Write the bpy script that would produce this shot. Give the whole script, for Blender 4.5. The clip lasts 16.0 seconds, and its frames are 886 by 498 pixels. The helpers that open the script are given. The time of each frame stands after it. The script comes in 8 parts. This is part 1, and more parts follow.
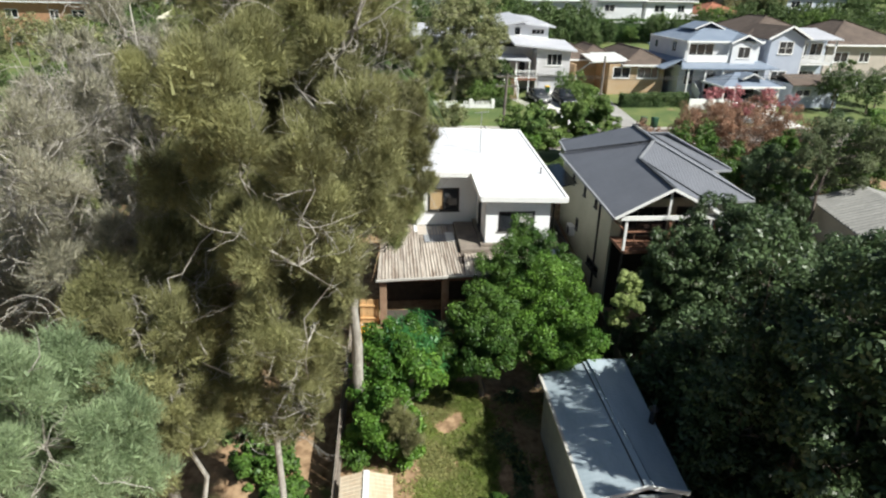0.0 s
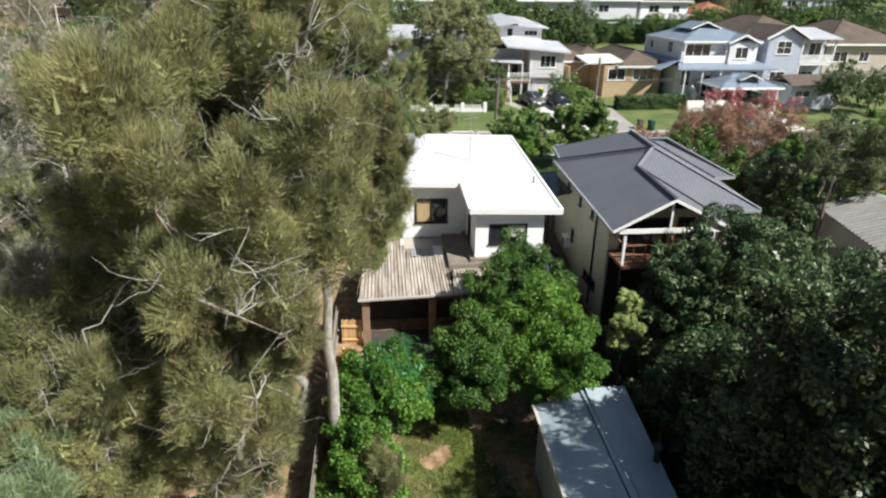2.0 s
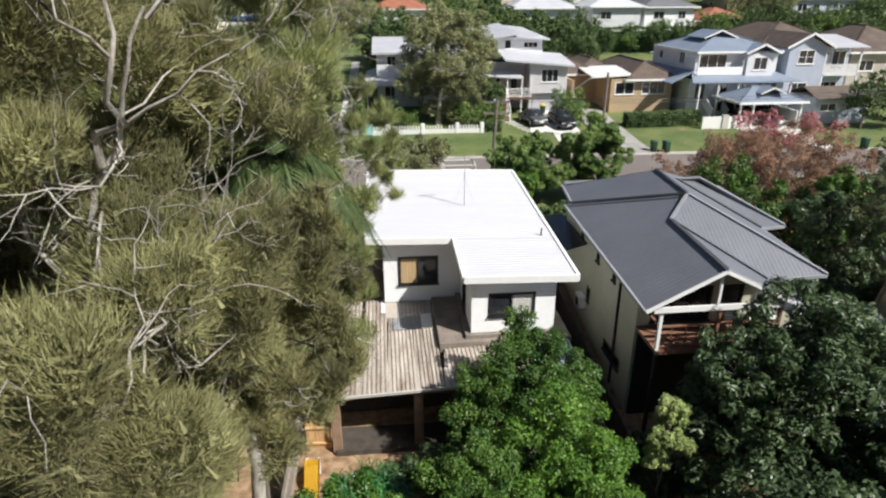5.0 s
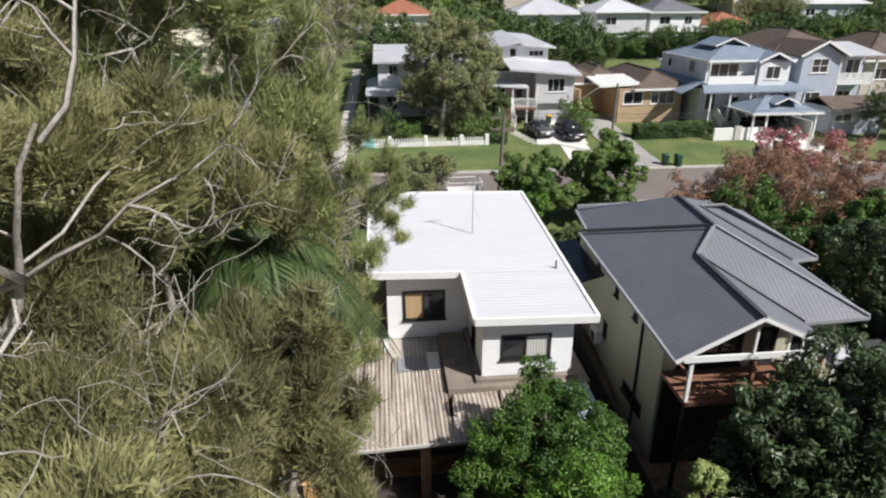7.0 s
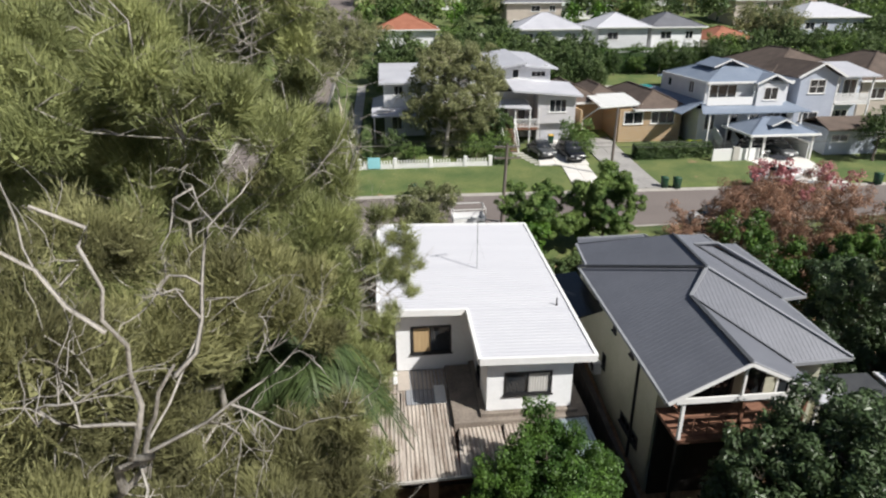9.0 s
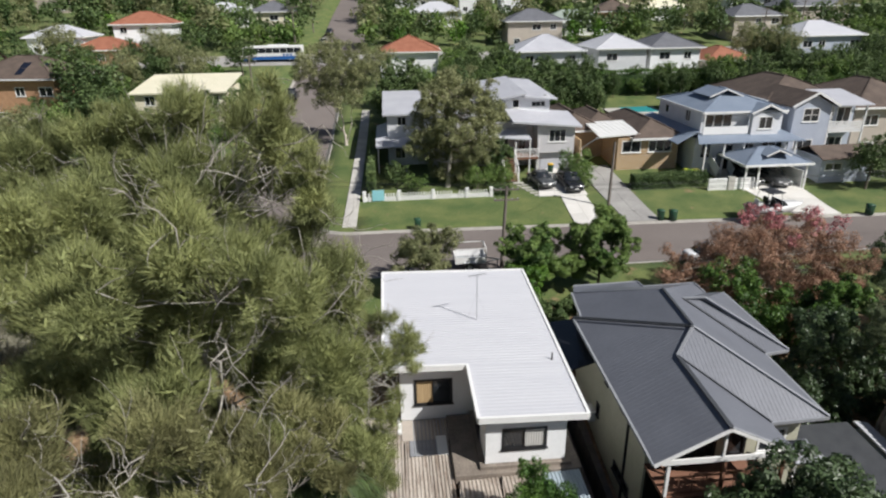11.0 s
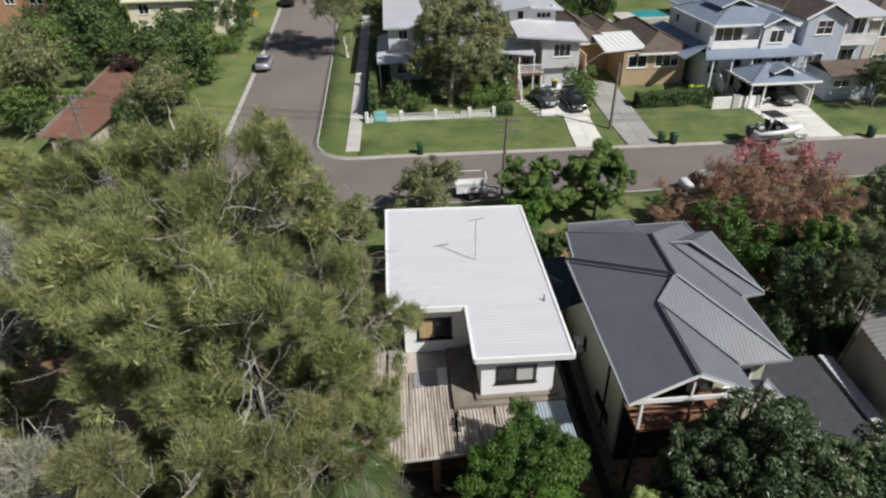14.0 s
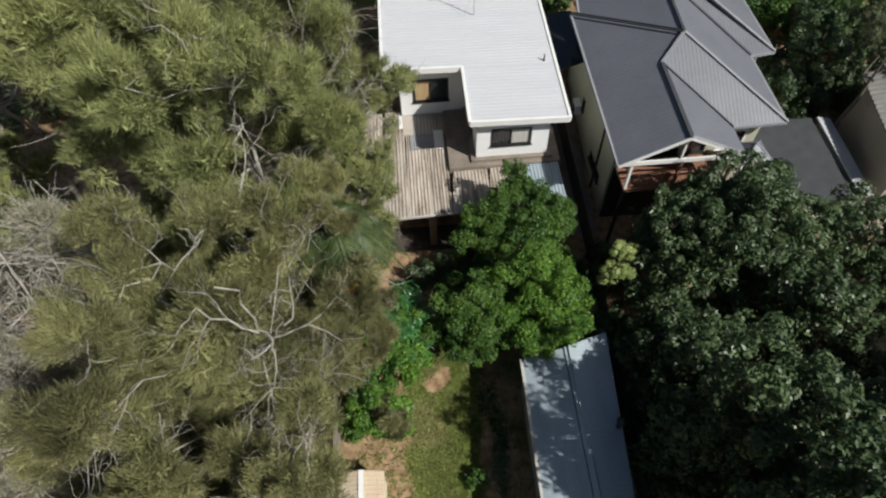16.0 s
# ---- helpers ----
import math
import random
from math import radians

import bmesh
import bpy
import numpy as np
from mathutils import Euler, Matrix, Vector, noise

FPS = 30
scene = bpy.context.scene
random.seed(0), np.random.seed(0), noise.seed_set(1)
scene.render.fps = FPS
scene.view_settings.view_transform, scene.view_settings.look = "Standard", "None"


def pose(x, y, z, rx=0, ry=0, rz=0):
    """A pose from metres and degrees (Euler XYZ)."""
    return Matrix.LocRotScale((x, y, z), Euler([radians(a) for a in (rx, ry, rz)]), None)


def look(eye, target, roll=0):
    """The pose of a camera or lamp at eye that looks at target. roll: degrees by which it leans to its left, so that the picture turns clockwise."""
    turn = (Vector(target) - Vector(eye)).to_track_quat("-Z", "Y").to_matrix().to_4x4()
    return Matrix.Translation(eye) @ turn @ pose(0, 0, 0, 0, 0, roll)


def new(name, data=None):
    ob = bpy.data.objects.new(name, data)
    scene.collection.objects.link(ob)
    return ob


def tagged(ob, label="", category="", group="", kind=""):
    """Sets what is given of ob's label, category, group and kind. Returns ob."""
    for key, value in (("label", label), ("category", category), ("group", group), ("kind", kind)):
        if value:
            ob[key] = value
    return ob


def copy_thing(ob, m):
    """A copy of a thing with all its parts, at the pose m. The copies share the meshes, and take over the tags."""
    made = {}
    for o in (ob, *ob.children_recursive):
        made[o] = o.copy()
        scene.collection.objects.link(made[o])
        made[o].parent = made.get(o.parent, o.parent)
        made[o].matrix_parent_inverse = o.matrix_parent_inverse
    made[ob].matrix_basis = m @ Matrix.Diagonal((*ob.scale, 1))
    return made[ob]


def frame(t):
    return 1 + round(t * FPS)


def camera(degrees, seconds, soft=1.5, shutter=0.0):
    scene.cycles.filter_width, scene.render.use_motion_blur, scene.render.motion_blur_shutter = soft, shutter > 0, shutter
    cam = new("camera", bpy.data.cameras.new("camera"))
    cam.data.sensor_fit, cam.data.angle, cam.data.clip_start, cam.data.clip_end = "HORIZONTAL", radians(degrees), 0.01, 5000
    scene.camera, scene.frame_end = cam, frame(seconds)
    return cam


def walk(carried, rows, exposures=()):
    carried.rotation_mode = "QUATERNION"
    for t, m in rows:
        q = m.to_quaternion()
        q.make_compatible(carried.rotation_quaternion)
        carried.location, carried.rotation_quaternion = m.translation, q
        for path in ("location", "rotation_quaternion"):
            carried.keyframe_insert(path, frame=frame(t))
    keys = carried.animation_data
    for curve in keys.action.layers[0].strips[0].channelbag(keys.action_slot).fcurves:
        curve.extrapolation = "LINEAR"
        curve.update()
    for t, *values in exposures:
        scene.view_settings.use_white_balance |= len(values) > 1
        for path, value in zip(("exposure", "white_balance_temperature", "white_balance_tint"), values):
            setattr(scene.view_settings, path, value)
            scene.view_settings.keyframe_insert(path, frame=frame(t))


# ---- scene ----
EXPOSURES = [(0, 0.64, 6380, 5), (4.5, 0.52, 6400, 9), (7.0, 0.36, 6350, 10), (9.0, 0.32, 6400, 10), (11.5, 0.07, 6300, 10), (13.0, 0.03, 6300, 10), (16, 0.05, 6450, 7)]
SUN_STRENGTH, SKY_STRENGTH = 4.9, 0.046
cam = camera(72.5, 16.0, soft=2.2)
PATH = [
    (0, (-4.725, 3.874, 13.16), (-4.558, 5.701, 12.364), 1.0),
    (0.5, (-4.52, 4.058, 13.19), (-4.349, 5.886, 12.398), 0.8),
    (1, (-4.301, 4.427, 13.137), (-4.126, 6.255, 12.346), 0.6),
    (1.5, (-4.223, 4.997, 13.046), (-4.043, 6.825, 12.255), 0.7),
    (2, (-4.056, 5.962, 13.001), (-3.877, 7.791, 12.211), 0.6),
    (2.5, (-3.931, 7.099, 12.979), (-3.753, 8.929, 12.191), 0.4),
    (3, (-3.737, 8.345, 12.974), (-3.553, 10.175, 12.188), 0.3),
    (3.5, (-3.517, 9.47, 13.02), (-3.331, 11.3, 12.234), 0.2),
    (4, (-3.198, 10.582, 13.011), (-3.014, 12.413, 12.229), 0.1),
    (4.5, (-2.934, 11.564, 13.173), (-2.752, 13.398, 12.395), -0.1),
    (7, (-3.011, 14.812, 13.961), (-2.833, 16.649, 13.191), -0.3),
    (7.5, (-3.183, 14.685, 14.163), (-3.006, 16.522, 13.392), -0.2),
    (8, (-3.272, 14.512, 14.642), (-3.097, 16.35, 13.874), -0.3),
    (8.5, (-3.284, 14.308, 15.254), (-3.112, 16.148, 14.489), -0.4),
    (9, (-3.219, 14.186, 16.0), (-3.05, 16.027, 15.237), -0.4),
    (11.5, (-2.999, 13.548, 19.917), (-2.846, 15.396, 19.168), -1.0),
    (12, (-2.883, 13.471, 20.853), (-2.731, 15.32, 20.106), -1.1),
    (12.5, (-2.852, 13.436, 21.713), (-2.702, 15.287, 20.969), -1.1),
    (13, (-2.832, 13.4, 22.107), (-2.685, 15.252, 21.367), -1.2),
    (13.5, (-2.813, 13.319, 22.135), (-2.675, 15.129, 21.297), -1.3),
    (14, (-2.814, 13.363, 22.262), (-2.693, 15.052, 21.198), -1.3),
    (14.5, (-2.753, 13.359, 22.345), (-2.647, 14.912, 21.089), -1.4),
    (15, (-2.671, 13.294, 22.363), (-2.582, 14.681, 20.925), -1.6),
    (15.5, (-2.479, 13.334, 22.411), (-2.414, 14.579, 20.847), -2.1),
    (16, (-2.444, 13.269, 22.428), (-2.389, 14.429, 20.8), -2.3),
]
walk(cam, [(t, look(eye, target, roll)) for t, eye, target, roll in PATH], EXPOSURES)

# ---- light ----
SUN_TO = Vector((0.74, -0.60, 0.98)).normalized()      # towards the sun
elev = math.asin(SUN_TO.z)
world = bpy.data.worlds.new("sky")
scene.world = world
world.use_nodes = True
wt = world.node_tree
sky = wt.nodes.new("ShaderNodeTexSky")
sky.sky_type, sky.sun_disc = "NISHITA", False
sky.sun_elevation, sky.sun_rotation = elev, math.atan2(SUN_TO.x, SUN_TO.y)
sky.air_density, sky.dust_density = 1.0, 1.5
wt.links.new(sky.outputs[0], wt.nodes["Background"].inputs[0])
wt.nodes["Background"].inputs[1].default_value = SKY_STRENGTH
sun_data = bpy.data.lights.new("sun", "SUN")
sun_data.energy, sun_data.angle, sun_data.color = SUN_STRENGTH, radians(0.6), (1.0, 0.955, 0.89)
sun = new("sun", sun_data)
sun.matrix_world = look(SUN_TO * 100, (0, 0, 0))


# ---- materials ----
MATS = {}


def surf(name, c1, c2, scale=3.0, rough=0.8, bump=0.0, bscale=None, metal=0.0, spec=0.5, fine=None, stretch=(1, 1, 1), island=0.0, objrand=0.0, lo=0.35, hi=0.65):
    """A surface of two colours mixed by noise at two scales, with relief."""
    m = bpy.data.materials.new(name)
    m.use_nodes = True
    nt = m.node_tree
    p = nt.nodes["Principled BSDF"]
    p.inputs["Roughness"].default_value = rough
    p.inputs["Metallic"].default_value = metal
    p.inputs["Specular IOR Level"].default_value = spec
    tc = nt.nodes.new("ShaderNodeTexCoord")
    mp = nt.nodes.new("ShaderNodeMapping")
    mp.inputs["Scale"].default_value = stretch
    nt.links.new(tc.outputs["Object"], mp.inputs["Vector"])
    n1 = nt.nodes.new("ShaderNodeTexNoise")
    n1.inputs["Scale"].default_value, n1.inputs["Detail"].default_value = scale, 5
    nt.links.new(mp.outputs[0], n1.inputs["Vector"])
    n2 = nt.nodes.new("ShaderNodeTexNoise")
    n2.inputs["Scale"].default_value, n2.inputs["Detail"].default_value = fine or scale * 9, 3
    nt.links.new(mp.outputs[0], n2.inputs["Vector"])
    mixf = nt.nodes.new("ShaderNodeMath")
    mixf.operation = "MULTIPLY_ADD"
    mixf.inputs[1].default_value = 0.4
    nt.links.new(n2.outputs[0], mixf.inputs[0])
    half = nt.nodes.new("ShaderNodeMath")
    half.operation = "MULTIPLY"
    half.inputs[1].default_value = 0.6
    nt.links.new(n1.outputs[0], half.inputs[0])
    nt.links.new(half.outputs[0], mixf.inputs[2])
    ramp = nt.nodes.new("ShaderNodeValToRGB")
    ramp.color_ramp.elements[0].position, ramp.color_ramp.elements[1].position = lo, hi
    ramp.color_ramp.elements[0].color = (*c1, 1)
    ramp.color_ramp.elements[1].color = (*c2, 1)
    nt.links.new(mixf.outputs[0], ramp.inputs[0])
    col = ramp.outputs[0]
    for amount, node, out in ((island, "ShaderNodeNewGeometry", "Random Per Island"), (objrand, "ShaderNodeObjectInfo", "Random")):
        if amount:
            src = nt.nodes.new(node)
            rng = nt.nodes.new("ShaderNodeMapRange")
            rng.inputs[3].default_value, rng.inputs[4].default_value = 1 - amount, 1 + amount
            nt.links.new(src.outputs[out], rng.inputs[0])
            hsv = nt.nodes.new("ShaderNodeHueSaturation")
            nt.links.new(rng.outputs[0], hsv.inputs["Value"])
            nt.links.new(col, hsv.inputs["Color"])
            col = hsv.outputs[0]
    nt.links.new(col, p.inputs["Base Color"])
    if bump:
        b = nt.nodes.new("ShaderNodeBump")
        b.inputs["Strength"].default_value, b.inputs["Distance"].default_value = bump, 0.03
        n3 = n2
        if bscale:
            n3 = nt.nodes.new("ShaderNodeTexNoise")
            n3.inputs["Scale"].default_value = bscale
            nt.links.new(mp.outputs[0], n3.inputs["Vector"])
        nt.links.new(n3.outputs[0], b.inputs["Height"])
        nt.links.new(b.outputs[0], p.inputs["Normal"])
    MATS[name] = m
    return m


def leafy(name, c1, c2, rough=0.6, spec=0.3, trans=0.35, tint=0.35, scale=0.35):
    """Foliage: colour varies from leaf to leaf and over the crown; thin blades let some light through."""
    m = surf(name, c1, c2, scale=scale, rough=rough, spec=spec, fine=2.0, island=tint, lo=0.38, hi=0.62)
    nt = m.node_tree
    p = nt.nodes["Principled BSDF"]
    col = p.inputs["Base Color"].links[0].from_socket
    tr = nt.nodes.new("ShaderNodeBsdfTranslucent")
    nt.links.new(col, tr.inputs[0])
    mix = nt.nodes.new("ShaderNodeMixShader")
    mix.inputs[0].default_value = trans
    nt.links.new(p.outputs[0], mix.inputs[1])
    nt.links.new(tr.outputs[0], mix.inputs[2])
    nt.links.new(mix.outputs[0], nt.nodes["Material Output"].inputs[0])
    return m


def banded(name, c1, c2, direction, pitch, rough=0.8, depth=0.4, metal=0.0):
    """A surface laid in courses: boards, tiles or sheets, with a shadow joint at each step."""
    m = surf(name, c1, c2, scale=0.8, rough=rough, metal=metal)
    nt = m.node_tree
    p = nt.nodes["Principled BSDF"]
    w = nt.nodes.new("ShaderNodeTexWave")
    w.wave_type, w.bands_direction, w.wave_profile = "BANDS", direction, "SAW"
    w.inputs["Scale"].default_value = 0.314 / pitch
    tc = nt.nodes.new("ShaderNodeTexCoord")
    nt.links.new(tc.outputs["Object"], w.inputs["Vector"])
    b = nt.nodes.new("ShaderNodeBump")
    b.inputs["Strength"].default_value, b.inputs["Distance"].default_value = depth, 0.05
    nt.links.new(w.outputs["Fac"], b.inputs["Height"])
    nt.links.new(b.outputs[0], p.inputs["Normal"])
    return m


WHITE = surf("white_paint", (0.74, 0.74, 0.73), (0.82, 0.82, 0.81), 0.9, 0.55, 0.05)
RENDERW = surf("white_rendered_wall", (0.79, 0.80, 0.81), (0.87, 0.88, 0.89), 0.7, 0.8, 0.25, 30)
WROOF = surf("white_steel_roof", (0.515, 0.52, 0.555), (0.555, 0.56, 0.59), 0.5, 0.45, 0.05, spec=0.4, stretch=(0.4, 3, 1))
GROOF = surf("grey_steel_roof", (0.140, 0.148, 0.172), (0.172, 0.181, 0.208), 0.6, 0.5, 0.04, metal=0.1)
GCAP = surf("light_grey_capping", (0.24, 0.25, 0.27), (0.31, 0.32, 0.34), 2, 0.5)
DCAP = surf("dark_grey_capping", (0.05, 0.053, 0.06), (0.07, 0.074, 0.08), 2, 0.5)
CREAM = banded("cream_weatherboard", (0.50, 0.50, 0.38), (0.60, 0.59, 0.47), "Z", 0.18, 0.75)
GREYWALL = banded("pale_grey_weatherboard", (0.56, 0.55, 0.565), (0.65, 0.64, 0.655), "Z", 0.2, 0.7)
WHITEBOARD = banded("white_weatherboard", (0.66, 0.67, 0.69), (0.76, 0.77, 0.79), "Z", 0.2, 0.65)
BLUEBOARD = banded("pale_blue_weatherboard", (0.42, 0.465, 0.56), (0.50, 0.545, 0.63), "Z", 0.2, 0.7)
BEIGE = surf("beige_render", (0.42, 0.37, 0.32), (0.52, 0.46, 0.40), 0.6, 0.85, 0.15)
CREAMR = surf("cream_render", (0.70, 0.64, 0.48), (0.80, 0.74, 0.58), 0.6, 0.85, 0.1)
BLUEROOF = surf("blue_grey_steel_roof", (0.19, 0.235, 0.305), (0.25, 0.295, 0.37), 0.5, 0.5, metal=0.1)
PALEROOF = surf("pale_grey_steel_roof", (0.47, 0.475, 0.515), (0.56, 0.565, 0.60), 0.5, 0.5, metal=0.1)
CREAMROOF = surf("cream_steel_roof", (0.68, 0.64, 0.48), (0.77, 0.73, 0.57), 0.5, 0.6)
BROWNTILE = banded("brown_roof_tiles", (0.078, 0.058, 0.047), (0.14, 0.105, 0.084), "Z", 0.16, 0.85, 0.7)
REDTILE = banded("red_roof_tiles", (0.26, 0.095, 0.055), (0.36, 0.15, 0.09), "Z", 0.16, 0.85, 0.7)
GREYTILE = banded("grey_roof_tiles", (0.11, 0.115, 0.13), (0.16, 0.165, 0.185), "Z", 0.16, 0.8, 0.7)
RUST = surf("red_brown_steel_roof", (0.16, 0.075, 0.055), (0.22, 0.115, 0.085), 0.6, 0.7)
GREENROOF = surf("grey_green_roof", (0.25, 0.30, 0.26), (0.33, 0.38, 0.33), 0.6, 0.7)
CORRU = surf("weathered_corrugated_sheet", (0.20, 0.150, 0.115), (0.57, 0.515, 0.455), 0.9, 0.7, 0.1, stretch=(5.5, 0.6, 1), lo=0.34, hi=0.64, objrand=0.08)
SHEDROOF = surf("galvanised_shed_roof", (0.33, 0.40, 0.45), (0.43, 0.50, 0.55), 0.7, 0.5, 0.05, metal=0.15, stretch=(3, 0.6, 1))
PLASTICW = surf("white_roof_panel", (0.72, 0.72, 0.70), (0.80, 0.80, 0.78), 1, 0.5)
CONC = surf("concrete", (0.42, 0.40, 0.37), (0.55, 0.53, 0.49), 0.7, 0.9, 0.15, objrand=0.06)
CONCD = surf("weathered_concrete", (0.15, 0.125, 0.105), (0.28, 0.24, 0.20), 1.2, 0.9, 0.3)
DRIVEW = surf("bright_concrete", (0.60, 0.58, 0.54), (0.70, 0.68, 0.64), 0.5, 0.9, 0.1, objrand=0.04)
DRIVEG = surf("grey_concrete", (0.27, 0.26, 0.25), (0.37, 0.36, 0.34), 0.4, 0.9, 0.15)
ASPHALT = surf("asphalt", (0.150, 0.127, 0.116), (0.20, 0.172, 0.158), 0.12, 0.92, 0.25, 60, fine=7)
KERB = surf("kerb_concrete", (0.29, 0.275, 0.25), (0.39, 0.37, 0.335), 1.5, 0.9, 0.2)
# fence timber with the shade of the passage put into its colour
TIMBERD = surf("shade_dark_fence_timber", (0.035, 0.03, 0.026), (0.07, 0.06, 0.052), 3, 0.95, 0.3, objrand=0.2)
TIMBER = surf("weathered_fence_timber", (0.16, 0.135, 0.115), (0.30, 0.26, 0.22), 3, 0.9, 0.3, objrand=0.2, stretch=(4, 4, 0.6))
DECKT = surf("red_brown_timber", (0.17, 0.08, 0.05), (0.27, 0.14, 0.09), 3, 0.7, 0.2, stretch=(1, 5, 5))
BLACKM = surf("black_metal", (0.012, 0.012, 0.013), (0.025, 0.025, 0.027), 3, 0.4)
STEEL = surf("galvanised_steel", (0.35, 0.36, 0.37), (0.5, 0.51, 0.52), 4, 0.45, metal=0.7)
POLEW = surf("weathered_pole_timber", (0.13, 0.11, 0.095), (0.22, 0.19, 0.165), 3, 0.9, 0.3, stretch=(4, 4, 0.5))
BARKG = surf("pale_grey_bark", (0.23, 0.21, 0.185), (0.52, 0.49, 0.44), 2.5, 0.9, 0.5, stretch=(3, 3, 0.8))
BARKB = surf("brown_bark", (0.10, 0.08, 0.065), (0.2, 0.165, 0.135), 3, 0.95, 0.6, stretch=(3, 3, 0.6))
BARKGUM = surf("smooth_gum_bark", (0.45, 0.38, 0.32), (0.68, 0.62, 0.55), 0.8, 0.8, 0.2)
# near-black colour standing in for shade indoors and beneath the deck
DARK = surf("shade_black", (0.012, 0.011, 0.010), (0.022, 0.02, 0.018), 2, 0.9)
CURTAIN = surf("pale_curtain", (0.45, 0.44, 0.42), (0.58, 0.57, 0.54), 2, 0.9, stretch=(12, 12, 0.3))
CURTAINT = surf("tan_blind", (0.40, 0.28, 0.15), (0.52, 0.38, 0.21), 2, 0.9, stretch=(8, 8, 0.3))
POOL = surf("pool_water", (0.05, 0.36, 0.38), (0.08, 0.45, 0.46), 0.5, 0.05)
PLASTICG = surf("dark_green_plastic", (0.015, 0.06, 0.03), (0.025, 0.085, 0.045), 2, 0.5)
PLASTICY = surf("yellow_plastic", (0.65, 0.40, 0.02), (0.75, 0.48, 0.04), 2, 0.5)
PLASTICR = surf("red_plastic", (0.45, 0.03, 0.03), (0.55, 0.05, 0.04), 2, 0.4)
CARBLACK = surf("black_car_paint", (0.012, 0.013, 0.016), (0.016, 0.017, 0.02), 1, 0.2, spec=0.6)
CARGREY = surf("dark_grey_car_paint", (0.06, 0.065, 0.07), (0.07, 0.075, 0.08), 1, 0.25, spec=0.6)
CARSILV = surf("silver_car_paint", (0.35, 0.37, 0.4), (0.42, 0.44, 0.47), 1, 0.3, metal=0.4)
CARWHITE = surf("white_car_paint", (0.74, 0.74, 0.74), (0.8, 0.8, 0.8), 1, 0.3)
BUSBLUE = surf("blue_bus_paint", (0.02, 0.09, 0.28), (0.03, 0.12, 0.34), 1, 0.35)
RUBBER = surf("tyre_rubber", (0.015, 0.015, 0.015), (0.03, 0.03, 0.03), 6, 0.9)
SOLAR = surf("solar_glass", (0.008, 0.010, 0.018), (0.013, 0.016, 0.028), 1, 0.15)
GLASS = surf("window_glass", (0.018, 0.021, 0.025), (0.035, 0.04, 0.045), 0.8, 0.06, spec=0.8)
PALEBLUE = surf("pale_turquoise_paint", (0.25, 0.55, 0.62), (0.3, 0.62, 0.68), 2, 0.7)

NEEDLE = leafy("casuarina_needles_olive", (0.103, 0.101, 0.048), (0.318, 0.319, 0.142), trans=0.16, tint=0.18, scale=0.7)
NEEDLEG = leafy("casuarina_needles_green", (0.130, 0.152, 0.060), (0.345, 0.374, 0.152), trans=0.16, tint=0.22, scale=0.5)
NEEDLEB = leafy("casuarina_needles_bluish", (0.22, 0.29, 0.16), (0.40, 0.50, 0.29), trans=0.42, tint=0.3)
NEEDLED = leafy("casuarina_needles_dry", (0.26, 0.25, 0.175), (0.48, 0.46, 0.36), trans=0.35)
LEAFMID = leafy("leaf_mid_green", (0.030, 0.078, 0.014), (0.118, 0.210, 0.036), rough=0.5, spec=0.35, trans=0.13)
LEAFGARDEN = leafy("leaf_garden_green", (0.062, 0.125, 0.030), (0.230, 0.320, 0.088), rough=0.55, trans=0.25)
LEAFBRIGHT = leafy("leaf_bright_green", (0.042, 0.110, 0.014), (0.160, 0.292, 0.042), rough=0.5, spec=0.35, trans=0.16)
LEAFSTRAP = leafy("glossy_strap_leaf", (0.026, 0.115, 0.030), (0.095, 0.270, 0.080), rough=0.36, spec=0.5, trans=0.2)
LEAFDARK = leafy("leaf_dark_glossy", (0.042, 0.073, 0.030), (0.112, 0.166, 0.070), rough=0.42, spec=0.5, trans=0.25)
LEAFDEEP = leafy("leaf_deep_green", (0.042, 0.080, 0.026), (0.155, 0.212, 0.076), rough=0.55, trans=0.2)
LEAFGUM = leafy("gum_leaf_grey_green", (0.175, 0.195, 0.090), (0.390, 0.400, 0.205), rough=0.55, trans=0.42)
LEAFSAGE = leafy("grey_green_open_leaf", (0.085, 0.112, 0.055), (0.210, 0.245, 0.125), rough=0.55, trans=0.35)
LEAFPINK = leafy("russet_pink_leaf", (0.225, 0.138, 0.090), (0.46, 0.280, 0.190), trans=0.35)
FLOWER = leafy("pink_flower", (0.42, 0.15, 0.16), (0.52, 0.24, 0.25), trans=0.3)
LEAFCREAM = leafy("cream_variegated_leaf", (0.20, 0.27, 0.08), (0.47, 0.54, 0.22), trans=0.3)
LEAFPURP = leafy("purple_leaf", (0.05, 0.022, 0.024), (0.09, 0.045, 0.045))
PALM = leafy("palm_leaf", (0.045, 0.078, 0.028), (0.110, 0.155, 0.056), rough=0.5, spec=0.35)
PALMY = leafy("yellow_green_palm_leaf", (0.15, 0.185, 0.06), (0.32, 0.34, 0.13), rough=0.45, spec=0.5)
PALMDRY = leafy("dry_palm_leaf", (0.24, 0.18, 0.10), (0.36, 0.29, 0.17))
GRASSB = leafy("grass_blades", (0.20, 0.22, 0.07), (0.36, 0.36, 0.15), trans=0.45)
WEED = leafy("weed_leaf", (0.15, 0.20, 0.045), (0.30, 0.36, 0.10), trans=0.45)


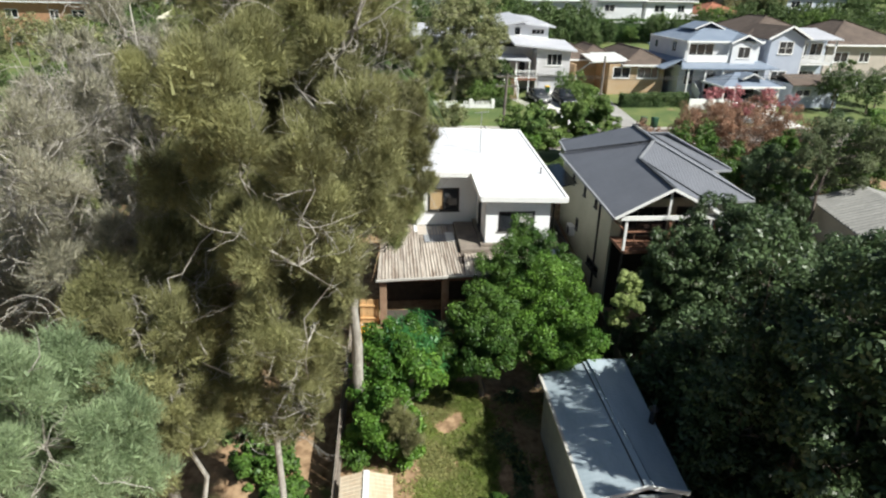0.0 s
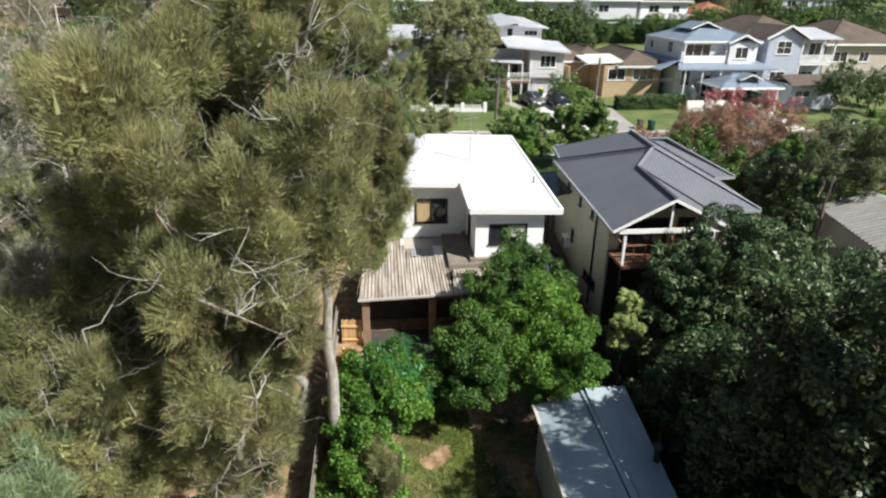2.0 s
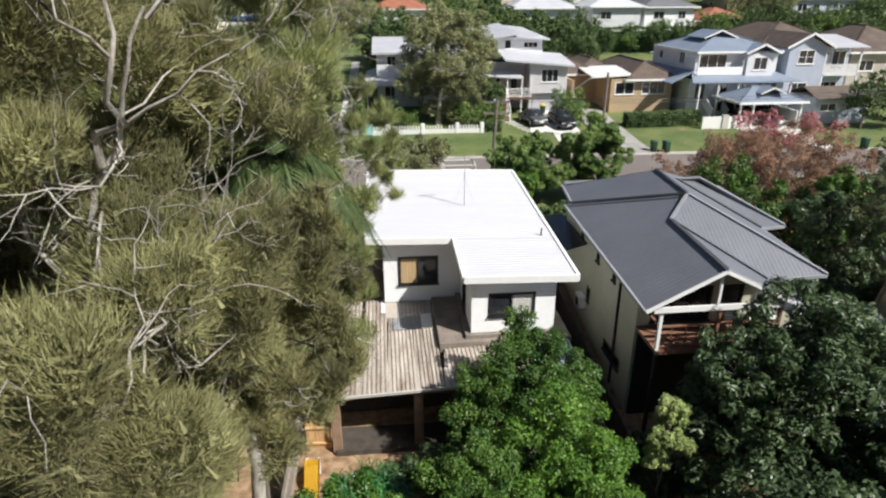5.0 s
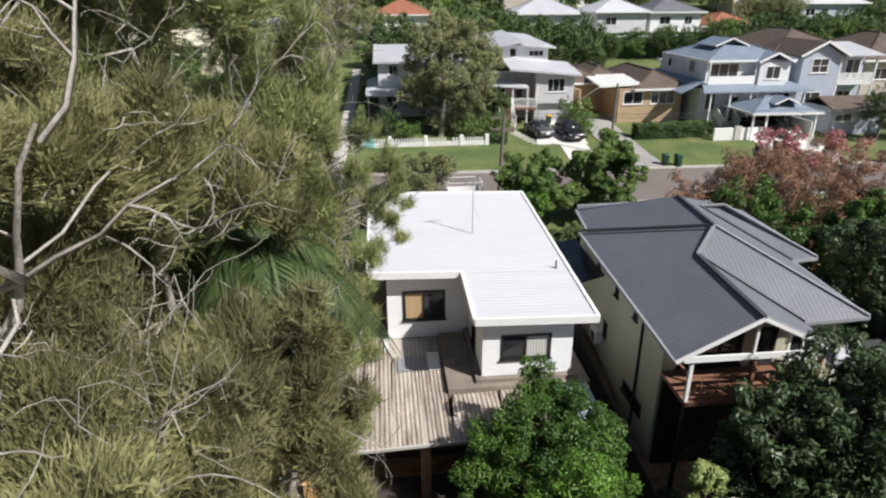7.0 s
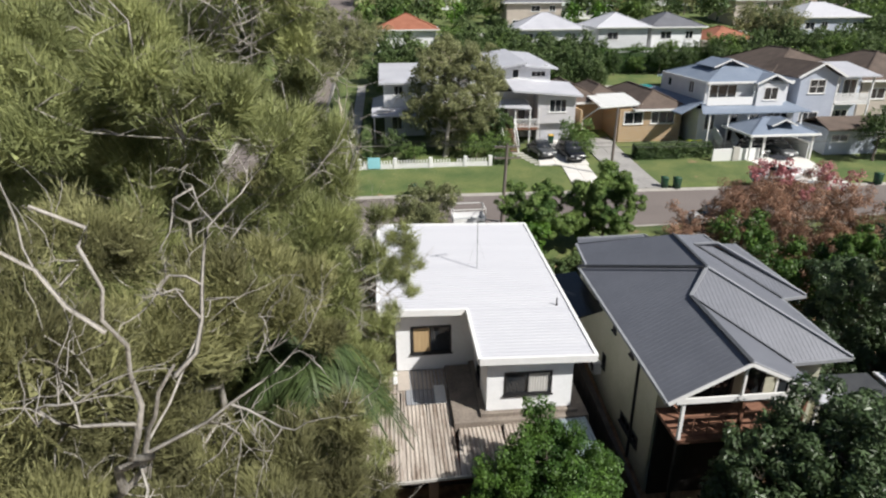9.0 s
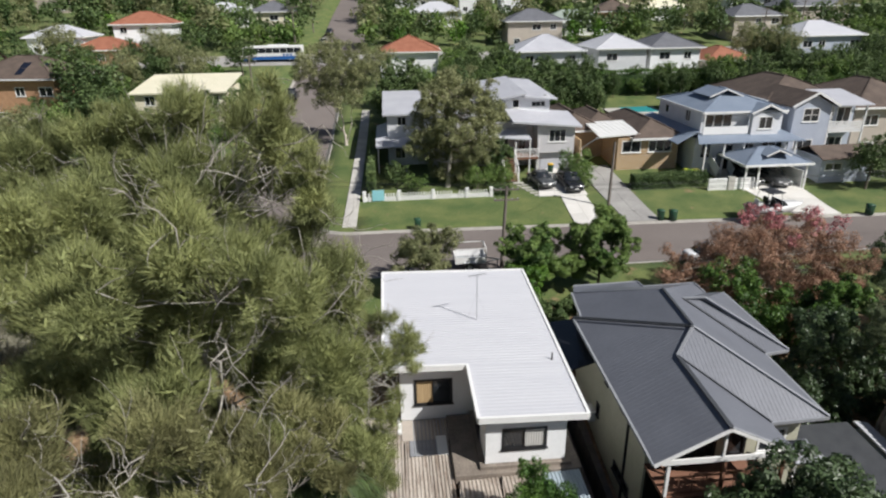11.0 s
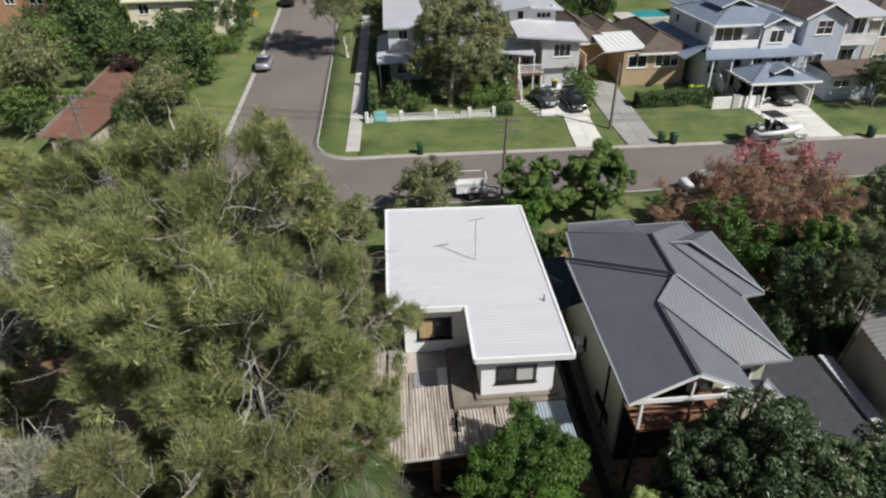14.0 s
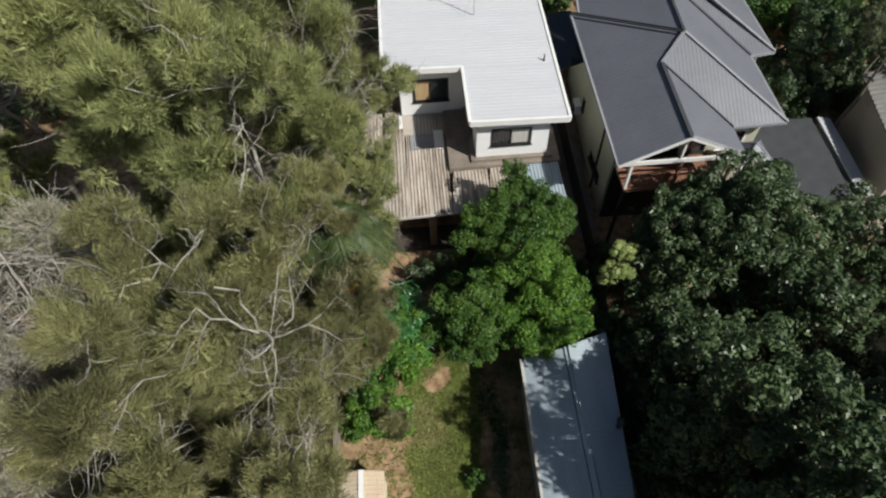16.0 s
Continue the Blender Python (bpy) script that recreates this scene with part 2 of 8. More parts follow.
def ground_material():
    """Lawn that thins to sandy soil in the back yards, with dry patches."""
    m = surf("lawn_and_soil", (0.056, 0.100, 0.026), (0.158, 0.180, 0.058), 0.35, 0.95, 0.5, 25, fine=6)
    nt = m.node_tree
    p = nt.nodes["Principled BSDF"]
    grass = p.inputs["Base Color"].links[0].from_socket
    tc = nt.nodes.new("ShaderNodeTexCoord")
    sep = nt.nodes.new("ShaderNodeSeparateXYZ")
    nt.links.new(tc.outputs["Object"], sep.inputs[0])
    yard = nt.nodes.new("ShaderNodeMapRange")
    yard.inputs[1].default_value, yard.inputs[2].default_value = 46, 54
    yard.inputs[3].default_value, yard.inputs[4].default_value = 0.62, 0.30
    nt.links.new(sep.outputs["Y"], yard.inputs[0])
    n = nt.nodes.new("ShaderNodeTexNoise")
    n.inputs["Scale"].default_value, n.inputs["Detail"].default_value = 0.45, 6
    nt.links.new(tc.outputs["Object"], n.inputs["Vector"])
    thr = nt.nodes.new("ShaderNodeMath")
    thr.operation = "SUBTRACT"
    nt.links.new(yard.outputs[0], thr.inputs[0])
    nt.links.new(n.outputs[0], thr.inputs[1])
    fac = nt.nodes.new("ShaderNodeMapRange")
    fac.inputs[1].default_value, fac.inputs[2].default_value = -0.04, 0.06
    nt.links.new(thr.outputs[0], fac.inputs[0])
    soil = nt.nodes.new("ShaderNodeTexNoise")
    soil.inputs["Scale"].default_value, soil.inputs["Detail"].default_value = 3.0, 6
    nt.links.new(tc.outputs["Object"], soil.inputs["Vector"])
    sr = nt.nodes.new("ShaderNodeValToRGB")
    sr.color_ramp.elements[0].color, sr.color_ramp.elements[1].color = (0.16, 0.095, 0.05, 1), (0.38, 0.26, 0.155, 1)
    sr.color_ramp.elements[0].position, sr.color_ramp.elements[1].position = 0.3, 0.65
    nt.links.new(soil.outputs[0], sr.inputs[0])
    mix = nt.nodes.new("ShaderNodeMix")
    mix.data_type = "RGBA"
    nt.links.new(fac.outputs[0], mix.inputs["Factor"])
    nt.links.new(grass, mix.inputs["A"])
    nt.links.new(sr.outputs[0], mix.inputs["B"])
    nt.links.new(mix.outputs["Result"], p.inputs["Base Color"])
    return m


GROUND = ground_material()


def brick_material():
    m = surf("blond_brick", (0.36, 0.235, 0.115), (0.45, 0.31, 0.17), 2, 0.9)
    nt = m.node_tree
    p = nt.nodes["Principled BSDF"]
    tc = nt.nodes.new("ShaderNodeTexCoord")
    mp = nt.nodes.new("ShaderNodeMapping")
    mp.inputs["Rotation"].default_value = (radians(90), 0, 0)
    nt.links.new(tc.outputs["Object"], mp.inputs[0])
    b = nt.nodes.new("ShaderNodeTexBrick")
    b.inputs["Scale"].default_value, b.inputs["Mortar Size"].default_value = 1.0, 0.01
    b.inputs["Brick Width"].default_value, b.inputs["Row Height"].default_value = 0.24, 0.086
    b.inputs["Color1"].default_value, b.inputs["Color2"].default_value = (0.46, 0.30, 0.15, 1), (0.36, 0.23, 0.11, 1)
    b.inputs["Mortar"].default_value = (0.5, 0.45, 0.38, 1)
    nt.links.new(mp.outputs[0], b.inputs["Vector"])
    nt.links.new(b.outputs[0], p.inputs["Base Color"])
    return m


BRICK = brick_material()
ORANGE = surf("orange_brick", (0.40, 0.22, 0.125), (0.54, 0.32, 0.19), 2, 0.9, 0.2)


# ---- builders ----
INV = {}


def mesh_from(verts, faces, name="mesh", smooth=False):
    """A mesh from arrays: verts (n, 3), faces (m, 3 or 4)."""
    verts = np.asarray(verts, dtype=np.float32).reshape(-1, 3)
    faces = np.asarray(faces, dtype=np.int32)
    me = bpy.data.meshes.new(name)
    n, k = faces.shape
    me.vertices.add(len(verts))
    me.vertices.foreach_set("co", verts.ravel())
    me.loops.add(n * k)
    me.loops.foreach_set("vertex_index", faces.ravel())
    me.polygons.add(n)
    me.polygons.foreach_set("loop_start", np.arange(0, n * k, k, dtype=np.int32))
    me.update(calc_edges=True)
    if smooth:
        me.polygons.foreach_set("use_smooth", np.ones(n, dtype=bool))
    return me


def thing(name, loc, label="", category="", group="", kind="", rz=0.0, world_coords=False):
    """An Empty at a thing's base; with world_coords its parts are given in the world's metres."""
    ob = new(name)
    ob.empty_display_size = 0.2
    ob.matrix_world = pose(loc[0], loc[1], loc[2], 0, 0, rz)
    if world_coords:
        INV[ob.name] = Matrix.Translation(loc).inverted()
    return tagged(ob, label, category, group, kind)


def part(name, bm, material, parent=None, label="", kind=""):
    """Links a bmesh or mesh as one object under a thing or part."""
    if isinstance(bm, bmesh.types.BMesh):
        me = bpy.data.meshes.new(name)
        bm.normal_update()
        bm.to_mesh(me)
        bm.free()
    else:
        me = bm
    if material and not me.materials:
        me.materials.append(material)
    ob = new(name, me)
    if parent:
        ob.parent = parent
        if parent.name in INV:
            ob.matrix_parent_inverse = INV[parent.name]
    return tagged(ob, label, "", "", kind)


def add_box(bm, x0, x1, y0, y1, z0, z1):
    v = [bm.verts.new((x, y, z)) for x in (x0, x1) for y in (y0, y1) for z in (z0, z1)]
    for f in ((0, 1, 3, 2), (4, 6, 7, 5), (0, 4, 5, 1), (2, 3, 7, 6), (0, 2, 6, 4), (1, 5, 7, 3)):
        bm.faces.new([v[i] for i in f])
    return v


def boxes(*specs, bevel=0.0):
    bm = bmesh.new()
    for s in specs:
        add_box(bm, *s)
    if bevel:
        bmesh.ops.bevel(bm, geom=bm.edges[:], offset=bevel, segments=1, affect="EDGES")
    return bm


def add_bar(bm, a, b, w, h=None):
    """A square bar from a to b."""
    a, b, h = Vector(a), Vector(b), h or w
    d = (b - a).normalized()
    side = d.cross(Vector((0, 0, 1)))
    side = side.normalized() if side.length > 1e-4 else Vector((1, 0, 0))
    up = side.cross(d)
    v = [bm.verts.new(p + side * sx * w / 2 + up * sz * h / 2) for p in (a, b) for sx, sz in ((-1, -1), (1, -1), (1, 1), (-1, 1))]
    for f in ((3, 2, 1, 0), (4, 5, 6, 7), (0, 1, 5, 4), (1, 2, 6, 5), (2, 3, 7, 6), (3, 0, 4, 7)):
        bm.faces.new([v[i] for i in f])


def bars(w, *ends, h=None):
    bm = bmesh.new()
    for a, b in ends:
        add_bar(bm, a, b, w, h)
    return bm


def bar_parts(name, w, h, ends, material, parent, label=""):
    """Each bar a part of its own."""
    for p, q in ends:
        part(name, bars(w, (p, q), h=h), material, parent, label)


def add_slab(bm, poly, thick):
    """A plate with the given top outline, thick downwards."""
    top = [bm.verts.new(p) for p in poly]
    low = [bm.verts.new((p[0], p[1], p[2] - thick)) for p in poly]
    f = bm.faces.new(top)
    f.normal_update()
    if f.normal.z < 0:
        f.normal_flip()
    bm.faces.new(low[::-1])
    n = len(poly)
    for i in range(n):
        bm.faces.new((top[i], low[i], low[(i + 1) % n], top[(i + 1) % n]))


def add_sheet(bm, poly, along, spacing, w, h, thick):
    """A ribbed metal sheet over a flat convex outline: one folded profile with ribs running in the direction along."""
    pts = [Vector(p) for p in poly]
    nrm = (pts[1] - pts[0]).cross(pts[2] - pts[1])
    nrm = (nrm if nrm.z > 0 else -nrm).normalized()
    u = Vector(along)
    u = (u - nrm * u.dot(nrm)).normalized()
    v = nrm.cross(u)
    o = pts[0]
    uv = [((p - o).dot(u), (p - o).dot(v)) for p in pts]
    lo, hi = min(q[1] for q in uv), max(q[1] for q in uv)
    stops = {lo: 0.0, hi: 0.0}
    s = lo + spacing * 0.5
    while s < hi - w:
        for dv, dn in ((-w / 2, 0.0), (-w / 4, h), (w / 4, h), (w / 2, 0.0)):
            stops[s + dv] = dn
        s += spacing
    for q in uv:
        if all(abs(q[1] - k) > 0.004 for k in stops):
            ks = sorted(stops)
            stops[q[1]] = float(np.interp(q[1], ks, [stops[k] for k in ks]))
    rows = []
    for k in sorted(stops):
        kk = min(max(k, lo + 1e-4), hi - 1e-4)
        cuts = []
        for (u0, v0), (u1, v1) in zip(uv, uv[1:] + uv[:1]):
            if (v0 <= kk) != (v1 <= kk):
                cuts.append(u0 + (u1 - u0) * (kk - v0) / (v1 - v0))
        if len(cuts) < 2:
            continue
        a, b = min(cuts), max(cuts)
        top = [o + u * c + v * k + nrm * stops[k] for c in (a, b)]
        low = [o + u * c + v * k - Vector((0, 0, thick)) for c in (a, b)]
        rows.append([bm.verts.new(p) for p in (top[0], top[1], low[1], low[0])])
    for r0, r1 in zip(rows, rows[1:]):
        for i in range(4):
            bm.faces.new((r0[i], r0[(i + 1) % 4], r1[(i + 1) % 4], r1[i]))
    bm.faces.new(rows[0])
    bm.faces.new(rows[-1][::-1])
    bmesh.ops.recalc_face_normals(bm, faces=bm.faces[:])


def roof_part(parent, polys, material, thick=0.1, along=None, spacing=0.3, w=0.06, h=0.009, name="roof", label=""):
    """Roof planes, each a part of its own; along: the direction of the ribs, or "slope"."""
    first = None
    for p in polys:
        bm = bmesh.new()
        if along is None:
            add_slab(bm, p, thick)
        else:
            a = along
            if isinstance(a, str):
                pts = [Vector(q) for q in p]
                n = (pts[1] - pts[0]).cross(pts[2] - pts[1]).normalized()
                a = Vector((0, 0, 1)) - n * n.z if abs(n.z) < 0.9995 else Vector((0, 1, 0))
            add_sheet(bm, p, a, spacing, w, h, thick)
        ob = part(name, bm, material, parent, label)
        first = first or ob
    return first


SIDES = {"s": lambda r: ((r[0], r[2]), (1, 0)), "e": lambda r: ((r[1], r[2]), (0, 1)), "n": lambda r: ((r[1], r[3]), (-1, 0)), "w": lambda r: ((r[0], r[3]), (0, -1))}


def side_matrix(rect, side, z=0.0):
    """Local x along the wall to the right as seen from outside, local -y outwards."""
    (ox, oy), (dx, dy) = SIDES[side](rect)
    return Matrix(((dx, -dy, 0, ox), (dy, dx, 0, oy), (0, 0, 1, z), (0, 0, 0, 1)))


def cells(xb, zb, y0, y1):
    """A lattice: solid wherever a solid band in x or in z passes. Bands: (start or None, end, solid)."""
    edge = lambda bands: [bands[0][0]] + [b[1] for b in bands]
    xs, zs = edge(xb), edge(zb)
    bm = bmesh.new()
    for i in range(len(xs) - 1):
        for j in range(len(zs) - 1):
            if xb[i][2] or zb[j][2]:
                add_box(bm, xs[i], xs[i + 1], y0, y1, zs[j], zs[j + 1])
    bmesh.ops.remove_doubles(bm, verts=bm.verts[:], dist=1e-4)
    return bm


def window(parent, m, u, z, w, h, cols=2, rows=1, frame_mat=None, glass=None, t=0.07, sill=True, name="window", curtain=None):
    """A framed window set in an opening, lower left at (u, z) of the wall."""
    bands = lambda a, b, n, k: [(a - 0.03, a + t, 1)] + [q for i in range(1, n) for q in ((None, a + (b - a) * i / n - t * k, 0), (None, a + (b - a) * i / n + t * k, 1))] + [(None, b - t, 0), (None, b + 0.03, 1)]
    bm = cells(bands(u, u + w, cols, 0.35), bands(z, z + h, rows, 0.3), -0.03, 0.09)
    bm.transform(m)
    win = part(name, bm, frame_mat or WHITE, parent)
    bm = boxes((u + 0.02, u + w - 0.02, 0.045, 0.06, z + 0.02, z + h - 0.02))
    bm.transform(m)
    part("pane", bm, glass or GLASS, win)
    if sill:
        bm = boxes((u - 0.08, u + w + 0.08, -0.09, 0.05, z - 0.06, z))
        bm.transform(m)
        part("sill", bm, frame_mat or WHITE, win)
    if curtain:
        bm = bmesh.new()
        k = 26
        cu0, cu1 = u + w * curtain[0], u + w * curtain[1]
        rows_ = []
        for zz in (z + 0.04, z + h - 0.04):
            rows_.append([bm.verts.new((cu0 + (cu1 - cu0) * i / k, 0.035 + 0.008 * math.sin(i * 1.9), zz)) for i in range(k + 1)])
        for i in range(k):
            bm.faces.new((rows_[0][i], rows_[0][i + 1], rows_[1][i + 1], rows_[1][i]))
        bm.transform(m)
        part("curtain", bm, curtain[2], win)
    return win


def wall_panel(length, z0, z1, thick, holes, m, shape=None):
    """A wall with openings that go through it; outer face at local y = 0."""
    xs = sorted({0.0, length, *[h[0] for h in holes], *[h[0] + h[2] for h in holes]})
    zs = sorted({z0, z1, *[h[1] for h in holes], *[h[1] + h[3] for h in holes]})
    bm = bmesh.new()
    for xa, xb in zip(xs, xs[1:]):
        for za, zb in zip(zs, zs[1:]):
            c = ((xa + xb) / 2, (za + zb) / 2)
            if not any(h[0] < c[0] < h[0] + h[2] and h[1] < c[1] < h[1] + h[3] for h in holes):
                add_box(bm, xa, xb, 0, thick, za, zb)
    bmesh.ops.remove_doubles(bm, verts=bm.verts[:], dist=1e-4)
    bm.transform(m)
    return bm


def shell(parent, rect, z0, z1, material, wins=(), thick=0.2, trim=None, sides="sewn", inside=True, glass=None):
    """Four walls with windows. wins: (side, u, z, w, h, cols, rows[, kind])."""
    x0, x1, y0, y1 = rect
    rects = {"s": rect, "n": rect, "e": (x0, x1, y0 + thick, y1 - thick), "w": (x0, x1, y0 + thick, y1 - thick)}
    for s in sides:
        r = rects[s]
        length = (x1 - x0) if s in "sn" else (r[3] - r[2])
        mine = [w for w in wins if w[0] == s]
        m = side_matrix(r, s)
        part("wall", wall_panel(length, z0, z1, thick, [w[1:5] for w in mine], m), material, parent)
        for w in mine:
            window(parent, m, w[1], w[2], w[3], w[4], w[5], w[6], trim or WHITE, glass, curtain=w[7] if len(w) > 7 else None)
    # ceiling plate coloured near-black as the darkness of an unlit room
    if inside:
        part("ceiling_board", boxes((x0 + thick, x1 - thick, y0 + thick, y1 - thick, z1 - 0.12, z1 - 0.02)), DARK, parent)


def hip_planes(x0, x1, y0, y1, ze, pitch):
    t = math.tan(radians(pitch))
    w, d = x1 - x0, y1 - y0
    if w >= d:
        h, a, b = d / 2 * t, (x0 + d / 2, (y0 + y1) / 2), (x1 - d / 2, (y0 + y1) / 2)
    else:
        h, a, b = w / 2 * t, ((x0 + x1) / 2, y0 + w / 2), ((x0 + x1) / 2, y1 - w / 2)
    A, B = (*a, ze + h), (*b, ze + h)
    c = [(x0, y0, ze), (x1, y0, ze), (x1, y1, ze), (x0, y1, ze)]
    if w >= d:
        return [[c[0], c[1], B, A], [c[1], c[2], B], [c[2], c[3], A, B], [c[3], c[0], A]], [(A, B), (c[0], A), (c[3], A), (c[1], B), (c[2], B)]
    return [[c[0], c[1], A], [c[1], c[2], B, A], [c[2], c[3], B], [c[3], c[0], A, B]], [(A, B), (c[0], A), (c[1], A), (c[2], B), (c[3], B)]


def gable_planes(x0, x1, y0, y1, ze, pitch, axis="y"):
    t = math.tan(radians(pitch))
    if axis == "y":
        c, h = (x0 + x1) / 2, (x1 - x0) / 2 * t
        return [[(x0, y0, ze), (c, y0, ze + h), (c, y1, ze + h), (x0, y1, ze)], [(c, y0, ze + h), (x1, y0, ze), (x1, y1, ze), (c, y1, ze + h)]], [((c, y0, ze + h), (c, y1, ze + h))]
    c, h = (y0 + y1) / 2, (y1 - y0) / 2 * t
    return [[(x0, y0, ze), (x1, y0, ze), (x1, c, ze + h), (x0, c, ze + h)], [(x0, c, ze + h), (x1, c, ze + h), (x1, y1, ze), (x0, y1, ze)]], [((x0, c, ze + h), (x1, c, ze + h))]


def fascia(parent, x0, x1, y0, y1, ze, material, h=0.2, t=0.12):
    bm = boxes((x0 - t, x1 + t, y0 - t, y0, ze - h, ze + 0.01), (x0 - t, x1 + t, y1, y1 + t, ze - h, ze + 0.01),
               (x0 - t, x0, y0, y1, ze - h, ze + 0.01), (x1, x1 + t, y0, y1, ze - h, ze + 0.01))
    part("gutter", bm, material, parent)


def hip_roof(parent, rect, ze, pitch, over, material, cap, gut=None, gable=None, along=None, spacing=0.45):
    r = (rect[0] - over, rect[1] + over, rect[2] - over, rect[3] + over)
    planes, lines = hip_planes(*r, ze, pitch) if not gable else gable_planes(*r, ze, pitch, gable)
    roof = roof_part(parent, planes, material, 0.1, along, spacing)
    bm = bmesh.new()
    for a, b in lines:
        add_bar(bm, (a[0], a[1], a[2] + 0.03), (b[0], b[1], b[2] + 0.03), 0.2, 0.08)
    part("ridge_cap", bm, cap, roof)
    if not gable:
        fascia(parent, *r, ze, gut or WHITE)
        part("eaves_lining", boxes((r[0] + 0.05, r[1] - 0.05, r[2] + 0.05, r[3] - 0.05, ze - 0.19, ze - 0.15)), WHITE, parent)
    return roof


# terrain profile along y: the land climbs away from the back yards to the street and on up the hill
TY = [-400, -60, 10, 20, 32, 48, 54, 55, 66.5, 74, 80, 94, 140, 200, 300, 420, 700]
TZ = [-26, -9, -5.4, -4.7, -3.5, -0.9, -0.1, 0, 0, 0.5, 1.0, 2.2, 8, 16, 27, 38, 42]


def land(y):
    return float(np.interp(y, TY, TZ))

# ---- ground, roads, kerbs, paths ----
SX0, SX1 = -20.0, -10.8          # side street
CY0, CY1 = 141.0, 150.0          # cross street up the hill


def warp(x, y):
    """Shifts the street's edges, which are not quite parallel."""
    c = max(-25.0, min(60.0, x))
    return y + float(np.interp(y, [45, 55.3, 65.1, 85], [0, 0.02 * c, -0.025 * c, 0]))


def on_road(x, y):
    if 55.3 < y < 65.1 or CY0 < y < CY1:
        return True
    if SX0 < x < SX1 and y > 60:
        return True
    return 60 < y < 69.1 and -24 < x < -6.8


gx = sorted([-900, -500, -300, -200, -150, -120, -90, -70, -60, -50, -45, -40, -35, -30, *[e + s for e in (-24, SX0, SX1, -6.8) for s in (-0.02, 0.02)], -17, -14, -9,
             *range(-5, 62, 3), 66, 72, 80, 90, 110, 130, 160, 200, 300, 500, 900])
gy = sorted([-400, -200, -100, -60, -30, -15, -5, *range(0, 55, 2), *[e + s for e in (55.3, 65.1, 69.1, CY0, CY1) for s in (-0.02, 0.02)], 60, 67, *range(71, 141, 3), 145,
             *range(153, 200, 6), *range(200, 430, 12), 480, 560, 700])
verts, faces = [], []
for y in gy:
    for x in gx:
        bumpy = 0.06 * noise.noise((x * 0.15, y * 0.15, 3.0))
        verts.append((x, warp(x, y), land(y) + (-0.3 if on_road(x, y) else 0.1 + bumpy)))
nx = len(gx)
for j in range(len(gy) - 1):
    for i in range(nx - 1):
        faces.append((j * nx + i, j * nx + i + 1, (j + 1) * nx + i + 1, (j + 1) * nx + i))
tagged(part("ground", mesh_from(verts, faces, "ground", True), GROUND), "sloping lawns and sandy back yards", "ground", "", "structure")

# corner verges at the mouth of the side street
for cx, sx in ((-6.8, -1), (-24.0, 1)):
    bm = bmesh.new()
    pts = [(cx, 69.14, land(69.1) + 0.1)]
    for i in range(9):
        a = radians(90 * i / 8)
        pts.append((cx + sx * 4.0 * math.cos(a), 69.14 - 4.0 * math.sin(a) + (0.0 if i < 8 else 0.0), land(69.1 - 4 * math.sin(a)) + 0.1))
    add_slab(bm, pts if sx > 0 else pts[::-1], 0.35)
    tagged(part("verge", bm, GROUND), "rounded grass verge at the street corner", "grass verge", "", "structure")


def strip(name, left, right, material, label, category, dz=0.0):
    """A sheet between two polylines."""
    v, f = [], []
    for a, b in zip(left, right):
        v += [(a[0], a[1], a[2] + dz), ((a[0] + b[0]) / 2, (a[1] + b[1]) / 2, (a[2] + b[2]) / 2 + dz + 0.03), (b[0], b[1], b[2] + dz)]
    for i in range(len(left) - 1):
        for k in (0, 1):
            f.append((i * 3 + k, i * 3 + k + 1, i * 3 + k + 4, i * 3 + k + 3))
    return tagged(part(name, mesh_from(v, f, name, True), material), label, category, "", "structure")


xs = [-300, -120, -60, *range(-40, 64, 4), 90, 130, 300]
strip("road", [(x, warp(x, 55.3), 0) for x in xs], [(x, warp(x, 65.1), 0) for x in xs], ASPHALT, "brownish grey worn asphalt street", "road")
strip("road", [(-24, y, land(y)) for y in (64.7, 66.5, 69.1)], [(-6.8, y, land(y)) for y in (64.7, 66.5, 69.1)], ASPHALT, "asphalt mouth of the side street", "road", -0.004)
ys = [69.1, 74, 80, 87, 94, 110, 125, 141]
strip("road", [(SX0, y, land(y)) for y in ys], [(SX1, y, land(y)) for y in ys], ASPHALT, "asphalt side street climbing the hill", "road", -0.002)
ys = [150, 170, 200, 240, 300]
strip("road", [(SX0 + 2, y, land(y)) for y in ys], [(SX1 + 3, y, land(y)) for y in ys], ASPHALT, "asphalt street beyond the crossing", "road", 0.12)
strip("road", [(x, CY0, land(CY0)) for x in (-300, -60, -20, 0, 300)], [(x, CY1, land(CY1)) for x in (-300, -60, -20, 0, 300)], DRIVEG, "grey asphalt cross street", "road", 0.01)


def kerb(points, side, label="concrete kerb and gutter"):
    """A raised kerb with a flat gutter on its road side (side +1: road to the left of the line)."""
    v, f = [], []
    n = len(points)
    for i, p in enumerate(points):
        a, b = points[max(0, i - 1)], points[min(n - 1, i + 1)]
        d = Vector((b[0] - a[0], b[1] - a[1], 0)).normalized()
        s = Vector((-d.y, d.x, 0)) * side
        for off, dz in ((-0.16, -0.2), (-0.16, 0.115), (-0.02, 0.125), (0.03, 0.10), (0.05, 0.018), (0.36, 0.012), (0.37, -0.2)):
            v.append((p[0] + s.x * off, p[1] + s.y * off, p[2] + dz))
    for i in range(n - 1):
        for k in range(6):
            f.append((i * 7 + k, i * 7 + k + 1, i * 7 + k + 8, i * 7 + k + 7))
    return tagged(part("kerb", mesh_from(v, f, "kerb"), KERB), label, "kerb", "", "structure")


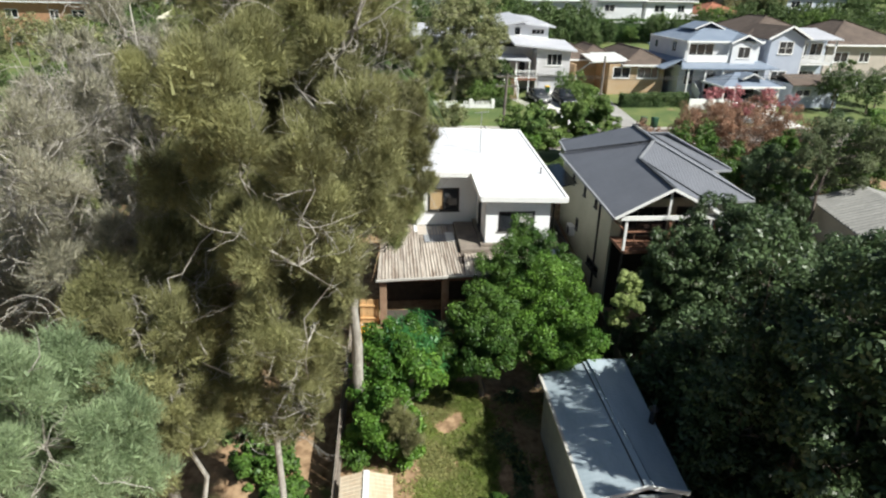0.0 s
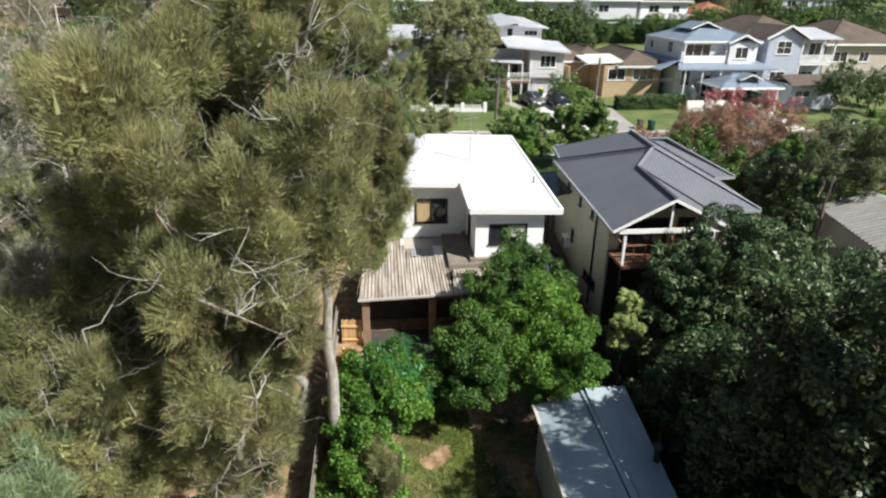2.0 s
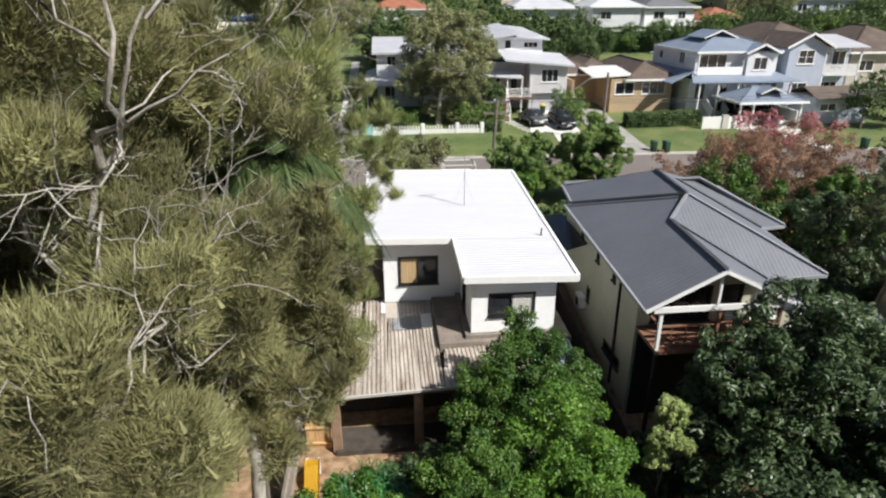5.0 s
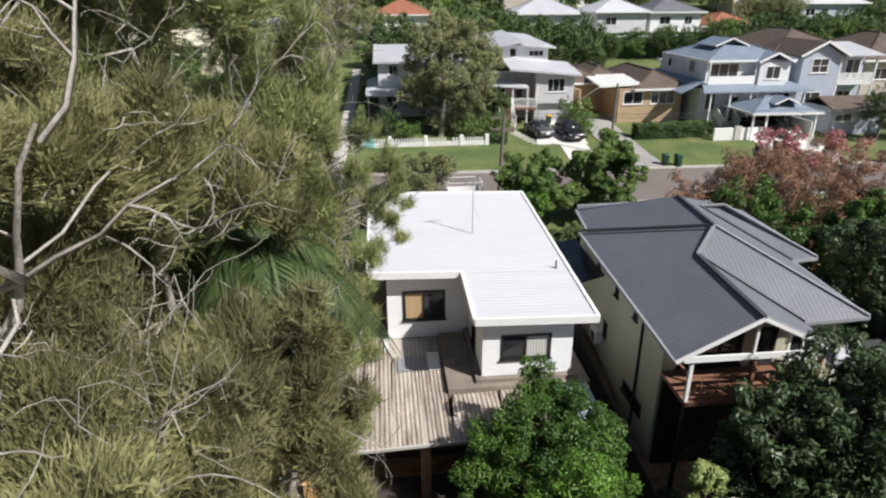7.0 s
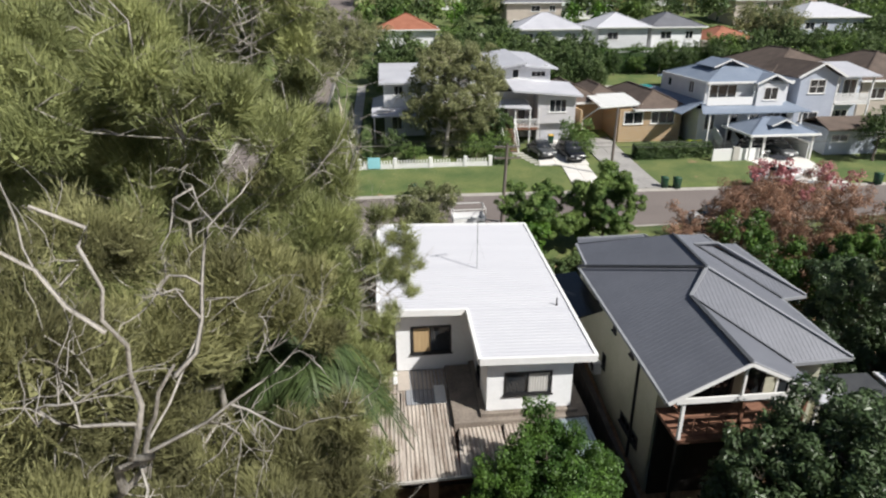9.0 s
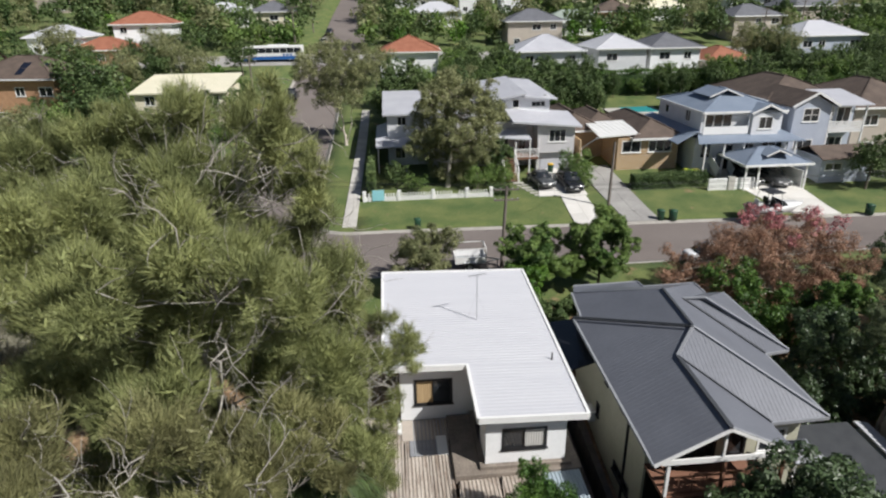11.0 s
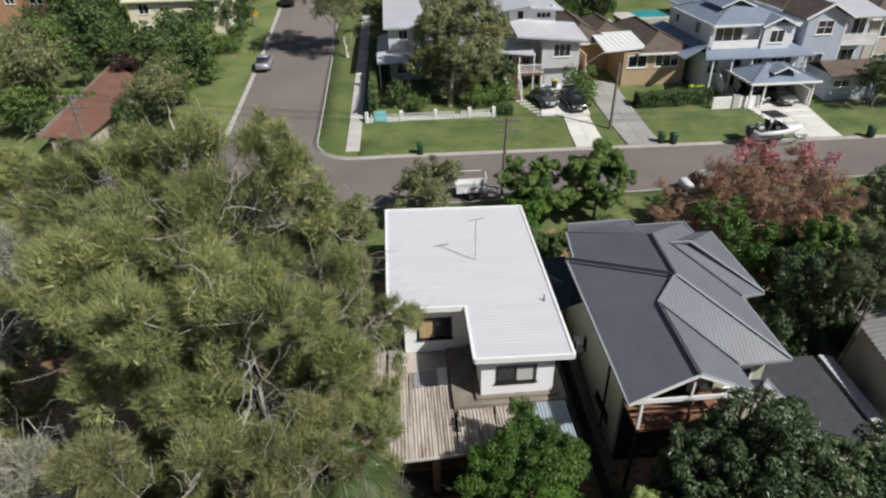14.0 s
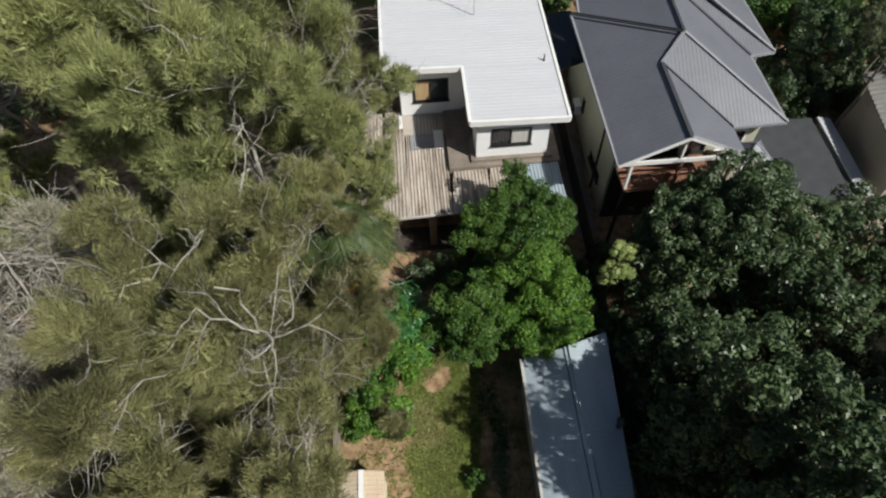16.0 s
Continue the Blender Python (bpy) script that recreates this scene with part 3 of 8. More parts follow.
kerb([(x, warp(x, 55.3), 0) for x in range(-120, 140, 4)], 1)
arc = [(-6.8 - 4 * math.cos(radians(a)), 69.14 - 4 * math.sin(radians(a)), land(69.14 - 4 * math.sin(radians(a)))) for a in range(0, 91, 10)]
kerb([(SX1, y, land(y)) for y in (140, 125, 110, 94, 87, 80, 74, 70)] + arc + [(x, warp(x, 65.1), 0) for x in range(-4, 140, 4)], -1)
arc = [(-24 + 4 * math.cos(radians(a)), 69.14 - 4 * math.sin(radians(a)), land(69.14 - 4 * math.sin(radians(a)))) for a in range(0, 91, 10)]
kerb([(SX0, y, land(y)) for y in (140, 125, 110, 94, 87, 80, 74, 70)] + arc + [(x, warp(x, 65.1), 0) for x in range(-26, -120, -5)], 1)
kerb([(x, CY0, land(CY0)) for x in (-80, -60, -40, -21)], 1)
kerb([(x, CY1, land(CY1) + 0.1) for x in (-80, -60, -40, -18)], -1)


def plate(name, outline, material, label, category, thick=0.12, lift=0.125):
    bm = bmesh.new()
    add_slab(bm, [(x, y, land(y) + lift) for x, y in outline], thick)
    return tagged(part(name, bm, material), label, category, "", "structure")


def slabs(parent_label, quads, material, name="concrete_slab"):
    """A paved strip laid as separate slabs, with open joints."""
    root = thing("pavement", (0, 0, 0), parent_label, "pavement", "", "structure")
    for q in quads:
        c = Vector((sum(p[0] for p in q) / 4, sum(p[1] for p in q) / 4, 0))
        bm = bmesh.new()
        add_slab(bm, [(*(c + (Vector((p[0], p[1], 0)) - c) * 0.985).to_2d(), land(p[1]) + 0.20) for p in q], 0.2)
        part(name, bm, material, root)
    return root


def lane(a0, a1, b0, b1, n, m=1):
    """Quads between the edge a0-a1 and the edge b0-b1."""
    out = []
    at = lambda p, q, t: (p[0] + (q[0] - p[0]) * t, p[1] + (q[1] - p[1]) * t)
    for i in range(n):
        l0, l1, r0, r1 = at(a0, a1, i / n), at(a0, a1, (i + 1) / n), at(b0, b1, i / n), at(b0, b1, (i + 1) / n)
        for j in range(m):
            out.append([at(l0, r0, j / m), at(l0, r0, (j + 1) / m), at(l1, r1, (j + 1) / m), at(l1, r1, j / m)])
    return out


slabs("narrow concrete footpath beside the side street", lane((-7.9, 66.4), (-7.2, 108), (-6.6, 66.4), (-6.0, 108), 28), CONC)
slabs("bright concrete driveway with two cars", lane((13.5, 64.8), (14.1, 72.2), (16.4, 64.8), (16.7, 72.0), 3, 2) + lane((11.9, 72.3), (13.6, 81), (17.0, 72.1), (17.4, 81), 3, 3), DRIVEW)
slabs("grey concrete driveway of the brick house", lane((18.4, 64.7), (18.3, 81), (21.6, 64.7), (22.0, 81), 6, 2), DRIVEG)
slabs("bright concrete driveway to the carport", lane((34.7, 64.4), (33.4, 73.2), (39.0, 64.2), (40.2, 73.2), 4, 2), DRIVEW)
root = thing("pavement", (0, 0, 0), "stepping stones in the grass", "stepping stones", "", "structure")
for i in range(7):
    cx, cy = 10.3 + 0.55 * i * 0.55, 77.3 - 0.75 * i
    part("stepping_stone", boxes((cx - 0.6, cx + 0.6, cy - 0.22, cy + 0.22, land(cy) + 0.05, land(cy) + 0.14)), CONC, root)
plate("landing", [(-8.4, 65.7), (-6.4, 65.3), (-6.3, 66.4), (-8.2, 66.6)], ORANGE, "terracotta coloured kerb ramp", "kerb ramp", 0.15, 0.10)

# ---- plants ----
def tube(v, f, pts, radii, sides=6):
    """Adds a tapered tube along pts to the vertex and face lists."""
    base = len(v)
    for i, p in enumerate(pts):
        a, b = Vector(pts[max(0, i - 1)]), Vector(pts[min(len(pts) - 1, i + 1)])
        d = (b - a).normalized()
        s = d.orthogonal().normalized()
        t = d.cross(s)
        for k in range(sides):
            w = 2 * math.pi * k / sides
            v.append(tuple(Vector(p) + (s * math.cos(w) + t * math.sin(w)) * radii[i]))
    for i in range(len(pts) - 1):
        for k in range(sides):
            f.append((base + i * sides + k, base + i * sides + (k + 1) % sides, base + (i + 1) * sides + (k + 1) % sides, base + (i + 1) * sides + k))


def crooked(a, b, n, wob, rng):
    a, b = np.array(a, float), np.array(b, float)
    ln = np.linalg.norm(b - a)
    pts = []
    for i in range(n + 1):
        t = i / n
        off = rng.normal(0, wob * ln, 3) if 0 < i < n else np.zeros(3)
        pts.append(tuple(a + (b - a) * t + off))
    return pts


def unit(a):
    return a / np.maximum(np.linalg.norm(a, axis=-1, keepdims=True), 1e-6)


def needle_crown(rng, lumps, count, length=0.2, width=0.015, sub=12, tuft=6, tall=1.15, core=30, upward=0.6):
    """Fine needles in upswept tufts over the small billows of every lump (x, y, z, r), round an added hidden core of
    strips that blocks light.
    """
    L = np.array(lumps, float)
    out = unit(rng.normal(0, 1, (len(L) * sub, 3)) + np.array([0, 0, 0.4]))
    k = np.repeat(L, sub, 0)
    cen = k[:, :3] + out * k[:, 3:4] * rng.uniform(0.30, 0.74, (len(k), 1)) * np.array([1, 1, tall])
    rad = k[:, 3] * rng.uniform(0.26, 0.46, len(k))
    n = max(1, count // tuft)
    idx = rng.choice(len(cen), n, p=rad ** 2 / (rad ** 2).sum())
    d = unit(rng.normal(0, 1, (n, 3)) + np.array([0, 0, 0.3]))
    org = cen[idx] + d * rad[idx, None] * rng.uniform(0.45, 1.0, (n, 1)) * np.array([1, 1, 1.15])
    ax = unit(d * 0.65 + out[idx] * 0.5 + np.array([0, 0, upward]) + rng.normal(0, 0.25, (n, 3)))
    org, ax = np.repeat(org, tuft, 0), np.repeat(ax, tuft, 0)
    m = len(org)
    dirn = unit(ax + rng.normal(0, 0.22, (m, 3)))
    ln = length * rng.uniform(0.55, 1.35, (m, 1))
    start = org + rng.normal(0, 0.05, (m, 3)) - dirn * ln * 0.4
    side = unit(np.cross(dirn, rng.normal(0, 1, (m, 3)))) * width * 0.5
    v = np.stack([start - side, start + side, start + dirn * ln], 1).reshape(-1, 3)
    # coarse strips added inside each billow to block light through the crown
    q = np.repeat(np.arange(len(cen)), core)
    w = len(q)
    mid = cen[q] + rng.normal(0, 0.27, (w, 3)) * rad[q, None]
    dc = unit(rng.normal(0, 1, (w, 3)) + np.array([0, 0, 0.5])) * rad[q, None] * 0.34
    sc = unit(np.cross(dc, rng.normal(0, 1, (w, 3)))) * rad[q, None] * 0.065
    vc = np.stack([mid - dc - sc, mid - dc + sc, mid + dc], 1).reshape(-1, 3)
    v = np.concatenate([v, vc])
    return mesh_from(v, np.arange(len(v)).reshape(-1, 3), "crown")


def gnarl(v, f, rng, p, d, ln, r, depth):
    """A crooked bare branch that forks again and again."""
    pts, q, dd = [np.array(p, float)], np.array(p, float), unit(np.array(d, float))
    for i in range(4):
        dd = unit(dd + rng.normal(0, 0.36, 3) + np.array([0, 0, 0.05]))
        q = q + dd * ln / 4
        pts.append(q)
    tube(v, f, pts, [r, r * 0.88, r * 0.76, r * 0.64, r * (0.5 if depth else 0.25)], 6 if r > 0.03 else 3)
    if depth:
        for j in (2, 3, 4):
            gnarl(v, f, rng, pts[j], dd + rng.normal(0, 0.62, 3), ln * rng.uniform(0.45, 0.75), r * 0.55 * rng.uniform(0.8, 1.1), depth - 1)


def leaf_crown(rng, lumps, count, size=0.16, slim=0.5, flat=0.9, hollow=0.5, sub=13, loose=0.45):
    """Small pointed leaves on sprigs round every lump (x, y, z, r), denser towards the outside."""
    L = np.array(lumps, float)
    if sub:
        k = np.repeat(L, sub, 0)
        o = unit(rng.normal(0, 1, (len(k), 3)) + np.array([0, 0, 0.25]))
        k[:, :3] += o * k[:, 3:4] * rng.uniform(0.5, 1.0, (len(k), 1))
        k[:, 3] *= rng.uniform(0.22, 0.5, len(k))
        L = k
    w = L[:, 3] ** 2
    idx = rng.choice(len(L), count, p=w / w.sum())
    d = unit(rng.normal(0, 1, (count, 3)) + np.array([0, 0, 0.15]))
    rad = L[idx, 3:4] * (hollow + (1 - hollow) * rng.uniform(0, 1, (count, 1)) ** 0.7) * (1 + 0.16 * np.sin(d[:, :1] * 7 + idx[:, None]) * np.cos(d[:, 1:2] * 6))
    c = L[idx, :3] + d * rad * np.array([1, 1, 0.88])
    nrm = unit(d * flat + np.array([0, 0, 0.5]) + rng.normal(0, loose, (count, 3)))
    a = unit(np.cross(nrm, rng.normal(0, 1, (count, 3))))
    b = np.cross(nrm, a)
    s = size * rng.uniform(0.6, 1.35, (count, 1))
    fold = nrm * s * 0.12
    v = np.stack([c - a * s * 0.5, c + b * s * slim * 0.5 + fold, c + a * s * 0.5, c - b * s * slim * 0.5 + fold], 1).reshape(-1, 3)
    return mesh_from(v, np.arange(count * 4).reshape(-1, 4), "crown")


def limbs(rng, stems, lumps, r0, twigs=4, twig_len=1.0, wob=0.06, thin=0.018, boughs=(), forks=-1):
    """Trunks along the given stems, a limb to every lump, bare twigs, and forking boughs (start, direction, length, radius)."""
    v, f = [], []
    for p, d, ln, r in boughs:
        gnarl(v, f, rng, p, d, ln, r, 3)
    joints = []
    for k, stem in enumerate(stems):
        pts = []
        for a, b in zip(stem, stem[1:]):
            pts += crooked(a, b, 4, (0.02 if len(stems) == 1 else 0.045) if k == 0 else 0.085, rng)[:-1]
        pts.append(stem[-1])
        n = len(pts)
        big = r0 if k == 0 else r0 * 0.38
        rad = [max(0.014, big * (1 - 0.9 * (i / (n - 1)) ** (0.8 if len(stems) == 1 else 0.55))) * (1.25 if i == 0 and k == 0 else 1) for i in range(n)]
        tube(v, f, pts, rad, 8)
        joints += [(np.array(p), rr) for p, rr in zip(pts[1:], rad[1:])]
    for lx, ly, lz, lr in lumps:
        c = np.array((lx, ly, lz))
        p, rr = min(joints, key=lambda j: np.linalg.norm(j[0] - c) + (3.0 if j[0][2] > lz else 0.0))
        pts = crooked(p, c, 4, wob, rng)
        tube(v, f, pts, [max(0.014, min(rr * 0.55, 0.07) * (1 - 0.8 * i / 4)) for i in range(5)], 4 if twigs else 3)
        for _ in range(twigs):
            d = rng.normal(0, 1, 3) + np.array([0, 0, 0.4])
            d /= np.linalg.norm(d)
            q = pts[rng.integers(2, 5)]
            if forks >= 0:
                gnarl(v, f, rng, q, d, min(lr * 1.7, twig_len) * rng.uniform(0.6, 1.2), thin * rng.uniform(0.8, 1.5), forks)
                continue
            e = np.array(q) + d * min(lr * 1.1, twig_len) * rng.uniform(0.6, 1.2)
            tw = crooked(q, e, 3, 0.10, rng)
            tube(v, f, tw, [thin * 1.3, thin, thin * 0.7, thin * 0.35], 3)
            if rng.uniform() < 0.6:
                e2 = np.array(tw[1]) + (d + rng.normal(0, 0.6, 3)) * twig_len * 0.5
                tube(v, f, crooked(tw[1], e2, 2, 0.1, rng), [thin * 0.8, thin * 0.6, thin * 0.3], 3)
    return mesh_from(v, f, "trunk", True)


def cloud(rng, centre, size, n, r, gap=1.05, shell=0.5):
    """Lumps filling an ellipsoid, kept apart so that shade shows between them, more of them towards its outside."""
    out = []
    for k in range(n * 30):
        if len(out) >= n:
            break
        d = rng.normal(0, 1, 3)
        d /= np.linalg.norm(d)
        q = rng.uniform(shell ** 3, 1.0) ** (1 / 3)
        rr = r * rng.uniform(0.7, 1.3)
        q *= 0.92 + 0.55 * noise.noise(tuple(d * 1.3 + np.array(centre)))
        p = np.array(centre) + d * np.array(size) * q
        if all(np.linalg.norm(p - np.array(o[:3])) > gap * (rr + o[3]) * 0.5 for o in out):
            out.append((p[0], p[1], p[2], rr))
    return out


def needle_tree(seed, base, stems, lumps, count, needle, label, r0=0.2, bark=None, twigs=3, length=0.2, width=0.015, group="", twig_len=1.2, thin=0.014, boughs=(), sub=12, core=30, upward=0.6):
    rng = np.random.default_rng(seed)
    b = np.array(base)
    loc = [(x - b[0], y - b[1], z - b[2], r) for x, y, z, r in lumps]
    st = [[tuple(np.array(p) - b) for p in s] for s in stems]
    bo = [(np.array(p) - b, d, ln, r) for p, d, ln, r in boughs]
    t = thing("casuarina_tree", base, label, "tree", group)
    part("trunk", limbs(rng, st, loc, r0, twigs, twig_len, thin=thin, boughs=bo, forks=1), bark or BARKG, t, "pale grey bare trunk and limbs")
    part("crown", needle_crown(rng, loc, count, length, width, sub, core=core, upward=upward), needle, t, "feathery needle foliage")
    return t


def leaf_tree(seed, base, lumps, count, leaf, label, size=0.16, slim=0.5, r0=0.14, name="tree", bark=None, stems=None, hollow=0.55, twigs=2, group="", category="tree", sub=13, loose=0.45):
    rng = np.random.default_rng(seed)
    b = np.array(base)
    loc = [(x - b[0], y - b[1], z - b[2], r) for x, y, z, r in lumps]
    cx, cy = np.mean([l[0] for l in loc]), np.mean([l[1] for l in loc])
    top = max(l[2] for l in loc)
    st = [[tuple(np.array(p) - b) for p in s] for s in stems] if stems else [[(0, 0, -0.1), (cx * 0.4, cy * 0.4, top * 0.45), (cx, cy, top * 0.85)]]
    t = thing(name, base, label, category, group)
    part("trunk", limbs(rng, st, loc, r0, twigs, 0.7, thin=0.012), bark or BARKB, t)
    part("crown", leaf_crown(rng, loc, count, size, slim, hollow=hollow, sub=sub, loose=loose), leaf, t)
    return t


def palm_tree(seed, base, height, fronds, length, label, r0=0.16, leaf=None, dry=0, trunk_mat=None, droop=1.0, lean=(0.1, 0.0), blade=0.022, leaflets=(0.0, 0.33, 0.66), bend=None):
    """A trunk with arching fronds of separate leaflets."""
    rng = np.random.default_rng(seed)
    t = thing("palm_tree", base, label, "palm")
    v, f = [], []
    way = crooked((0, 0, -0.1), (*lean, height), 6, 0.004, rng) if bend is None else crooked((0, 0, -0.1), bend, 3, 0.004, rng) + crooked(bend, (*lean, height), 3, 0.01, rng)[1:]
    tube(v, f, way, [r0 * 1.3, r0, r0 * 0.95, r0 * 0.9, r0 * 0.95, r0 * 1.05, r0 * 1.1], 9)
    part("trunk", mesh_from(v, f, "trunk", True), trunk_mat or BARKB, t)

    def frond(az, lift, ln, mat, nm):
        v, f = [], []
        h = np.array((math.cos(az), math.sin(az), 0))
        side = np.array((-math.sin(az), math.cos(az), 0))
        n = 16
        pts = []
        for i in range(n + 1):
            s = i / n
            pts.append(np.array((*lean, height)) + h * ln * s * math.cos(lift) + np.array((0, 0, 1)) * ln * (s * math.sin(lift) - droop * 0.55 * s * s))
        for i in range(n):
            w = 0.03 * (1 - s * 0.7)
            a, b = pts[i], pts[i + 1]
            k = len(v)
            v += [tuple(a - side * 0.02), tuple(a + side * 0.02), tuple(b + side * 0.02), tuple(b - side * 0.02)]
            f.append((k, k + 1, k + 2, k + 3))
            if i > 1:
                for sg in (-1, 1):
                    for q in leaflets:
                        p = a + (b - a) * q
                        ll = ln * 0.26 * math.sin(math.pi * min(1, (i + q) / n * 0.9 + 0.12))
                        e = p + side * sg * ll * 0.8 + (b - a) / np.linalg.norm(b - a) * ll * 0.5 - np.array((0, 0, ll * rng.uniform(0.25, 0.6)))
                        wd = (b - a) / np.linalg.norm(b - a) * blade
                        k = len(v)
                        mid = p + (e - p) * 0.5 + np.array((0, 0, ll * 0.1))
                        v += [tuple(p - wd), tuple(mid - wd * 1.2), tuple(e), tuple(mid + wd * 1.2)]
                        f.append((k, k + 1, k + 2, k + 3))
        part(nm, mesh_from(v, f, nm), mat, t)

    for i in range(fronds):
        frond(i * 2.399 + rng.uniform(-0.2, 0.2), radians(rng.uniform(-5, 72)), length * rng.uniform(0.85, 1.1), leaf or PALM, "frond")
    for i in range(dry):
        frond(i * 2.399 + 1, radians(rng.uniform(-75, -40)), length * 0.6, PALMDRY, "dry_frond")
    return t


def frame_of_tree(seed, height, spread, n_lumps, lump_r, count, leaf, name, label, size=0.3, slim=0.55, trunk=0.35, r0=0.16, bark=None, low=0.3):
    """A free-standing tree built at the origin, to be set out by copy_thing."""
    rng = np.random.default_rng(seed)
    lumps = cloud(rng, (0, 0, height * (low + (1 - low) * 0.5)), (spread, spread, height * (1 - low) * 0.42), n_lumps, lump_r, 0.8, 0.2)
    return leaf_tree(seed, (0, 0, 0), lumps, count, leaf, label, size, slim, r0, name, bark, twigs=0, hollow=0.3)

# ---- white house ----
def white_house():
    h = thing("house", (0.4, 41.0, land(41)), "low white rendered house with a flat white ribbed steel roof", "house", world_coords=True)
    rz = lambda x, y: 2.75 + 0.053 * (y - 34.3) + 0.027 * (4.8 - x)
    out = [(0.05, 34.3), (4.8, 34.3), (4.8, 47.88), (-3.97, 47.88), (-3.95, 38.1), (0.05, 38.1)]
    P = [(x, y, rz(x, y)) for x, y in out]
    m = (4.8, 38.1, rz(4.8, 38.1))
    roof = roof_part(h, [[P[0], P[1], m, P[5]], [P[4], m, P[2], P[3]]], WROOF, 0.2, (1, 0, 0), 0.23, 0.05, 0.022, label="flat white ribbed steel roof")
    bar_parts("fascia", 0.14, 0.30, [((a[0], a[1], a[2] - 0.09), (b[0], b[1], b[2] - 0.09)) for a, b in zip(P, P[1:] + P[:1])], WHITE, roof, "white roof edge and gutter")
    tan, pale = (0.06, 0.48, CURTAINT), (0.52, 0.97, CURTAIN)
    dark_frame = BLACKM
    shell(h, (-3.2, 4.05, 38.7, 47.3), -0.35, 2.80, RENDERW, [("s", 0.71, 0.56, 1.85, 1.42, 2, 1, tan), ("e", 3, 1.1, 0.9, 0.8, 1, 1), ("e", 6, 1.1, 0.9, 0.8, 1, 1), ("w", 4, 0.8, 1.4, 1.2, 2, 1)], trim=dark_frame)
    shell(h, (0.45, 4.05, 34.8, 38.7), 0.02, 2.62, RENDERW, [("s", 0.75, 0.76, 1.95, 1.07, 2, 1, pale), ("w", 1.0, 0.05, 0.9, 2.0, 1, 1)], trim=dark_frame, sides="sew")
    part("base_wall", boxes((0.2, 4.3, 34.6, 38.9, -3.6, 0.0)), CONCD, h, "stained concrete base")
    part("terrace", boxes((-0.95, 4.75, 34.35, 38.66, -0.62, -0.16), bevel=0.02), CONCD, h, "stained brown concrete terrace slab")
    part("lower_wall", boxes((-3.2, 4.3, 37.2, 47.3, -3.9, -0.4)), BEIGE, h)
    # roof plumbing vent
    bm = bmesh.new()
    bmesh.ops.create_cone(bm, cap_ends=True, segments=10, radius1=0.035, radius2=0.035, depth=0.42, matrix=Matrix.Translation((4.22, 38.3, 3.14)))
    bmesh.ops.create_cone(bm, cap_ends=True, segments=10, radius1=0.09, radius2=0.04, depth=0.06, matrix=Matrix.Translation((4.22, 38.3, 3.0)))
    part("vent_pipe", bm, BLACKM, h, "dark roof vent pipe")
    # tv aerial
    bm = bars(0.035, ((1.08, 42.1, 3.3), (1.08, 42.1, 5.95)))
    add_bar(bm, (0.62, 42.1, 5.85), (1.6, 42.35, 5.9), 0.025)
    for i in range(9):
        c = Vector((0.66 + 0.11 * i, 42.11 + 0.027 * i, 5.86))
        add_bar(bm, c + Vector((-0.03, 0.14, 0)), c + Vector((0.03, -0.14, 0)), 0.012)
    add_bar(bm, (1.08, 42.1, 4.9), (0.5, 41.9, 3.42), 0.008)
    add_bar(bm, (1.08, 42.1, 4.9), (1.6, 42.6, 3.42), 0.008)
    tagged(part("tv_aerial", bm, STEEL), "thin metal television aerial on the flat roof", "aerial")
    return h


white_house()


PILLAR = surf("dull_brown_brick", (0.20, 0.125, 0.080), (0.32, 0.215, 0.145), 2, 0.9, 0.2)


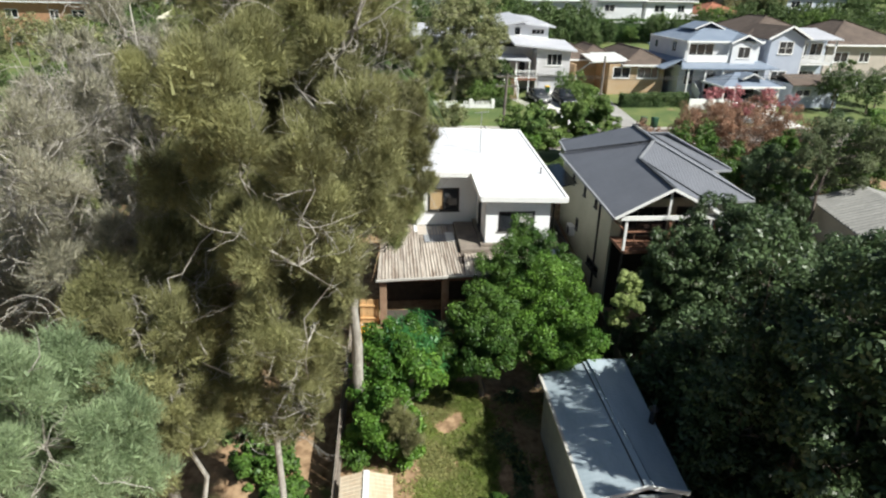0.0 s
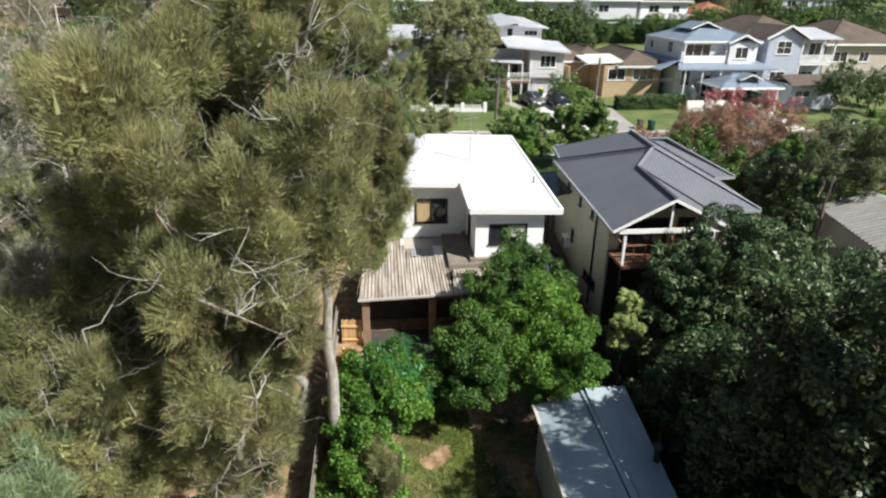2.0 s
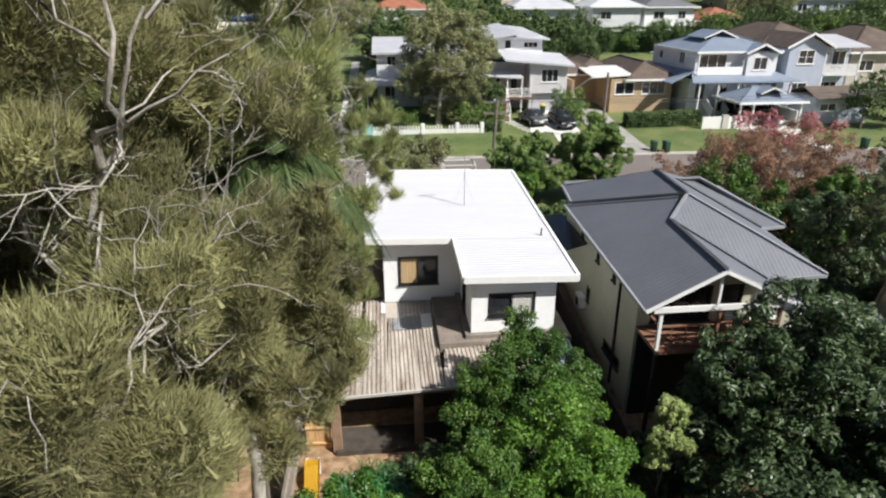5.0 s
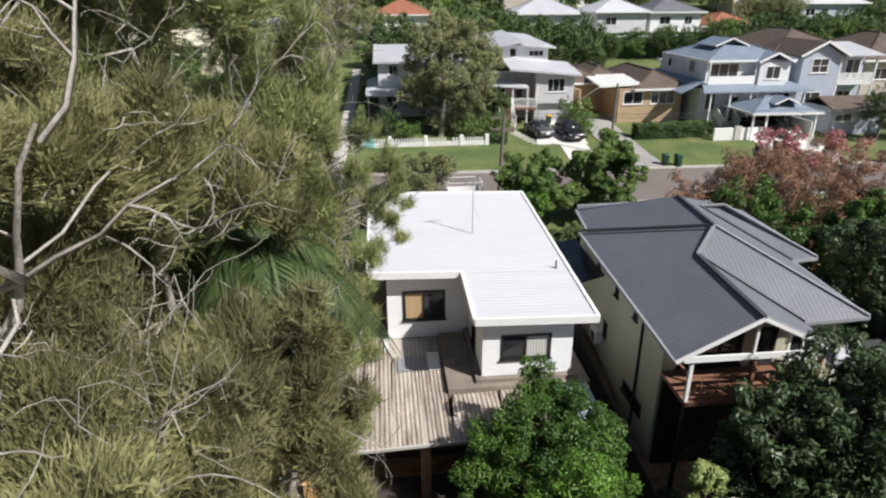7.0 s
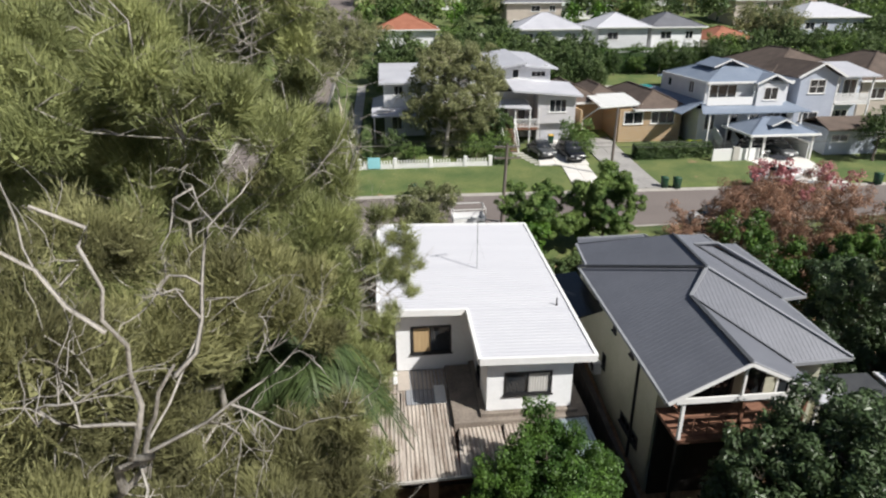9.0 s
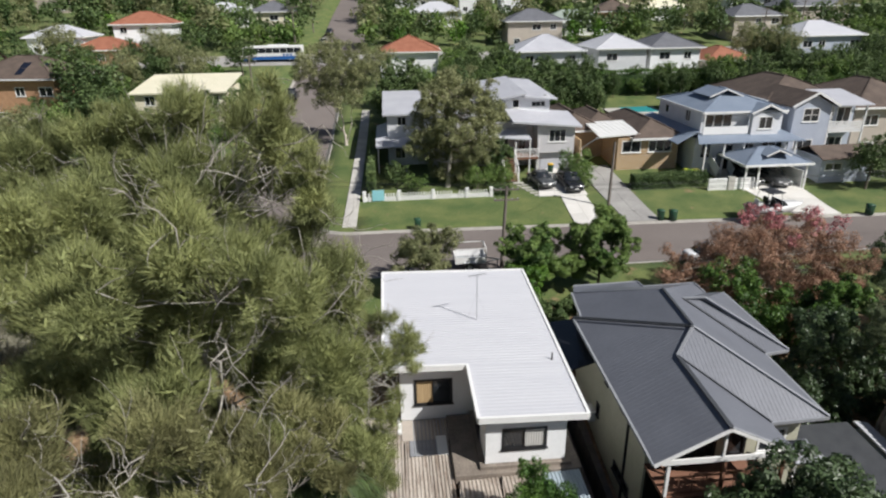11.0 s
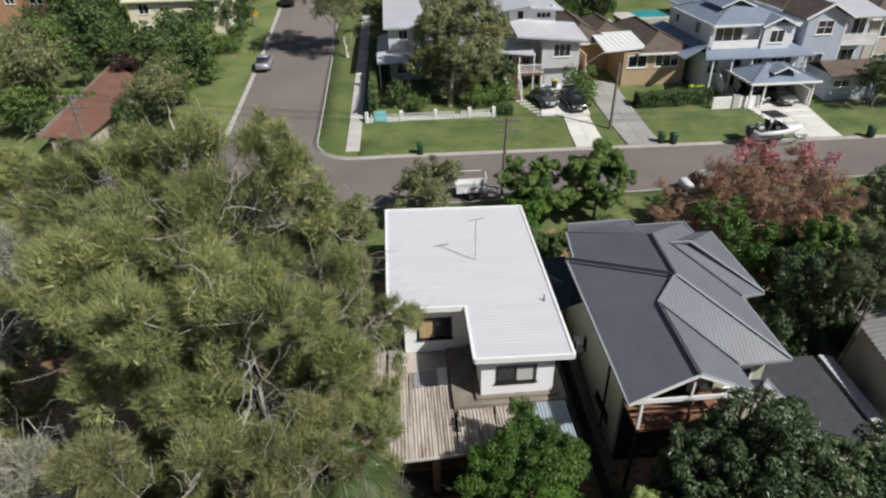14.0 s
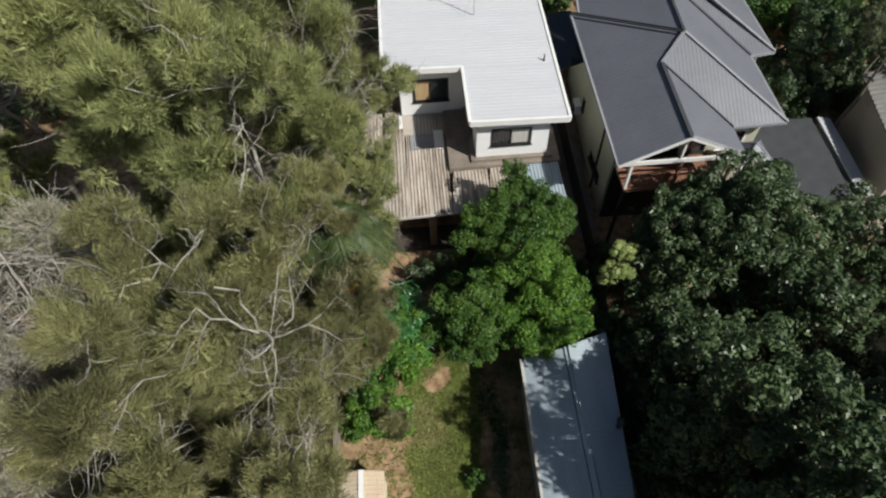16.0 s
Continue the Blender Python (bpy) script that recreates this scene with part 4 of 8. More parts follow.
def pergola():
    p = thing("pergola", (-0.5, 33, land(33)), "back patio roof of weathered brown corrugated sheets on brick pillars", "patio roof", world_coords=True)
    pz = lambda x, y: -0.62 + 0.034 * (x + 5.5) + 0.008 * (y - 31.7)
    out = [(-5.55, 31.68), (4.58, 31.78), (4.66, 34.33), (-0.97, 34.33), (-0.97, 39.0), (-5.45, 39.3)]
    P = [(x, y, pz(x, y)) for x, y in out]
    a = (-0.97, 31.72, pz(-0.97, 31.72))
    for i, (x0, x1) in enumerate(zip((-5.52, -4.36, -3.2, -2.08, -0.97, 0.9, 2.75), (-4.30, -3.14, -2.02, -0.97, 0.96, 2.81, 4.6))):
        y1 = 39.15 if x1 < -0.9 else 34.33
        d = 0.014 * (i % 2)
        roof_part(p, [[(x0, 31.7, pz(x0, 31.7) + d), (x1, 31.7, pz(x1, 31.7) + d), (x1, y1, pz(x1, y1) + d), (x0, y1, pz(x0, y1) + d)]], CORRU if x0 < 2 else SHEDROOF, 0.02, (0, 1, 0), (x1 - x0) / round((x1 - x0) / 0.17), 0.11, 0.042, "roof_sheet", "weathered brown corrugated roof sheet" if x0 < 2 else "pale galvanised corrugated roof sheet")
    for x0, x1, y0, y1 in ((-3.4, -2.9, 37.75, 39.0), (-1.58, -1.08, 36.05, 37.4)):
        z = pz(x0, y0) + 0.06
        part("skylight_panel", boxes((x0, x1, y0, y1, z, z + 0.03), bevel=0.008), PLASTICW, p, "white plastic roof panel")
    z = pz(-2, 37) + 0.05
    roof_part(p, [[(-2.85, 36.1, z), (-1.0, 36.1, z), (-1.0, 38.95, z), (-2.85, 38.95, z)]], GCAP, 0.02, (0, 1, 0), 0.19, 0.08, 0.02, "roof_sheet", "glossy grey translucent roof sheet")
    for x in (-5.25, -2.0, 1.3, 4.3):
        part("pillar", boxes((x - 0.18, x + 0.18, 31.85, 32.2, land(32) - 0.1, pz(x, 32) - 0.18), bevel=0.015), PILLAR, p, "dull brown brick pillar")
    # pavers coloured dark to carry the shade under the roof
    part("patio_floor", boxes((-5.3, 4.4, 31.7, 39.0, land(33) - 0.4, land(33) + 0.12)), surf("shade_dark_pavers", (0.045, 0.037, 0.03), (0.085, 0.07, 0.058), 3, 0.9, 0.3), p, "patio pavers coloured dark for the shade under the roof")
    # added dark wall that stands in for the shade beneath the sheets
    part("back_wall", boxes((-5.2, 4.4, 34.0, 34.2, land(33), -0.72)), surf("under_roof_shade", (0.05, 0.038, 0.03), (0.09, 0.07, 0.055), 3, 0.9, 0.3), p, "added dark wall standing in for the shade under the patio roof")
    part("beam", boxes((-5.5, 4.5, 31.9, 32.02, -0.86, -0.70)), DECKT, p)
    part("gutter", bars(0.1, ((-5.58, 31.63, pz(-5.5, 31.6) - 0.03), (4.6, 31.73, pz(4.6, 31.7) - 0.03))), CONC, p)
    for x in (-4.0, -2.5, -1.0, 0.5, 2.0, 3.5):
        part("rafter", boxes((x - 0.03, x + 0.03, 32.02, 36.9 if x < -1 else 34.3, pz(x, 33) - 0.17, pz(x, 33) - 0.03)), DECKT, p)
    return p


pergola()


# ---- grey-roofed house ----
def grey_house():
    h = thing("house", (10.5, 38, land(38)), "two-storey cream weatherboard house with a dark grey steel roof", "house", world_coords=True)
    GL, AP, KI, KU = (6.2, 30.9, 2.87), (8.98, 30.85, 4.36), (9.0, 35.45, 4.6), (10.17, 36.6, 5.34)
    EM, RM, FL, EN = (6.17, 41.38, 3.45), (10.4, 40.4, 5.4), (6.85, 44.05, 3.62), (6.6, 41.4, 3.47)
    RR, RI, GR = (14.3, 32.55, 3.14), (11.86, 32.58, 3.03), (11.95, 30.95, 2.88)
    QA, QB, Q2, QI = (11.34, 40.0, 4.98), (12.4, 39.85, 5.05), (15.42, 37.1, 3.47), (14.14, 36.9, 3.47)
    B3, B4, PF = (14.12, 44.1, 3.79), (14.25, 43.0, 3.68), (15.5, 43.3, 3.52)
    BA, BB, BC, BD, BE = (7.0, 44.2, 3.55), (7.32, 45.3, 3.4), (11.27, 45.4, 3.42), (11.2, 44.3, 3.62), (9.85, 44.1, 3.78)
    up_left = (1, 0, 0.55)
    roof = roof_part(h, [[GL, AP, KI, KU, EM]], GROOF, 0.1, up_left, 0.22, 0.05, 0.005, label="dark grey ribbed steel roof plane")
    roof_part(h, [[EN, KU, RM, FL]], GROOF, 0.1, up_left, 0.22, 0.05, 0.005)
    roof_part(h, [[KI, AP, GR, RI]], GROOF, 0.1, up_left, 0.22, 0.05, 0.005)
    roof_part(h, [[KI, RI, RR, KU]], GROOF, 0.1, (0, 1, 0.5), 0.17, 0.06, 0.007)
    roof_part(h, [[KU, RR, QI, QA, RM]], GROOF, 0.1, up_left, 0.22, 0.05, 0.005)
    roof_part(h, [[RM, QA, B4, B3]], GROOF, 0.1, up_left, 0.22, 0.05, 0.005)
    roof_part(h, [[QA, QI, Q2, QB]], GROOF, 0.1, (0, 1, 0.4), 0.17, 0.06, 0.007)
    roof_part(h, [[QB, Q2, PF]], GROOF, 0.1, (1, 0, 0.5), 0.22, 0.05, 0.005)
    roof_part(h, [[QA, QB, PF, B4]], GROOF, 0.1, None)
    roof_part(h, [[RM, B3, BD, BE, FL]], GROOF, 0.1, None)
    roof_part(h, [[BA, BE, (10.3, 45.37, 3.42), BB], [BE, BD, BC, (10.3, 45.37, 3.42)]], GROOF, 0.08, None)
    bar_parts("bargeboard", 0.07, 0.12, [(BB, BC), (BC, BD), (B3, B4), (B3, BD)], GCAP, h)
    lift = lambda p, d=0.05: (p[0], p[1], p[2] + d)
    bar_parts("ridge_cap", 0.14, 0.06, [(lift(a), lift(b)) for a, b in ((KU, RR), (KI, KU), (AP, GR), (QB, Q2), (QA, QB))], GCAP, roof, "light grey ridge capping")
    bar_parts("valley_cap", 0.12, 0.06, [(lift(a), lift(b)) for a, b in ((AP, KI), (KU, RM), (QA, QI))], DCAP, roof, "dark grey capping")
    bar_parts("valley_cap", 0.05, 0.05, [(lift(KI), lift(RI))], DCAP, roof, "dark grey capping")
    for s in (-0.09, 0.09):
        o = Vector((0.65 * s, 0.65 * s, 0.05))
        bar_parts("valley_cap", 0.07, 0.06, [(Vector(EM) + o, Vector(KU) + o), (Vector(KI) + o * 0.9, Vector(AP) + o * 0.9)], DCAP, roof, "dark grey capping")
    bar_parts("bargeboard", 0.06, 0.13, [(lift(Vector(a) + Vector((0, -0.05, 0)), -0.03), lift(Vector(b) + Vector((0, -0.05, 0)), -0.03)) for a, b in ((GL, AP), (AP, GR))], WHITE, h, "white bargeboard")
    bar_parts("gutter", 0.1, 0.13, [(lift(a, -0.05), lift(b, -0.05)) for a, b in ((GL, EM), (RI, RR), (RR, QI), (QI, Q2), (Q2, PF), (EN, FL))], GCAP, h)
    wins = [("w", 1.9, 1.75, 0.35, 0.62, 1, 1), ("w", 4.3, 1.75, 0.35, 0.62, 1, 1), ("w", 6.4, 1.75, 0.35, 0.62, 1, 1), ("w", 3.4, -0.75, 0.4, 0.7, 1, 1), ("w", 6.2, -1.9, 1.9, 0.5, 3, 1),
            ("s", 0.6, 1.15, 2.4, 1.5, 3, 1), ("s", 3.5, 1.15, 0.8, 1.5, 1, 1)]
    shell(h, (6.9, 11.6, 33.0, 42.4), land(33) - 0.2, 3.12, CREAM, wins, trim=BLACKM)
    shell(h, (11.6, 13.75, 33.3, 43.6), land(33) - 0.2, 3.1, CREAM, [("s", 0.4, 0.9, 1.2, 1.2, 2, 1)], sides="sen")
    part("wall", boxes((7.3, 11.6, 42.4, 43.8, -1.5, 3.4)), CREAM, h)
    part("wall", boxes((7.6, 11.0, 43.8, 45.1, -1.5, 3.2)), CREAM, h)
    part("wall", boxes((13.75, 14.95, 37.5, 43.0, -1.5, 3.3)), CREAM, h)
    # rear deck under the gable
    part("deck", boxes((6.9, 11.7, 31.05, 33.0, 0.86, 1.02)), DECKT, h, "red-brown timber deck")
    for x in (6.95, 9.2, 11.6):
        part("post", boxes((x - 0.06, x + 0.06, 31.1, 31.22, 1.02, 2.75)), WHITE if x < 7 else DECKT, h)
        # lower posts coloured near-black for the shade below the deck
        part("stump", boxes((x - 0.06, x + 0.06, 31.1, 31.22, land(31) - 0.1, 0.86)), DARK, h, "timber stump coloured black for the shade below the deck")
    bm = bmesh.new()
    add_bar(bm, (6.95, 31.16, 2.02), (11.6, 31.16, 2.02), 0.09, 0.06)
    add_bar(bm, (6.95, 31.16, 1.16), (11.6, 31.16, 1.16), 0.05)
    add_bar(bm, (6.98, 31.16, 2.02), (6.98, 33.0, 2.02), 0.09, 0.06)
    rail = part("railing", bm, DECKT, h, "timber handrail")
    for i in range(8):
        x = 7.45 + i * 0.56
        part("baluster", bars(0.05 if i % 4 == 3 else 0.022, ((x, 31.16, 1.03), (x, 31.16, 2.0))), DECKT, rail)
    bm = bmesh.new()
    add_bar(bm, (6.6, 31.05, 2.78), (11.6, 31.05, 2.78), 0.08, 0.22)
    add_bar(bm, (9.0, 31.05, 2.8), (9.0, 31.05, 4.15), 0.09)
    part("gable_truss", bm, WHITE, h, "open white gable truss")
    # black panel over the wall, painted as the shade under the deck
    part("undercroft", boxes((7.0, 11.6, 32.86, 32.98, land(33), 0.84)), DARK, h, "black panel painted as the shade under the deck")
    part("downpipe", bars(0.09, ((6.85, 34.8, 2.75), (6.85, 34.8, land(34.8)))), BLACKM, h)
    ac = part("air_conditioner", boxes((6.5, 6.88, 38.75, 39.5, -1.3, -0.65), bevel=0.03), WHITE, h, "white air conditioner on the wall")
    bm = bmesh.new()
    bmesh.ops.create_circle(bm, cap_ends=True, segments=20, radius=0.24, matrix=Matrix.Translation((6.49, 39.05, -0.98)) @ Matrix.Rotation(radians(90), 4, "Y"))
    part("fan_grille", bm, BLACKM, ac)
    return h


grey_house()
g = thing("lean_to", (6.0, 41.4, land(41)), "narrow lean-to with a dark sheet roof between the houses", "lean-to", world_coords=True)
roof_part(g, [[(5.35, 38.9, 1.85), (6.84, 39.2, 2.1), (6.84, 43.7, 2.1), (5.5, 43.9, 1.85)]], CARBLACK, 0.06)
for x, y in ((5.42, 39.05), (5.55, 43.75)):
    part("post", boxes((x, x + 0.09, y, y + 0.09, land(y), 1.8)), DARK, g)

# lower dark roof and the ribbed shed beyond the grey house
g = thing("garage", (17.4, 33.5, land(33)), "low garage beside the grey house, its flat roof coloured dark for shade", "garage", world_coords=True)
# flat roof takes a dark colour for the tree shade lying on it
roof_part(g, [[(14.6, 30.3, -0.15), (18.2, 30.5, -0.2), (18.5, 36.0, -0.15), (14.9, 36.0, -0.1)]], DCAP, 0.12, name="flat_roof", label="smooth flat roof coloured dark for tree shade")
roof_part(g, [[(18.5, 30.5, -0.12), (19.3, 30.6, -0.3), (19.6, 36.0, -0.28), (18.8, 36.0, -0.1)]], PALEROOF, 0.1, name="edge_roof", label="pale grey sloping roof edge")
part("gutter", boxes((18.2, 18.52, 30.5, 36.0, -0.42, -0.3)), DCAP, g)
part("wall", boxes((15.0, 19.1, 30.9, 35.8, land(31) - 0.3, -0.43)), CREAM, g)
g = thing("porch_roof", (12.9, 31.6, land(31)), "small grey pyramid roof over the side steps", "porch roof", world_coords=True)
APX = (12.75, 31.75, 2.75)
cs = [(12.1, 31.1, 2.2), (13.45, 31.15, 2.2), (13.4, 32.4, 2.2), (12.1, 32.4, 2.2)]
roof_part(g, [[cs[i], cs[(i + 1) % 4], APX] for i in range(4)], GROOF, 0.06, None)
bar_parts("ridge_cap", 0.06, 0.05, [(c, APX) for c in cs], GCAP, g)
for x, y in ((12.2, 31.25), (13.3, 31.25)):
    part("post", boxes((x - 0.05, x + 0.05, y - 0.05, y + 0.05, land(31), 2.15)), WHITE, g)
SHEDRIB = surf("pale_ribbed_shed_sheet", (0.19, 0.188, 0.178), (0.30, 0.295, 0.28), 0.9, 0.7, 0.1, stretch=(0.6, 3, 1))
g = thing("shed", (23.0, 36, land(36)), "long shed with a pale ribbed roof among dark trees", "shed", world_coords=True)
roof_part(g, [[(19.6, 30.6, 1.5), (22.7, 30.3, 2.4), (23.9, 37.1, 2.44), (20.9, 37.2, 1.54)], [(22.7, 30.3, 2.4), (25.8, 30.0, 1.5), (26.9, 37.0, 1.54), (23.9, 37.1, 2.44)]], SHEDRIB, 0.06, "slope", 0.34, 0.2, 0.085)
bm = bmesh.new()
add_slab(bm, [(20.0, 30.9, 1.42), (25.4, 30.4, 1.42), (26.5, 36.8, 1.46), (21.2, 36.9, 1.46)], 1.42 - land(31) + 0.2)
part("wall", bm, BEIGE, g)


# ---- back yard sheds ----
def long_shed():
    s = thing("shed", (3.1, 20.5, land(20.5)), "long back-yard shed with a pale blue-grey metal roof", "shed", world_coords=True)
    TL, RF, TR, BL, RN, BR = (1.27, 24.15, -1.36), (3.17, 24.35, -0.98), (5.1, 25.1, -1.4), (1.17, 17.4, -1.38), (3.08, 17.55, -0.98), (4.5, 17.62, -1.4)
    roof = roof_part(s, [[BL, RN, RF, TL]], SHEDROOF, 0.05, (1, 0, 0.2), 0.2, 0.06, 0.004)
    roof_part(s, [[RN, BR, TR, RF]], SHEDROOF, 0.05, (1, 0, -0.2), 0.2, 0.06, 0.004)
    bm = bmesh.new()
    for dx in (-0.14, 0.14):
        add_bar(bm, (RN[0] + dx, RN[1], -0.985), (RF[0] + dx, RF[1], -0.985), 0.035, 0.03)
    part("ridge_edge", bm, DCAP, roof, "dark edges of the ridge capping")
    bm = bmesh.new()
    add_bar(bm, (RN[0], RN[1], -0.965), (RF[0], RF[1], -0.965), 0.24, 0.025)
    part("ridge_cap", bm, SHEDROOF, roof)
    part("gutter", bars(0.11, ((1.12, 17.4, -1.44), (1.22, 24.15, -1.42))), CONC, s, "pale roof gutter")
    bm = bmesh.new()
    add_bar(bm, (BL[0] - 0.03, BL[1] - 0.03, BL[2]), (RN[0], RN[1] - 0.03, RN[2]), 0.06, 0.14)
    add_bar(bm, (RN[0], RN[1] - 0.03, RN[2]), (BR[0], BR[1] - 0.03, BR[2]), 0.06, 0.14)
    part("bargeboard", bm, WHITE, s)
    bm = bmesh.new()
    z0 = land(17) - 0.3
    for a, b in (((1.4, 17.6), (1.45, 23.9)), ((1.45, 23.9), (4.8, 24.6)), ((4.8, 24.6), (4.3, 17.75)), ((4.3, 17.75), (1.4, 17.6))):
        add_bar(bm, (a[0], a[1], (z0 - 1.5) / 2), (b[0], b[1], (z0 - 1.5) / 2), 0.1, -1.5 - z0)
    part("wall", bm, surf("grey_shed_wall", (0.20, 0.22, 0.24), (0.28, 0.30, 0.32), 2, 0.7), s)
    bm = bmesh.new()
    bmesh.ops.create_cone(bm, cap_ends=True, segments=12, radius1=0.11, radius2=0.11, depth=0.7, matrix=Matrix.Translation((4.6, 20.9, -1.05)))
    bmesh.ops.create_cone(bm, cap_ends=True, segments=12, radius1=0.2, radius2=0.06, depth=0.15, matrix=Matrix.Translation((4.6, 20.9, -0.66)))
    part("flue", bm, BLACKM, s, "dark metal flue with a cowl")
    return s


long_shed()
s = thing("garden_shed", (-5.78, 19.0, land(19)), "small cream metal garden shed beside the fence", "shed", world_coords=True)
roof_part(s, [[(-6.7, 17.6, -2.76), (-5.78, 17.6, -2.52), (-5.78, 20.45, -2.52), (-6.7, 20.45, -2.76)], [(-5.78, 17.6, -2.52), (-4.86, 17.6, -2.76), (-4.86, 20.4, -2.76), (-5.78, 20.45, -2.52)]],
          surf("cream_shed_roof", (0.50, 0.38, 0.26), (0.62, 0.55, 0.43), 0.5, 0.7, 0.1, stretch=(3, 0.6, 1)), 0.03, "slope", 0.18, 0.05, 0.012)
part("ridge_cap", bars(0.2, ((-5.78, 17.6, -2.51), (-5.78, 20.45, -2.51)), h=0.03), WHITE, s)
part("wall", boxes((-6.62, -4.94, 17.7, 20.35, land(18) - 0.3, -2.8)), CREAMR, s)


# ---- fences ----
def paling_fence(points, height, pitch, label, thick=0.02, material=None, name="fence"):
    f = thing(name, (points[0][0], points[0][1], land(points[0][1])), label, "fence", world_coords=True, kind="structure")
    k = 0
    for a, b in zip(points, points[1:]):
        a, b = Vector((*a, 0)), Vector((*b, 0))
        ln = (b - a).length
        d = (b - a) / ln
        n = max(1, int(ln / pitch))
        ang = math.degrees(math.atan2(d.y, d.x))
        bm = boxes((-pitch * 0.48, pitch * 0.48, -thick / 2, thick / 2, 0, height), bevel=0.004)
        me = bpy.data.meshes.new("paling")
        bm.to_mesh(me)
        bm.free()
        me.materials.append(material or TIMBER)
        for i in range(n):
            p = a + d * (i + 0.5) * ln / n
            ob = new("paling", me)
            ob.parent = f
            k += 1
            ob.matrix_local = Matrix.Translation((p.x - points[0][0], p.y - points[0][1], land(p.y) + 0.05 * math.sin(k * 2.7) * 0.4 - land(points[0][1]))) @ pose(0, 0, 0, 0, 0.6 * math.sin(k * 1.7), ang)
        bm = bmesh.new()
        off = Vector((d.y, -d.x, 0)) * 0.05
        for zz in (0.4, height - 0.35):
            add_bar(bm, (a.x + off.x, a.y + off.y, land(a.y) + zz), (b.x + off.x, b.y + off.y, land(b.y) + zz), 0.07, 0.08)
        part("rail", bm, material or TIMBER, f)
    return f


paling_fence([(-7.0, 13.0), (-6.95, 24.0), (-6.75, 33.0)], 1.75, 0.13, "grey weathered timber paling fence along the yard")
# palings coloured near-black, as they stand in the houses' shade
paling_fence([(5.6, 16.0), (5.9, 31.0), (5.6, 46.0)], 1.6, 0.3, "timber fence between the two houses, coloured dark for the shade", material=TIMBERD)
# dark plate added for the shade that fills the passage
plate("side_path", [(4.4, 32.0), (6.7, 32.0), (6.7, 47.0), (4.4, 47.0)], CONCD, "dark concrete plate standing in for the shade between the houses", "path", 0.1, 0.13)

# play equipment and odds and ends by the patio
s = thing("slide", (-6.1, 30.3, land(30.3)), "yellow plastic children's slide beside the fence", "slide")
bm = bmesh.new()
prof = [(-0.28, 0.12), (-0.24, 0), (0.24, 0), (0.28, 0.12)]
path = [(0, -0.75, 0.05), (0, -0.45, 0.12), (0, 0.1, 0.62), (0, 0.35, 0.82), (0, 0.6, 0.86)]
rows = [[bm.verts.new((px, p[1], p[2] + pz)) for px, pz in prof] for p in path]
for r0, r1 in zip(rows, rows[1:]):
    for i in range(3):
        bm.faces.new((r0[i], r0[i + 1], r1[i + 1], r1[i]))
bmesh.ops.solidify(bm, geom=bm.faces[:], thickness=0.03)
part("chute", bm, PLASTICY, s)
part("ladder", boxes((-0.25, -0.19, 0.6, 0.66, 0, 0.9), (0.19, 0.25, 0.6, 0.66, 0, 0.9), (-0.2, 0.2, 0.61, 0.65, 0.28, 0.33), (-0.2, 0.2, 0.61, 0.65, 0.58, 0.63)), WHITE, s)
paling_fence([(-6.5, 32.2), (-5.5, 32.15)], 1.5, 0.12, "new orange timber screen beside the patio", material=surf("new_pine", (0.50, 0.30, 0.13), (0.62, 0.40, 0.20), 3, 0.8, objrand=0.15), name="screen")

# ---- trees round the back yards ----
def rcloud(seed, *a):
    return cloud(np.random.default_rng(seed), *a)


def edge(lumps, limit=-3.75):
    """Keeps lumps behind the line of the fence."""
    return [(min(x, limit - r * 0.95), y, z, r) for x, y, z, r in lumps]


def skirt(lumps):
    """Draws the lower foliage back from the fence, so that the trunks show under the crown."""
    out = []
    for x, y, z, r in lumps:
        lim = float(np.interp(z, [1.5, 4.5, 6.0, 7.7, 8.9, 13.0], [-6.5, -6.1, -5.7, -4.8, -4.1, -3.9]))
        out.append((min(x, lim - r * 0.9), y, z, r))
    return out


